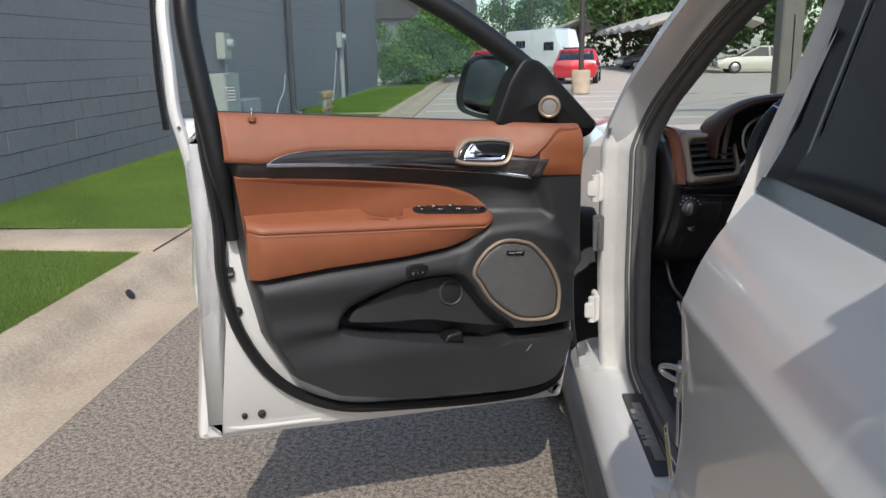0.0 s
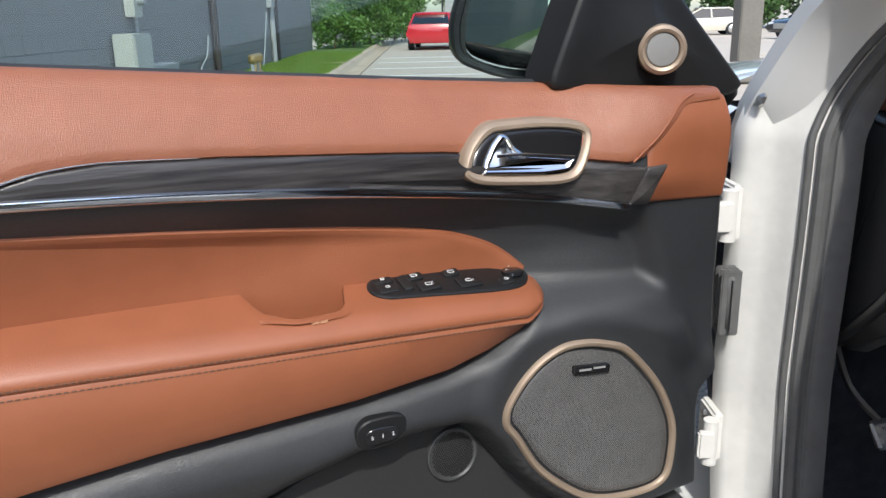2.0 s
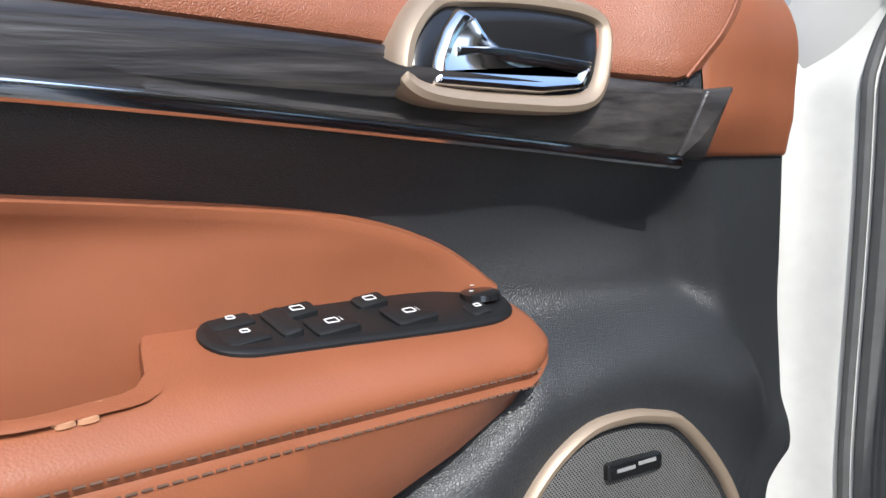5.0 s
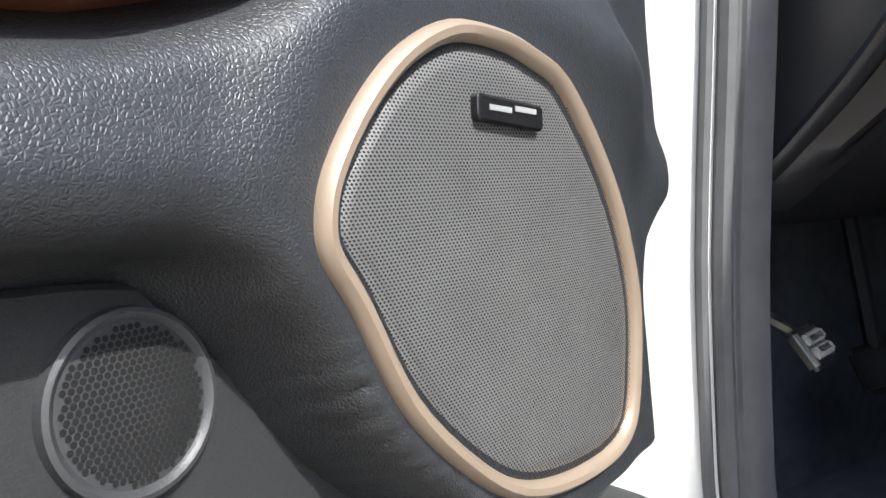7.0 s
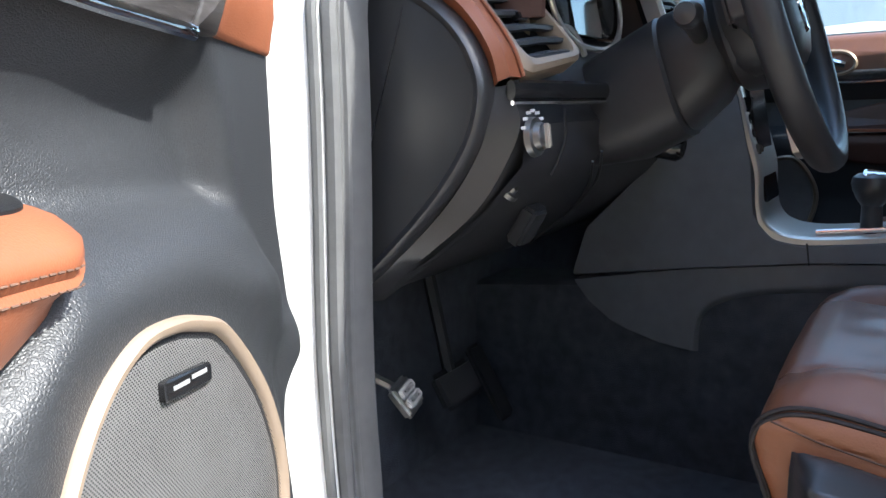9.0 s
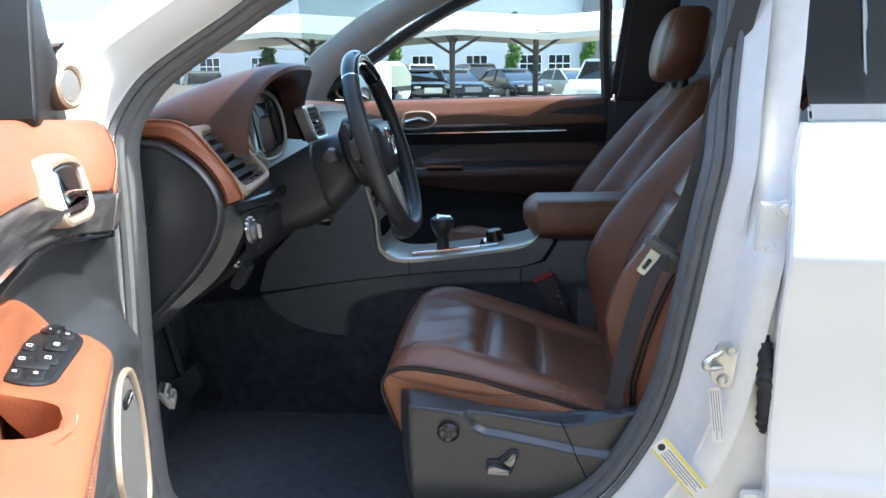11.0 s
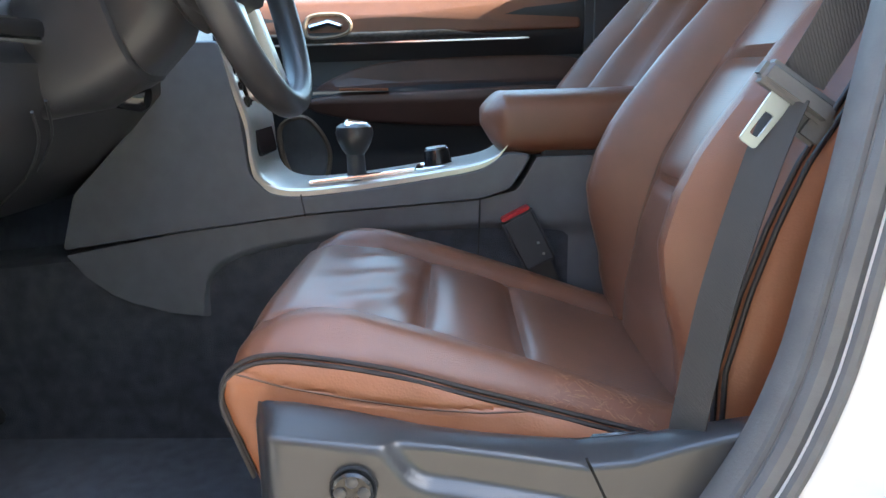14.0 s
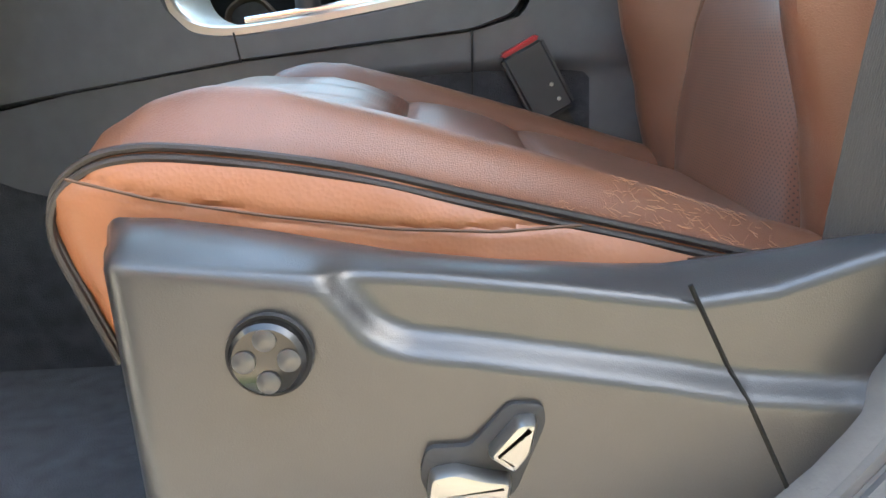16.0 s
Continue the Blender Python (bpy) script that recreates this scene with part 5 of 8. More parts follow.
bm = bmesh.new()
loops = []
for u in [*np.linspace(0.968, 0.372, 84), *np.linspace(0.368, 0.344, 9)]:
    zt, zb, wf = arm_top(u), arm_low(u), arm_front(u)
    cup = smooth01(0.570, 0.592, u) * smooth01(0.692, 0.675, u)
    wi = -0.022 + cup * lerp(u, [0.57, 0.60, 0.645, 0.68], [0.040, 0.058, 0.066, 0.045])
    wi = min(wi, wf - 0.022)
    zi = lerp(u, [0.34, 0.40, 0.54, 0.56, 0.69, 0.72, 0.965], [0.0, 0.0, 0.0, 0.0, 0.004, 0.005, 0.004])
    tf, sc = tilt(wf), min(1.0, (zt - zb) / 0.055)
    rowp = [(wi - 0.004 * cup, zt - 0.045 * cup - 0.004), (wi - 0.002, zt - 0.012 * cup), (wi + 0.002, zt + zi - 0.001), (wi + 0.008, zt + zi), ((wi + wf) / 2, zt + zi * 0.5), (wf - 0.022, zt), (wf - 0.012, zt - 0.002 * sc), (wf - 0.004, zt - 0.008 * sc), (wf, zt - 0.012 * sc),
            (wf + 0.0005, zt - 0.0185 * sc), (wf - 0.0018 * sc, zt - 0.0222 * sc), (wf + 0.0002, zt - 0.0260 * sc), (wf - 0.004, (zt + zb) / 2 - 0.005), (wf - 0.010, zb + 0.014 * sc), (wf - 0.016, zb + 0.004 * sc), (wf - 0.05, zb - 0.002)]
    loops.append([Vector((u, w, z + (tilt(w) if k < 8 else tf * (1 if k < 12 else 0.5 if k == 12 else 1 - sc)))) for k, (w, z) in enumerate(rowp)])
vs = rings(bm, loops, closed=False)
bm.faces.new(vs[0])
bm.faces.new(vs[-1][::-1])
part("armrest", bm, TAN_FINE, front_door, "tan leather padded armrest with pull cup")
part("pull_cup", skin(rounded([(0.70, -0.03), (0.70, 0.05), (0.56, 0.05), (0.56, -0.03)], 0.01), lambda a, b: 0.905, 0.01, lambda a, b, h: Vector((a, b, h)), rows=3), TAN_FINE, front_door, "tan pull cup floor")
for k, off in enumerate((0.0180, 0.0265)):
    bm = bmesh.new()
    for u in np.arange(0.378, 0.955, 0.0062):
        p = Vector((u, arm_front(u) + (0.0011, 0.0005)[k], arm_top(u) - off + tilt(arm_front(u))))
        q = Vector((u + 0.0045, arm_front(u + 0.0045) + (0.0011, 0.0005)[k], arm_top(u + 0.0045) - off + tilt(arm_front(u + 0.0045))))
        rings(bm, [[c + Vector((0, 0.0007 * math.cos(w), 0.0007 * math.sin(w))) for w in (0, 2.1, 4.2)] for c in (p, q)])
    part("stitching", bm, THREAD, front_door, "dark brown stitched seam", kind="stuff")
scr = random.Random(5)
bm = bmesh.new()
for k in range(16):
    u, v, q = 0.622 + scr.gauss(0, 0.008), 0.046 + scr.gauss(0, 0.0025), scr.uniform(0.0012, 0.0030)
    rings(bm, [[Vector((u + q * 1.6 * r * math.cos(a), v + q * 0.6 * r * math.sin(a), arm_top(u) + tilt(v) + h + 0.0006)) for a in np.linspace(0, 5.5, 7)] for r, h in ((1, -0.002), (1, 0.0), (0.6, 0.0003))])
part("scuff", bm, PALE_TAN, front_door, "pale scuff on the armrest")


# switch bank on the armrest; a runs along the door, b across it
def sw(a, b, h):
    return Vector((a, b, arm_top(a) + tilt(b) - 0.0005 + h))


SWP = rounded([(0.546, -0.012), (0.556, 0.004), (0.553, 0.020), (0.540, 0.029), (0.42, 0.039), (0.388, 0.039), (0.367, 0.031), (0.350, 0.006), (0.353, -0.009), (0.38, -0.013)], 0.010, 3)
bank = part("switch_panel", pad(SWP, [(0, -0.006), (0, 0.0022), (0.0015, 0.0035), (0.004, 0.0038)], sw), TRIM_BLACK, front_door, "black window switch panel")


def rocker(a0, b0, a1, b1, h0=0.004, h1=0.0085, slope=0.0):
    o = rounded([(a0, b0), (a1, b0), (a1, b1), (a0, b1)], 0.003, 2)
    return pad(o, [(0, h0 - 0.002), (0, h1 - 0.001), (0.0012, h1)], lambda a, b, h: sw(a, b, h + (slope * (a - a0) / (a1 - a0) if h > h0 else 0)))


SWITCH_KEYS = [(0.522, -0.008, 0.546, 0.003), (0.522, 0.006, 0.546, 0.021), (0.486, -0.008, 0.507, 0.004), (0.474, 0.008, 0.500, 0.027), (0.440, -0.008, 0.460, 0.004), (0.424, 0.009, 0.452, 0.030), (0.384, 0.018, 0.399, 0.031), (0.505, -0.006, 0.517, 0.022)]
for k, q in enumerate(SWITCH_KEYS):
    ky = part("switch_key", rocker(*q, h1=0.0065 if k in (0, 1, 6) else 0.0082, slope=-0.0022), TRIM_BLACK, bank, "black rocker key")
    ca, cb = (q[0] + q[2]) / 2, (q[1] + q[3]) / 2
    if k < 7:
        hh = 0.0068 if k in (0, 1, 6) else 0.0073
        wa, wb = (0.0022, 0.0016) if k in (0, 1, 6) else (0.0036, 0.0024)
        frame_pts = rounded([(ca - wa, cb - wb), (ca + wa, cb - wb * 0.8), (ca + wa, cb + wb), (ca - wa, cb + wb)], 0.0008, 2)
        part("switch_symbol", tube([sw(p.x, p.y, hh) for p in frame_pts], 0.00045, 5, True), WHITE_MARK, bank, "white printed window symbol")
        if wa > 0.003:
            part("switch_symbol", tube([sw(ca - wa - 0.0022, cb - wb, hh), sw(ca - wa - 0.0022, cb + wb, hh)], 0.0004, 5), WHITE_MARK, bank, "white printed bar")
part("mirror_knob", moved(lathe([(0.0, 0.0045), (0.010, 0.0045), (0.0125, 0.0035), (0.0135, 0.0)], None, 24), Matrix.Translation(sw(0.374, 0.008, 0.003))), GLOSS, bank, "round mirror adjuster")
for k in range(4):
    a = math.pi / 2 * k
    part("switch_symbol", moved(lathe([(0.0, 0.0004), (0.0016, 0.0004), (0.0016, 0.0)], None, 3), Matrix.Translation(sw(0.374 + 0.0075 * math.cos(a), 0.008 + 0.0075 * math.sin(a), 0.0076))), WHITE_MARK, bank, "white printed symbol")

# inner handle
BEZEL = [(0.453, 1.109), (0.441, 1.132), (0.418, 1.150), (0.392, 1.153), (0.345, 1.153), (0.305, 1.147), (0.292, 1.133), (0.300, 1.107), (0.315, 1.087), (0.338, 1.081), (0.380, 1.083), (0.429, 1.088), (0.449, 1.096)]


def bez(u, z, h):
    """A place on the handle's slanting face, h above it."""
    return dz(u, z, lerp(u, [0.28, 0.33, 0.40, 0.48], [0.048, 0.040, 0.032, 0.030]) + 0.30 * (1.115 - z) + h)


bm = bmesh.new()
o = [Vector((p.x, p.y)) for p in spline(BEZEL, 5, True)]
rings(bm, [[bez(p.x, p.y, h) for p in inset(o, d)] for d, h in ((0.0, -0.02), (0.0, 0.001), (0.0015, 0.0055), (0.005, 0.0080), (0.009, 0.0070), (0.0115, 0.003), (0.0125, -0.008), (0.013, -0.03))], False, False)
part("handle_bezel", bm, CHAMPAGNE, front_door, "champagne satin metal handle bezel")
part("handle_cup", skin(inset(o, 0.009), lambda u, z: bez(u, z, 0.0045).y, 0.03, dz, rows=4), GLOSS, front_door, "gloss black handle recess")
HND = rounded([(0.4335, 1.0985), (0.428, 1.113), (0.416, 1.130), (0.404, 1.141), (0.395, 1.139), (0.389, 1.126), (0.378, 1.1175), (0.322, 1.111), (0.3165, 1.107), (0.328, 1.0945), (0.36, 1.093)], 0.004, 3)
part("inner_handle", pad(HND, [(0, -0.015), (0, 0.0045), (0.0015, 0.0075), (0.004, 0.0085), (0.008, 0.0065)], bez), CHROME, front_door, "chrome inner door handle")
part("handle_shelf", tube([bez(p.x, p.y, 0.0085) for p in spline([(0.412, 1.1175), (0.378, 1.1165), (0.320, 1.1095)], 5)], 0.0018, 6), CHROME, front_door, "chrome handle lip")

# speaker
bm = bmesh.new()
rings(bm, [[dz(p.x, p.y, spk_w(p.x, p.y) + h) for p in inset(RO, d)] for d, h in ((0.0024, -0.035), (0.0024, 0.001), (0.0034, 0.0042), (0.0055, 0.0064), (0.0088, 0.0060), (0.0112, 0.0036), (0.0124, -0.001), (0.0130, -0.006))], False, False)
part("speaker_ring", bm, CHAMPAGNE, front_door, "champagne satin metal speaker surround")
grille = part("speaker_grille", skin(inset(RO, 0.011), lambda u, z: spk_w(u, z) + 0.0020, 0.02, dz, rows=10, edge=0.012, drop=0.006), MESH_GREY, front_door, "grey woven metal speaker grille")
cell = [Vector(p) for p in inset(RO, 0.0135)]
# rows of small holes in the grille
bm = bmesh.new()
P = 0.00235
ax = np.array([[p.x, p.y] for p in cell])


verts, faces = [], []
for j, z in enumerate(np.arange(0.655, 0.90, P * 0.62)):
    for u in np.arange(0.14 + (j % 2) * P / 2, 0.43, P):
        if inside(u, z, ax):
            w = spk_w(u, z) + 0.0024
            k = len(verts)
            verts += [(u - P * 0.41, w, z - P * 0.07), (u, w, z - P * 0.25), (u + P * 0.41, w, z + P * 0.07), (u, w, z + P * 0.25)]
            faces.append((k, k + 1, k + 2, k + 3))
me = bpy.data.meshes.new("grille_holes")
me.from_pydata(verts, [], faces)
me.materials.append(CLOTH)
gh = new("grille_holes", me)
gh.parent = grille
tagged(gh, "fine dark holes of the grille", kind="stuff")
badge = part("speaker_badge", pad(rounded([(0.3255, 0.852), (0.2765, 0.848), (0.2765, 0.860), (0.3255, 0.864)], 0.003), [(0, 0), (0, 0.0035), (0.0012, 0.0045)], lambda a, b, h: dz(a, b, spk_w(a, b) + 0.002 + h)), GLOSS, front_door, "small black maker's badge")
for a0, a1 in ((0.3185, 0.3025), (0.2995, 0.2835)):
    part("badge_bar", pad([(a0, 0.8568), (a1, 0.8558), (a1, 0.8582), (a0, 0.8592)], [(0, 0), (0, 0.0070)], lambda a, b, h: dz(a, b, spk_w(a, b) + h)), MARK, badge, "plain pale bar")
# pocket tweeter with round holes
PLATE = [(0.300, 0.640), (0.322, 0.672), (0.352, 0.718), (0.388, 0.759), (0.411, 0.779), (0.436, 0.792), (0.470, 0.797), (0.516, 0.798), (0.575, 0.793), (0.645, 0.770), (0.715, 0.741), (0.735, 0.712), (0.66, 0.700), (0.52, 0.69), (0.42, 0.665)]
part("pocket_plate", pad(rounded(PLATE, 0.01), [(0, -0.06), (0, 0.004), (0.002, 0.006)], lambda a, b, h: dz(a, b, h + 0.10 * (0.76 - b))), PLATE_BLACK, front_door, "rough black pocket back plate")
TW = pose(0.4575, 0.0085, 0.754, -84.3, 0, 0)
tweeter = part("tweeter_grille", lathe([(0.0, 0.0035), (0.010, 0.0032), (0.020, 0.0024), (0.0290, 0.0014), (0.0300, 0.0028), (0.0315, 0.0036), (0.0335, 0.0028), (0.0345, -0.004)], TW, 48), TWEETER, front_door, "round black perforated tweeter grille")
verts, faces = [], []
P = 0.0028
for j in range(-12, 13):
    for i in range(-12, 13):
        a, b = (i + (j % 2) / 2) * P, j * P * 0.866
        r = math.hypot(a, b)
        if r < 0.0275:
            k = len(verts)
            verts += [TW @ Vector((a + 0.00122 * math.cos(t), b + 0.00122 * math.sin(t), 0.0039 - 0.0022 * (r / 0.03) ** 2)) for t in (2 * math.pi * q / 8 for q in range(8))]
            faces.append(tuple(range(k, k + 8)))
me = bpy.data.meshes.new("grille_holes")
me.from_pydata([tuple(v) for v in verts], [], faces)
me.materials.append(HOLE)
gh = new("grille_holes", me)
gh.parent = tweeter
tagged(gh, "small round holes of the grille", kind="stuff")
# memory buttons
def mem(a, b, h):
    return dz(a, b, 0.051 + 0.06 * (b - 0.834) + h)


MEM = rounded([(0.592, 0.824), (0.594, 0.842), (0.582, 0.852), (0.548, 0.852), (0.534, 0.846), (0.536, 0.826), (0.550, 0.817), (0.584, 0.816)], 0.008, 3)
memory = part("memory_switch", pad(MEM, [(0, -0.03), (0, 0.003), (0.0015, 0.0045), (0.005, 0.0045)], mem), TRIM_BLACK, front_door, "black seat memory switch plate")
pill = [(0.583, 0.826), (0.585, 0.836), (0.578, 0.842), (0.552, 0.841), (0.544, 0.836), (0.546, 0.828), (0.553, 0.823), (0.577, 0.822)]
part("memory_buttons", pad(rounded(pill, 0.004), [(0, 0.0), (0, 0.0065), (0.001, 0.0075)], mem), GLOSS, memory, "gloss black memory buttons")
for a, ch in ((0.577, "S"), (0.565, "1"), (0.553, "2")):
    text("button_mark", ch, 0.0062, Matrix.Translation(mem(a, 0.8325, 0.0090)) @ pose(0, 0, 0, 90, 0, 180), WHITE_MARK, memory, "small white printed character")
# folded lip in the pocket, screw cap, scratch at the foot
part("pocket_divider", skin(rounded([(0.482, 0.622), (0.468, 0.640), (0.430, 0.645), (0.425, 0.612)], 0.006), lambda u, z: 0.018, 0.05, dz, rows=3), TRIM_BLACK, front_door, "small divider in the pocket")
part("screw_cap", moved(lathe([(0.0, 0.002), (0.008, 0.002), (0.0095, 0.0)], None, 20), pose(0.405, panel_w(0.405, 0.69) + 0.001, 0.69, -90, 0, 0)), TRIM_BLACK, front_door, "round black screw cap")
part("scratch_mark", tube([(0.262, panel_w(0.262, 0.578) + 0.0005, 0.578), (0.249, panel_w(0.249, 0.598) + 0.0005, 0.598)], 0.0010, 5), MARK, front_door, "pale scratch")
# lock pin
part("pin_base", moved(lathe([(0.0, 0.002), (0.006, 0.002), (0.009, 0.0), (0.009, -0.01)], None, 24), pose(0.932, 0.006, 1.228)), TAN_FINE, front_door, "tan leather pin collar")
part("lock_pin", moved(lathe([(0.0, 0.018), (0.0028, 0.017), (0.0034, 0.014), (0.0034, -0.01)], None, 14), pose(0.932, 0.006, 1.230)), CHROME, front_door, "chrome lock pin")

# white shell
SHELL = [(1.092, 1.222), (1.078, 1.14), (1.070, 0.98), (1.084, 0.80), (1.072, 0.735), (1.108, 0.418), (0.766, 0.392), (0.062, 0.345), (0.030, 0.50), (0.022, 0.87), (0.022, 1.10), (0.05, 1.15), (0.5, 1.18)]
so = rounded(SHELL, 0.015, 3)
bm = bmesh.new()
SH = [(0, -0.165), (-0.001, -0.108), (0.003, -0.100), (0.014, -0.097), (0.018, -0.092), (0.022, -0.078), (0.040, -0.072), (0.052, -0.066)]
lp = [[dz(p.x, p.y, h) for p in inset(so, d)] for d, h in SH]
rings(bm, lp)
part("shell", bm, PAINT, front_door, "white painted door shell")
# outer skin bulge
bm = bmesh.new()
rings(bm, [[dz(p.x, p.y, h) for p in inset(so, d)] for d, h in ((0.0, -0.150), (0.002, -0.168), (0.03, -0.19), (0.07, -0.20))])
part("outer_skin", bm, PAINT, front_door, "white outer door skin")
SEAL = [(1.040, 1.32), (1.038, 1.22), (1.034, 1.14), (1.020, 0.98), (1.020, 0.84), (0.985, 0.69), (0.90, 0.555), (0.76, 0.468), (0.58, 0.436), (0.30, 0.408), (0.13, 0.42), (0.085, 0.52), (0.075, 0.8), (0.075, 1.12)]
part("door_seal", tube([(p.x, -0.050, p.y) for p in spline(SEAL, 6)], 0.0145, 8), TRIM_BLACK, front_door, "black rubber weatherstrip")
# latch, buffers, plugs
part("latch_opening", moved(box((-0.011, -0.004, -0.013), (0.011, 0.004, 0.013), 0.002), pose(1.004, -0.056, 0.857)), RUBBER, front_door, "black latch opening")
part("latch_claw", moved(box((-0.006, -0.002, -0.003), (0.008, 0.004, 0.003), 0.001), pose(1.002, -0.050, 0.854)), STEEL, front_door, "steel latch claw")
for u, z, r, nm in ((0.990, 0.755, 0.012, "rubber_buffer"), (0.995, 0.478, 0.008, "rubber_plug"), (0.952, 0.476, 0.011, "rubber_buffer"), (1.086, 1.205, 0.004, "rubber_plug")):
    part(nm, moved(lathe([(0.0, 0.004), (r * 0.45, 0.004), (r * 0.55, 0.012), (r * 0.9, 0.010), (r, 0.0), (r, -0.01)], None, 20), pose(u, -0.070, z, -90, 0, 0)), RUBBER, front_door, "grey rubber door buffer")
for (a, b), (c, d) in (((1.01, 0.56), (0.955, 0.575)), ((0.91, 0.487), (0.893, 0.50))):
    part("pressing", tube([(a, -0.071, b), (c, -0.071, d)], 0.005, 6, flat=0.4), PAINT, front_door, "pressed crease in the shell")
part("edge_crease", tube([(p.x, -0.0735, p.y) for p in spline([(1.045, 0.70), (1.055, 0.60), (1.06, 0.50), (1.03, 0.452), (0.97, 0.440), (0.80, 0.428)], 5)], 0.006, 6, flat=0.35), PAINT, front_door, "pressed crease in the shell")
# window frame
part("frame_rear", tube(spline([(1.056, -0.088, 1.02), (1.066, -0.082, 1.10), (1.076, -0.080, 1.17), (1.090, -0.086, 1.24), (1.092, -0.095, 1.34), (1.088, -0.125, 1.50), (1.02, -0.17, 1.60)], 4), lambda f: 0.005 + 0.010 * smooth01(0.0, 0.34, f), 10, flat=1.2), PAINT, front_door, "white rear window frame")
part("frame_edge", tube(spline([(1.112, -0.090, 1.20), (1.118, -0.10, 1.34), (1.110, -0.135, 1.52)], 4), 0.007, 8), GLOSS, front_door, "black outer frame edge")
part("frame_rear_trim", tube(spline([(0.990, -0.045, 0.94), (0.998, -0.034, 1.02), (1.008, -0.022, 1.10), (1.018, -0.028, 1.19), (1.035, -0.040, 1.30), (1.048, -0.075, 1.48), (1.0, -0.13, 1.59)], 4), lambda f: 0.014 + 0.012 * smooth01(0.1, 0.45, f), 10), TRIM_BLACK, front_door, "black inner frame trim")
part("frame_front", tube(spline([(0.03, -0.03, 1.15), (0.10, -0.035, 1.215), (0.22, -0.05, 1.325), (0.40, -0.085, 1.455), (0.60, -0.125, 1.555), (0.85, -0.16, 1.60), (1.02, -0.17, 1.60)], 4), 0.028, 10), TRIM_BLACK, front_door, "black front window frame")
bm = bmesh.new()
rings(bm, [[Vector((u, -0.050 - 0.22 * max(0, (z - 1.2)), z)) for z in (1.14, 1.25, 1.4, 1.58)] for u in (0.06, 0.5, 1.04)], closed=False)
pane = part("window_glass", bm, SIDE_GLASS, front_door, "raised green-tinted window glass")
pane.visible_shadow = False
for k in range(5):
    part("glass_mark", pad([(0.985 - 0.012 * (k % 2), 1.262 + 0.007 * k), (0.955, 1.262 + 0.007 * k), (0.955, 1.264 + 0.007 * k), (0.985 - 0.012 * (k % 2), 1.264 + 0.007 * k)], [(0, 0.001), (0, 0.002)], lambda a, b, h: Vector((a, -0.050 - 0.22 * (b - 1.2) + h, b))), MARK, pane, "etched bars on the glass")
part("belt_seal", tube([(0.10, -0.030, 1.165), (0.5, -0.032, 1.192), (1.0, -0.030, 1.232)], 0.010, 8), RUBBER, front_door, "black belt seal")
# mirror with sail
SAIL_TW = pose(0.182, 0.024, 1.220, 0, 0, -28) @ pose(0, 0, 0, -90, 0, 0)
SAIL = rounded([(0.330, 1.180), (0.05, 1.158), (0.028, 1.170), (0.20, 1.335), (0.245, 1.345), (0.285, 1.29)], 0.02, 3)
sail = part("mirror_sail", skin(SAIL, lambda u, z: 0.012 + 0.016 * bell(math.hypot(u - 0.186, z - 1.22), 0, 0.05), 0.06, dz, rows=7), TRIM_BLACK, front_door, "black mirror corner trim")
part("sail_tweeter", moved(lathe([(0.0, 0.012), (0.018, 0.0115), (0.0195, 0.010)], None, 32), SAIL_TW), MESH_GREY, sail, "round grey tweeter mesh")
part("tweeter_ring", moved(lathe([(0.0195, 0.008), (0.0205, 0.0125), (0.024, 0.0145), (0.028, 0.0115), (0.0295, 0.0), (0.030, -0.02), (0.0195, -0.02)], None, 32), SAIL_TW), CHAMPAGNE, sail, "champagne tweeter ring")
MO = rounded([(0.362, 1.205), (0.367, 1.25), (0.341, 1.335), (0.314, 1.352), (0.19, 1.352), (0.128, 1.318), (0.122, 1.205), (0.16, 1.174), (0.30, 1.182)], 0.02, 4)
MG = rounded([(0.348, 1.212), (0.353, 1.25), (0.330, 1.325), (0.306, 1.340), (0.235, 1.342), (0.218, 1.325), (0.220, 1.212), (0.24, 1.192), (0.30, 1.196)], 0.02, 4)
MTURN = Matrix.Translation((0.262, -0.135, 1.26)) @ pose(0, 0, 0, 0, 0, -24) @ Matrix.Translation((-0.262, 0.080, -1.26))
mirror = part("mirror_housing", moved(pad(MO, [(0.03, -0.235), (0.012, -0.20), (0.0, -0.15), (0, -0.084), (0.004, -0.078), (0.011, -0.079), (0.013, -0.084)], dz), MTURN), MIRROR_CASE, front_door, "black door mirror housing")
part("mirror_glass", moved(pad(MG, [(0, -0.090), (0, -0.0725), (0.003, -0.0715)], dz), MTURN @ Matrix.Translation((0.29, -0.0735, 1.26)) @ pose(0, 0, 0, 1, 0, -13) @ Matrix.Translation((-0.29, 0.0735, -1.26))), MIRROR, mirror, "mirror glass")
part("mirror_arm", tube(spline([(0.25, -0.13, 1.225), (0.20, -0.10, 1.205), (0.13, -0.06, 1.19)], 4), 0.035, 10, flat=0.8), MIRROR_CASE, mirror, "black mirror arm")
part("mirror_cap", moved(pad(inset(MO, 0.004), [(0.03, -0.25), (0.006, -0.215), (0.0, -0.16), (0.0, -0.14)], dz), MTURN), PAINT, mirror, "white mirror cap")

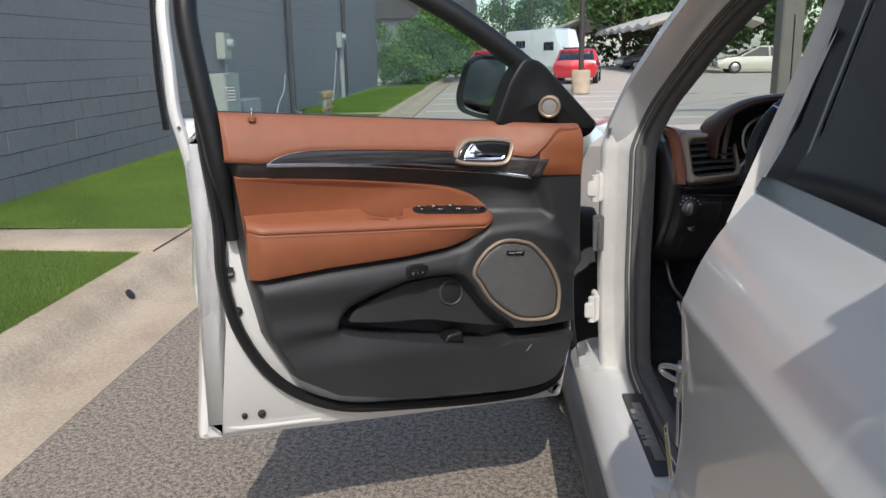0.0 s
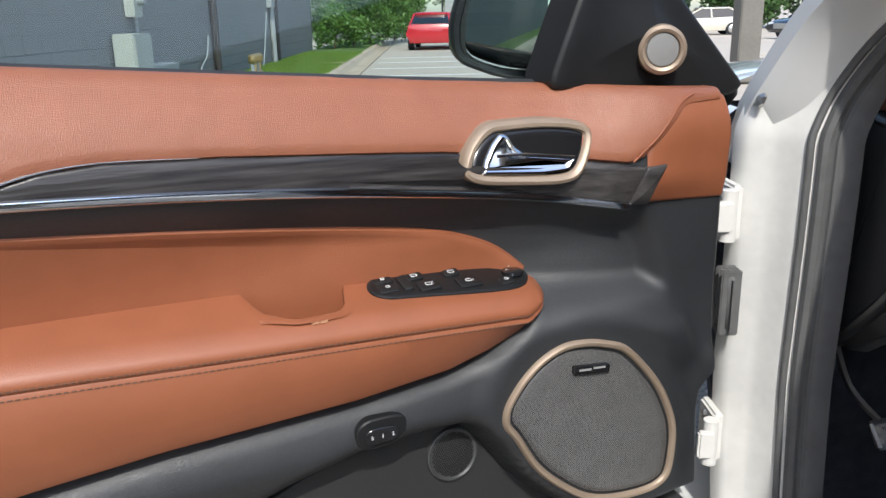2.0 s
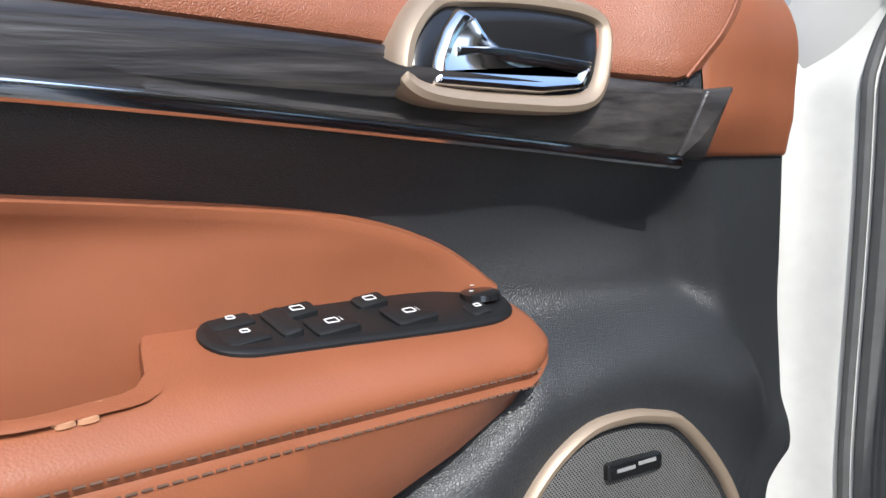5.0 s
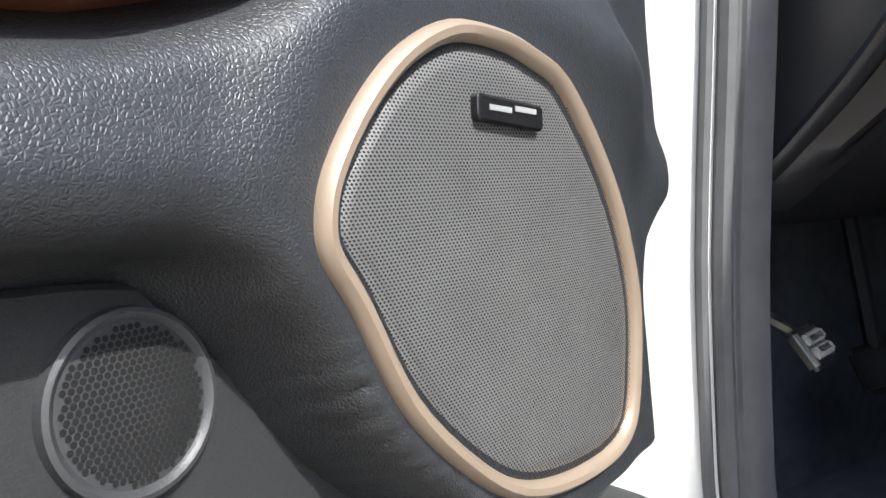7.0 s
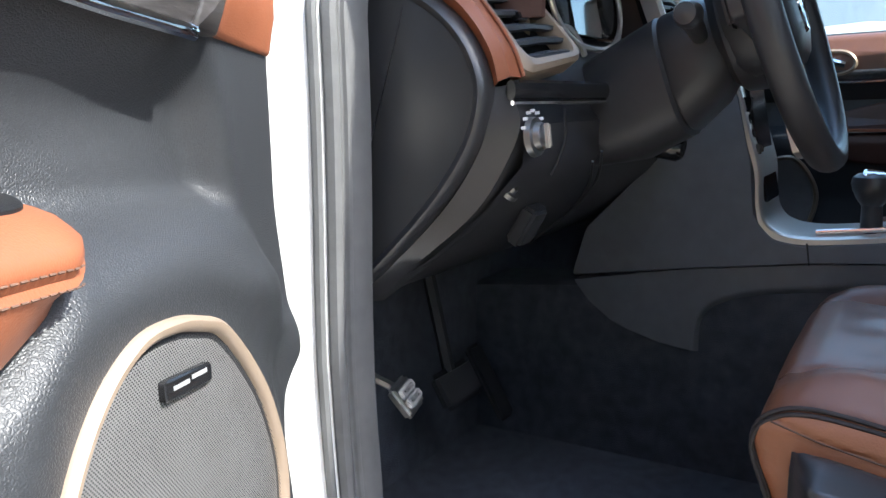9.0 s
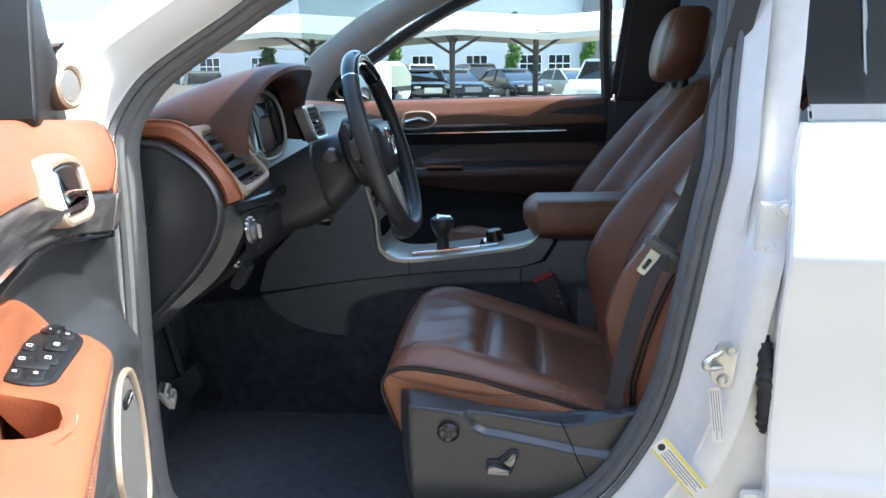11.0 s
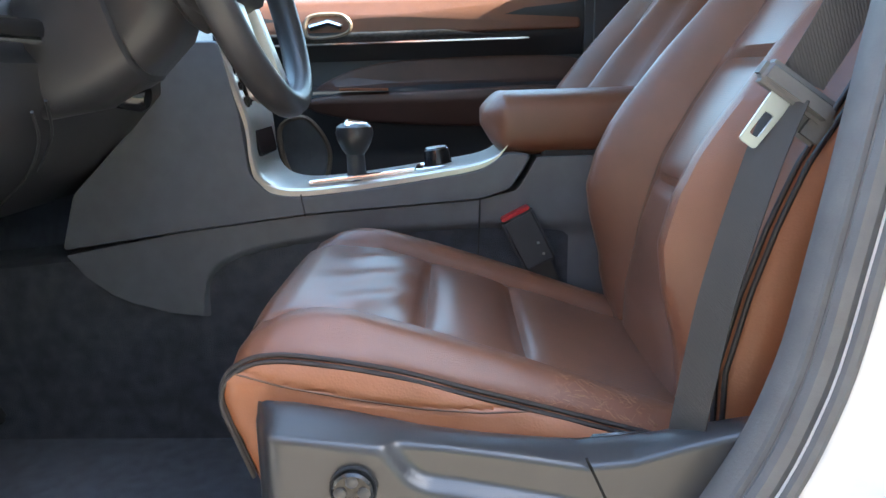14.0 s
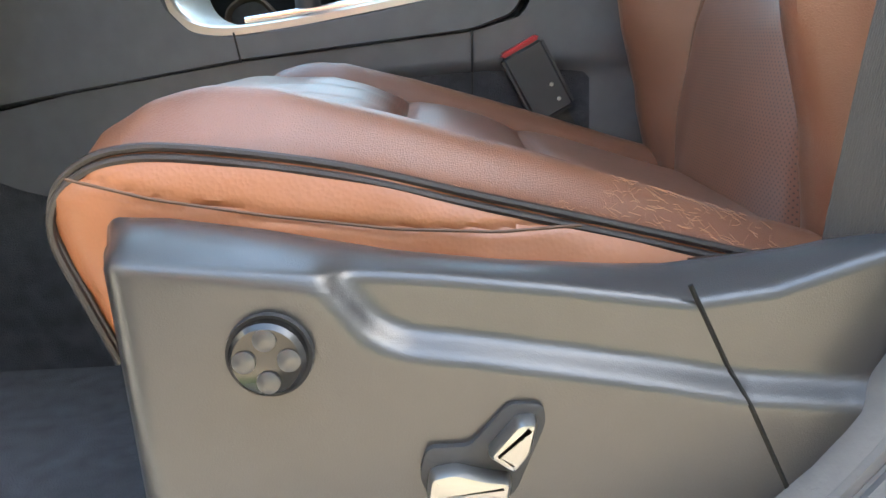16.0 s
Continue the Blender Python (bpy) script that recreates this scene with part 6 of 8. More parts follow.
# ---- front seats ----
def seat(name, x0, side, label):
    """A front seat centred on x0; side -1: its outer flank faces -x."""
    s = thing(name, pose(x0, 0, 0), label, "car seat", "front seats")
    out = side

    def base(y):
        return lerp(y, [-0.95, -0.87, -0.80, -0.72, -0.666, -0.59, -0.525, -0.46, -0.435, -0.422, -0.414], [0.615, 0.632, 0.654, 0.682, 0.700, 0.724, 0.742, 0.748, 0.742, 0.728, 0.700])

    def pipe_z(y):
        return lerp(y, [-0.95, -0.86, -0.78, -0.707, -0.635, -0.565, -0.49, -0.452, -0.432, -0.420, -0.414], [0.625, 0.645, 0.664, 0.684, 0.703, 0.722, 0.734, 0.735, 0.726, 0.714, 0.700])

    def cz(x, y):
        b = abs(x)
        z = base(y)
        z += 0.018 * smooth01(0.150, 0.185, b) * smooth01(-0.425, -0.50, y)
        z -= 0.007 * bell(b, 0.158, 0.006) * smooth01(-0.43, -0.46, y)
        k = smooth01(0.198, 0.236, b)
        z = z * (1 - k) + pipe_z(y) * k
        if b < 0.158:
            f = 1 - (x / 0.158) ** 4
            z -= 0.010 * f * (bell(y, -0.588, 0.006) + bell(y, -0.69, 0.006))
            z += 0.009 * f * (1 - bell(y, -0.588, 0.02)) * (1 - bell(y, -0.69, 0.02))
            if y > -0.585:
                z += 0.0022 * math.sin(70 * (x + 0.5 * y) + 3 * math.sin(22 * y)) * f * bell(y, -0.53, 0.045)
        return z
    bm = bmesh.new()
    xs = np.linspace(-0.236, 0.236, 95)
    ys = list(np.linspace(-0.93, -0.44, 110)) + [-0.434, -0.428, -0.423, -0.419, -0.416]
    rings(bm, [[Vector((x, y, cz(x, y))) for x in xs] for y in ys], closed=False)
    for fc in bm.faces:
        c = fc.calc_center_median()
        fc.material_index = int(abs(c.x) < 0.152 and c.y < -0.455)
    part("cushion", bm, [SEAT, SEAT_PERF_XY], s, "brown perforated leather seat cushion")
    pip = spline([(-0.440, 0.628), (-0.428, 0.66), (-0.416, 0.695), (-0.420, 0.716), (-0.434, 0.729), (-0.455, 0.7355), (-0.49, 0.7345), (-0.565, 0.722), (-0.635, 0.703), (-0.707, 0.684), (-0.78, 0.664), (-0.84, 0.649)], 6)
    for d in (0.0, 0.0052):
        part("piping", tube([(out * (0.238 + d * 0.4), p.x, p.y - d) for p in pip], 0.0024, 8), PIPING, s, "dark double piping")
    bm = bmesh.new()
    def flank_seam(y):
        return lerp(y, [-0.70, -0.683, -0.643, -0.591, -0.528, -0.472, -0.432, -0.424], [0.688, 0.6885, 0.687, 0.691, 0.701, 0.712, 0.724, 0.728])

    tip = max(p.x for p in pip) - 0.0003

    def flank_x(y, z, d):
        groove = 0.0026 * bell(z, flank_seam(y), 0.0020) * smooth01(-0.70, -0.68, y) * smooth01(-0.424, -0.436, y)
        return 0.2365 + 0.0165 * (1 - math.exp(-max(d, 0) / 0.016)) - groove + 0.0016 * noise.noise(Vector((y * 24, z * 45, x0)))
    loops = []
    for y in [tip - 0.0008 * k for k in range(30)] + list(np.linspace(tip - 0.026, -0.84, 90)):
        zt = lerp(-y, [-p.x for p in pip[12:]], [p.y for p in pip[12:]])
        zb = lerp(y, [p.x for p in pip[:13]], [p.y for p in pip[:13]]) if y > -0.440 else lerp(y, [-0.46, -0.44], [0.600, 0.628])
        loops.append([])
        for k in range(41):
            z = zb + (zt - zb) * k / 40
            yf = lerp(z, [p.y for p in pip[:13]], [p.x for p in pip[:13]])
            loops[-1].append(Vector((out * flank_x(y, z, min(zt - z, yf - y)), y, z)))
    rings(bm, loops, closed=False)
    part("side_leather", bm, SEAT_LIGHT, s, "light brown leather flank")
    part("flank_seam", tube([(out * 0.2508, y, flank_seam(y)) for y in np.linspace(-0.432, -0.684, 40)], 0.0009, 5), THREAD, s, "dark flank seam")
    bm = bmesh.new()
    rings(bm, [[Vector((x, -0.416 - 0.022 * (f ** 1.5) - 0.006 * (abs(x) / 0.236) ** 6, 0.700 - 0.075 * f)) for x in np.linspace(-0.240, 0.240, 25)] for f in (0, 0.2, 0.45, 0.7, 1.0)], closed=False)
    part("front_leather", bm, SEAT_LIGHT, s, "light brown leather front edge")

    def yi(z):
        return lerp(z, [0.58, 0.70, 0.78, 0.865, 0.93, 0.989, 1.10, 1.22], [-0.842, -0.846, -0.862, -0.890, -0.925, -0.962, -1.035, -1.115])

    def back(x, z):
        b = abs(x)
        y = yi(z)
        up = smooth01(1.20, 1.02, z)
        y += lerp(z, [0.60, 0.72, 0.82, 0.90, 1.0, 1.1, 1.22], [0.0, 0.030, 0.076, 0.082, 0.070, 0.05, 0.02]) * smooth01(0.128, 0.188, b)
        y -= 0.008 * bell(b, 0.142, 0.007) * up
        edge = lerp(z, [0.60, 0.717, 0.787, 0.845, 0.896, 0.98, 1.1, 1.22], [-0.845, -0.842, -0.858, -0.876, -0.896, -0.946, -1.03, -1.12])
        k = smooth01(0.200, 0.238, b)
        y = y * (1 - k) + edge * k
        if b < 0.140:
            f = 1 - (x / 0.14) ** 4
            y -= 0.013 * f * (bell(z, 0.838, 0.007) + bell(z, 0.985, 0.007))
            y += 0.012 * f
        return y
    bm = bmesh.new()
    loops = []
    for z in list(np.linspace(0.60, 1.20, 90)) + [1.21, 1.218, 1.222]:
        wid = lerp(z, [0.60, 0.70, 0.95, 1.08, 1.16, 1.20, 1.215, 1.222], [0.228, 0.238, 0.240, 0.222, 0.195, 0.165, 0.14, 0.11])
        top = 0.03 * smooth01(1.18, 1.222, z)
        loops.append([Vector((x, back(x * 0.238 / wid, z) - top, z)) for x in np.linspace(-wid, wid, 71)])
    rings(bm, loops, closed=False)
    for fc in bm.faces:
        c = fc.calc_center_median()
        fc.material_index = int(abs(c.x) < 0.136 and c.z < 1.15)
    part("backrest", bm, [SEAT, SEAT_PERF_XZ], s, "brown perforated leather backrest")
    edge_pts = [Vector((lerp(z, [0.60, 0.70, 0.95, 1.08, 1.16, 1.20, 1.222], [0.228, 0.238, 0.240, 0.222, 0.195, 0.165, 0.11]), back(0.2379, z), z)) for z in np.linspace(0.665, 1.20, 40)]
    for d in (0.0, 0.006):
        part("piping", tube([Vector((out * (p.x + 0.0020 + 0.85 * d), p.y + 0.0005 - d, p.z)) for p in edge_pts], 0.0026, 8), PIPING, s, "dark double piping")
    for sd in (1, -1):
        bm = bmesh.new()
        rings(bm, [[Vector((sd * (p.x + a), p.y - d * lerp(p.z, [0.66, 0.72, 1.2], [0.55, 1, 0.85]), p.z)) for p in edge_pts] for a, d in ((0.0, 0.0), (0.010, 0.012), (0.017, 0.040), (0.016, 0.075), (0.004, 0.105), (-0.05, 0.125), (-0.12, 0.13))], closed=False)
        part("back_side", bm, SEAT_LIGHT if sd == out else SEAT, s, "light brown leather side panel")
    part("back_shell", pad(rounded([(-0.21, 0.56), (0.21, 0.56), (0.22, 0.9), (0.18, 1.18), (-0.18, 1.18), (-0.22, 0.9)], 0.05), [(0, 0.10), (0, 0.125), (0.02, 0.14)], lambda a, b, h: Vector((a, yi(b) - h, b))), SMOOTH, s, "black seat back shell")
    # headrest
    bm = bmesh.new()
    loops = []
    for k in range(21):
        a = math.pi * (0.03 + 0.94 * k / 20)
        z = 1.300 - 0.098 * math.cos(a) / math.cos(math.pi * 0.03)
        r = math.sin(a) ** 0.42
        yc = -1.068 - 0.22 * (z - 1.25)
        wx = 0.132 * r * lerp(z, [1.2, 1.3, 1.4], [0.86, 1.0, 0.93])
        loops.append([Vector((wx * math.copysign(abs(math.cos(w)) ** 0.6, math.cos(w)), yc + 0.066 * r * math.copysign(abs(math.sin(w)) ** 0.75, math.sin(w)) * (1 - 0.010 * bell(abs(math.cos(w)), 0.62, 0.06) * 12), z)) for w in (2 * math.pi * j / 48 for j in range(48))])
    rings(bm, loops)
    part("headrest", bm, SEAT, s, "brown leather headrest")
    for x in (-0.055, 0.055):
        part("headrest_post", tube([(x, -1.085, 1.16), (x, -1.075, 1.25)], 0.006, 8), CHROME, s, "chrome headrest post")
        part("post_collar", moved(lathe([(0.006, 0.01), (0.013, 0.008), (0.015, 0.0), (0.015, -0.02)], None, 12), pose(x, -1.082, 1.205)), SMOOTH, s, "black headrest collar")

    # seams between insert and bolsters
    for sd in (-1, 1):
        part("seam", tube([Vector((sd * 0.158, y, cz(0.158, y) + 0.0006)) for y in np.linspace(-0.90, -0.425, 60)], 0.0010, 5), THREAD, s, "dark seam")
        part("seam", tube([Vector((sd * 0.142, back(0.142, z) + 0.0006, z)) for z in np.linspace(0.66, 1.16, 50)], 0.0010, 5), THREAD, s, "dark seam")
    # outer side shield with its ridge
    def step_high(y):
        return lerp(y, [-1.0, -0.86, -0.80, -0.761, -0.724, -0.662, -0.613, -0.564, -0.515, -0.474, -0.45], [0.705, 0.695, 0.680, 0.668, 0.664, 0.674, 0.681, 0.686, 0.692, 0.697, 0.690])

    def step_low(y):
        return lerp(y, [-1.0, -0.79, -0.747, -0.712, -0.661, -0.624, -0.598, -0.588, -0.580, -0.572, -0.562, -0.45], [0.610, 0.620, 0.625, 0.633, 0.643, 0.650, 0.654, 0.658, 0.664, 0.675, 0.687, 0.705])

    def shield_h(y, z):
        b = min(step_low(y), step_high(y) + 0.008)
        e = 0.0065 * math.sqrt(1 + ((step_low(y + 0.003) - step_low(y - 0.003)) / 0.006) ** 2)
        h = 0.3045 + 0.0125 * smooth01(b + e, b - e, z)
        h -= 0.05 * max(0.0, b - 0.01 - z)
        h -= 0.05 * smooth01(-0.485, -0.450, y) ** 2
        h -= 0.02 * smooth01(0.56, 0.46, z)
        return h
    bm = bmesh.new()
    loops = []
    for y in list(np.linspace(-0.452, -0.475, 10)) + list(np.linspace(-0.48, -0.712, 60)) + list(np.linspace(-0.715, -0.80, 40)) + list(np.linspace(-0.81, -1.12, 25)):
        a = step_high(y) - 0.003
        top = lerp(y, [-1.12, -0.86, -0.78, -0.72, -0.696, -0.641, -0.591, -0.531, -0.485, -0.461, -0.451], [0.705, 0.690, 0.676, 0.671, 0.672, 0.677, 0.684, 0.697, 0.705, 0.7065, 0.700])
        bot = lerp(y, [-1.12, -0.95, -0.6, -0.49, -0.452], [0.46, 0.46, 0.46, 0.46, 0.60])
        zs2 = [bot + (a - bot) * t for t in list(np.linspace(0, 0.5, 12)) + list(np.linspace(0.515, 1, 60))]
        ho = shield_h(y, a)
        hi = min(0.268, ho - 0.012)
        shoulder = [(ho - 0.0012, a + 0.0022), (ho - 0.0032, a + 0.0040), (ho - 0.0062, a + 0.0052)]
        shoulder += [(ho - 0.0062 + (hi - ho + 0.0062) * f, a + 0.0052 + (top + 0.001 - a - 0.0052) * f + 0.002 * math.sin(math.pi * f)) for f in (0.15, 0.3, 0.5, 0.7, 0.85, 1.0)]
        loops.append([Vector((out * shield_h(y, z), y, z)) for z in zs2] + [Vector((out * h, y, z)) for h, z in shoulder] + [Vector((out * (hi - 0.006), y, top - 0.003)), Vector((out * 0.235, y, top - 0.016))])
    rings(bm, loops, closed=False)
    shield_ob = part("side_shield", bm, SATIN, s, "charcoal plastic seat side shield")
    part("shield_gap", tube([(out * (shield_h(y, z) - 0.0006), y, z) for y, z in ((-0.718 - 0.46 * (0.681 - zz), zz) for zz in np.linspace(0.672, 0.50, 40))], 0.0013, 6), HOLE, shield_ob, "narrow dark gap in the shield")
    part("belt_slot", moved(box((-0.012, -0.024, -0.004), (0.010, 0.024, 0.002), 0.0015), pose(out * 0.268, -0.757, 0.671, -4, 0, 0)), GLOSS, shield_ob, "black trim cap")
    kn = part("lumbar_knob", moved(lathe([(0.0, 0.007), (0.008, 0.007), (0.0145, 0.0085), (0.0165, 0.0065), (0.0172, -0.004)], None, 32), pose(out * 0.3185, -0.5385, 0.655, 0, 90 * out, 0)), GLOSS, shield_ob, "round lumbar control")
    for k in range(4):
        a = math.pi / 2 * k
        part("knob_lobe", moved(lathe([(0.0, 0.0095), (0.0030, 0.0095), (0.0050, 0.0085), (0.0055, 0.005)], None, 16), pose(out * 0.3185, -0.5385, 0.655, 0, 90 * out, 0) @ Matrix.Translation((0.0095 * math.cos(a), 0.0095 * math.sin(a), 0))), SATIN, kn, "recessed lobe")
    part("knob_ring", moved(lathe([(0.0172, 0.002), (0.0185, 0.003), (0.0190, 0.0), (0.0172, -0.004)], None, 32), pose(out * 0.318, -0.5385, 0.655, 0, 90 * out, 0)), RUBBER, kn)
    to = (lambda a, b, h: Vector((out * h, a, b)))
    lv = part("seat_lever_recess", pad(rounded([(-0.599, 0.594), (-0.603, 0.607), (-0.622, 0.607), (-0.640, 0.627), (-0.655, 0.626), (-0.656, 0.617), (-0.642, 0.584), (-0.636, 0.579), (-0.603, 0.582)], 0.004), [(0, 0.30), (0, 0.3190), (0.0008, 0.3195)], to), RUBBER, shield_ob, "black lever recess")
    part("seat_slide_lever", pad(rounded([(-0.602, 0.588), (-0.604, 0.598), (-0.615, 0.600), (-0.628, 0.596), (-0.640, 0.594), (-0.638, 0.583), (-0.604, 0.584)], 0.003), [(0, 0.315), (0, 0.3255), (0.0015, 0.3285), (0.004, 0.329)], to), LEVER, lv, "satin metal slide switch")
    part("recline_lever", pad(rounded([(-0.629, 0.606), (-0.643, 0.622), (-0.652, 0.622), (-0.648, 0.606), (-0.641, 0.597)], 0.003), [(0, 0.315), (0, 0.3255), (0.0015, 0.3285), (0.004, 0.329)], to), LEVER, lv, "satin metal recline switch")
    part("seat_base", box((-0.21, -0.95, 0.40), (0.21, -0.47, 0.60), 0.02), RUBBER, s, "black seat base")
    return s


driver = seat("bucket_seat", -0.370, -1, "worn brown leather driver seat with dark piping")
# creased, worn patches on the driver's bolster
wr = random.Random(11)
bm = bmesh.new()
for k in range(420):
    y = wr.choice((wr.uniform(-0.80, -0.50), wr.uniform(-0.78, -0.58)))
    b = wr.uniform(0.196, 0.232)
    pz = lerp(y, [-0.86, -0.78, -0.707, -0.635, -0.565, -0.49], [0.645, 0.664, 0.684, 0.703, 0.722, 0.734])
    bz = lerp(y, [-0.87, -0.80, -0.72, -0.666, -0.59, -0.525], [0.650, 0.672, 0.700, 0.716, 0.736, 0.749])
    kx = smooth01(0.198, 0.236, b)
    p = Vector((-b, y, bz * (1 - kx) + pz * kx + 0.0004))
    a = wr.uniform(-1.2, 1.2)
    L = wr.uniform(0.003, 0.008)
    pts = []
    for q in (-0.5, 0, 0.5):
        yy = y + L * q * math.cos(a)
        bb = min(0.235, max(0.19, b + L * q * math.sin(a) + wr.uniform(-0.001, 0.001)))
        kx = smooth01(0.198, 0.236, bb)
        zz = lerp(yy, [-0.87, -0.80, -0.72, -0.666, -0.59, -0.525], [0.650, 0.672, 0.700, 0.716, 0.736, 0.749]) * (1 - kx) + lerp(yy, [-0.86, -0.78, -0.707, -0.635, -0.565, -0.49], [0.645, 0.664, 0.684, 0.703, 0.722, 0.734]) * kx
        pts.append(Vector((-bb, yy, zz + 0.0002)))
    rings(bm, [[c + Vector((0.00018 * math.cos(w), 0, 0.00018 * math.sin(w))) for w in (0, 2.1, 4.2)] for c in pts])
part("worn_creases", bm, mat("worn_leather_crease", (0.48, 0.28, 0.17), 0.6, var=0.1), driver, "pale worn creases on the bolster", kind="stuff")
passenger = seat("bucket_seat", 0.370, 1, "brown leather passenger seat with dark piping")


# ---- seat belt and buckle ----
def ribbon(path, width, across, thick=0.0014):
    """A strap along a path, its width along the given directions."""
    bm = bmesh.new()
    loops = []
    P = [Vector(p) for p in path]
    for i, p in enumerate(P):
        t = (P[min(i + 1, len(P) - 1)] - P[max(i - 1, 0)]).normalized()
        a = Vector(across[i] if isinstance(across, list) else across)
        a = (a - t * a.dot(t)).normalized() * width / 2
        n = t.cross(a).normalized() * thick / 2
        loops.append([p + a + n, p + a - n, p - a - n, p - a + n])
    rings(bm, loops)
    return bm


belt = thing("seat_belt", pose(0, 0, 0), "grey driver seat belt hanging at the pillar", "seat belt")
up = spline([(-0.690, -0.985, 1.40), (-0.672, -0.945, 1.20), (-0.655, -0.918, 1.05), (-0.634, -0.884, 0.962)], 8)
part("webbing", ribbon(up, 0.034, (0.35, 1.0, 0.0)), BELT, belt, "dark grey webbing")
dn = spline([(-0.634, -0.876, 0.950), (-0.640, -0.856, 0.90), (-0.645, -0.828, 0.80), (-0.648, -0.812, 0.71), (-0.650, -0.806, 0.672)], 8)
part("webbing", ribbon(dn, 0.031, (0.75, 0.75, 0.10)), BELT, belt, "dark grey webbing")
TONGUE = pose(-0.634, -0.879, 0.954, 35, 0, 0)
# the housing's mid-grey carries the sunlight on it in its colour
part("tongue_housing", moved(join(box((-0.010, -0.034, -0.010), (0.010, 0.033, 0.010), 0.005, 3), box((-0.004, -0.040, -0.026), (0.004, -0.018, 0.004), 0.0035, 2)), TONGUE), SEAL_GREY, belt, "belt tongue housing in a sunlit grey")
bm = bmesh.new()
o = rounded([(-0.0095, 0.0), (0.0095, 0.0), (0.0075, 0.044), (-0.0075, 0.044)], 0.003)
i = rounded([(-0.004, 0.016), (0.004, 0.016), (0.004, 0.036), (-0.004, 0.036)], 0.002)
rings(bm, [[Vector((h, p.x, -p.y)) for p in l] for l, h in ((o, -0.0012), (o, 0.0012), (i, 0.0012), (i, -0.0012), (o, -0.0012))], False, False)
part("tongue", moved(bm, TONGUE @ Matrix.Translation((-0.002, 0.006, -0.008))), STEEL, belt, "bright steel belt tongue")
buckle = thing("belt_buckle", pose(-0.090, -0.727, 0.730, -27, 0, 0), "black belt buckle with a red release button", "belt buckle")
part("case", box((-0.015, -0.027, -0.046), (0.015, 0.025, 0.040), 0.005, 3), SMOOTH, buckle)
part("release_button", box((-0.0125, -0.024, 0.038), (0.0125, 0.022, 0.0435), 0.002), RED, buckle, "red release button")
part("stalk", box((-0.008, -0.016, -0.13), (0.008, 0.014, -0.038), 0.004), BELT, buckle, "black webbing stalk")
for z in (-0.030, -0.012):
    part("rivet", moved(lathe([(0, 0.001), (0.002, 0.0008), (0.0025, 0)], None, 8), pose(-0.0152, -0.012, z, 0, -90, 0)), STEEL, buckle)

# ---- steering wheel ----
wheel = thing("steering_wheel", pose(-0.37, -0.390, 1.100, 72, 0, 0), "black leather steering wheel with dark wood top", "steering wheel")


def arc(r, a0, a1, n, z=0.0):
    return [Vector((r * math.cos(a), r * math.sin(a), z)) for a in np.linspace(a0, a1, n)]


rimr = 0.1685
part("rim", tube(arc(rimr, radians(132), radians(408), 60), 0.0168, 14, flat=0.88), DASH, wheel, "black stitched leather rim")
part("rim_wood", tube(arc(rimr, radians(49), radians(131), 30), 0.0170, 14, flat=0.88), GLOSS, wheel, "gloss dark wood rim top")
for a in (48.5, 131.5):
    part("rim_ring", tube(arc(rimr, radians(a - 0.6), radians(a + 0.6), 3), 0.0176, 14, flat=0.88), CHROME, wheel, "thin chrome ring")
part("rim_inlay", tube([v * ((rimr - 0.0135) / rimr) + Vector((0, 0, 0.010)) for v in arc(rimr, radians(52), radians(128), 30)], 0.0022, 6), CHROME, wheel, "thin chrome inlay")
hubo = rounded([(-0.075, 0.05), (0.075, 0.05), (0.085, 0.0), (0.060, -0.062), (-0.060, -0.062), (-0.085, 0.0)], 0.03, 4)
hub = part("airbag_cover", pad(hubo, [(0.01, -0.045), (0, -0.03), (0, 0.0), (0.004, 0.012), (0.015, 0.020), (0.04, 0.026)], lambda a, b, h: Vector((a, b, h - 0.012))), DASH, wheel, "black airbag cover")
part("emblem", lathe([(0.0, 0.0), (0.022, 0.0), (0.026, 0.002), (0.029, -0.002)], pose(0, 0, 0.014), 28), CHROME, hub, "round plain chrome emblem")
for sx in (-1, 1):
    sp = part("spoke", pad(rounded([(sx * 0.07, 0.030), (sx * 0.160, 0.028), (sx * 0.160, -0.012), (sx * 0.07, -0.030)], 0.01), [(0.002, -0.030), (0, -0.016), (0.002, -0.010), (0.006, -0.008)], lambda a, b, h: Vector((a, b, h))), SMOOTH, wheel, "black spoke with switches")
    part("spoke_trim", tube(spline([(sx * 0.078, 0.034, 0.0), (sx * 0.12, 0.036, -0.004), (sx * 0.155, 0.030, -0.008)], 4), 0.0035, 6), SILVER, sp, "silver spoke trim")
    for k in range(3):
        part("spoke_button", box((sx * 0.10 - 0.008 + 0.018 * sx * (k - 0.5), -0.006, -0.010), (sx * 0.10 + 0.008 + 0.018 * sx * (k - 0.5), 0.016, -0.005), 0.002), GLOSS, sp)
    part("lower_spoke", pad(rounded([(sx * 0.020, -0.055), (sx * 0.046, -0.050), (sx * 0.062, -0.152), (sx * 0.030, -0.162)], 0.006), [(0.002, -0.026), (0, -0.014), (0.002, -0.006), (0.006, -0.005)], lambda a, b, h: Vector((a, b, h))), SILVER, wheel, "silver lower spoke")
part("back_cover", lathe([(0.06, -0.02), (0.075, -0.035), (0.07, -0.06), (0.05, -0.075)], None, 24), DASH, wheel, "black wheel back cover")
for sx in (-1, 1):
    part("shift_paddle", box((sx * 0.085 - 0.022, -0.01, -0.045), (sx * 0.085 + 0.022, 0.06, -0.038), 0.004), DASH, wheel, "black shift paddle")
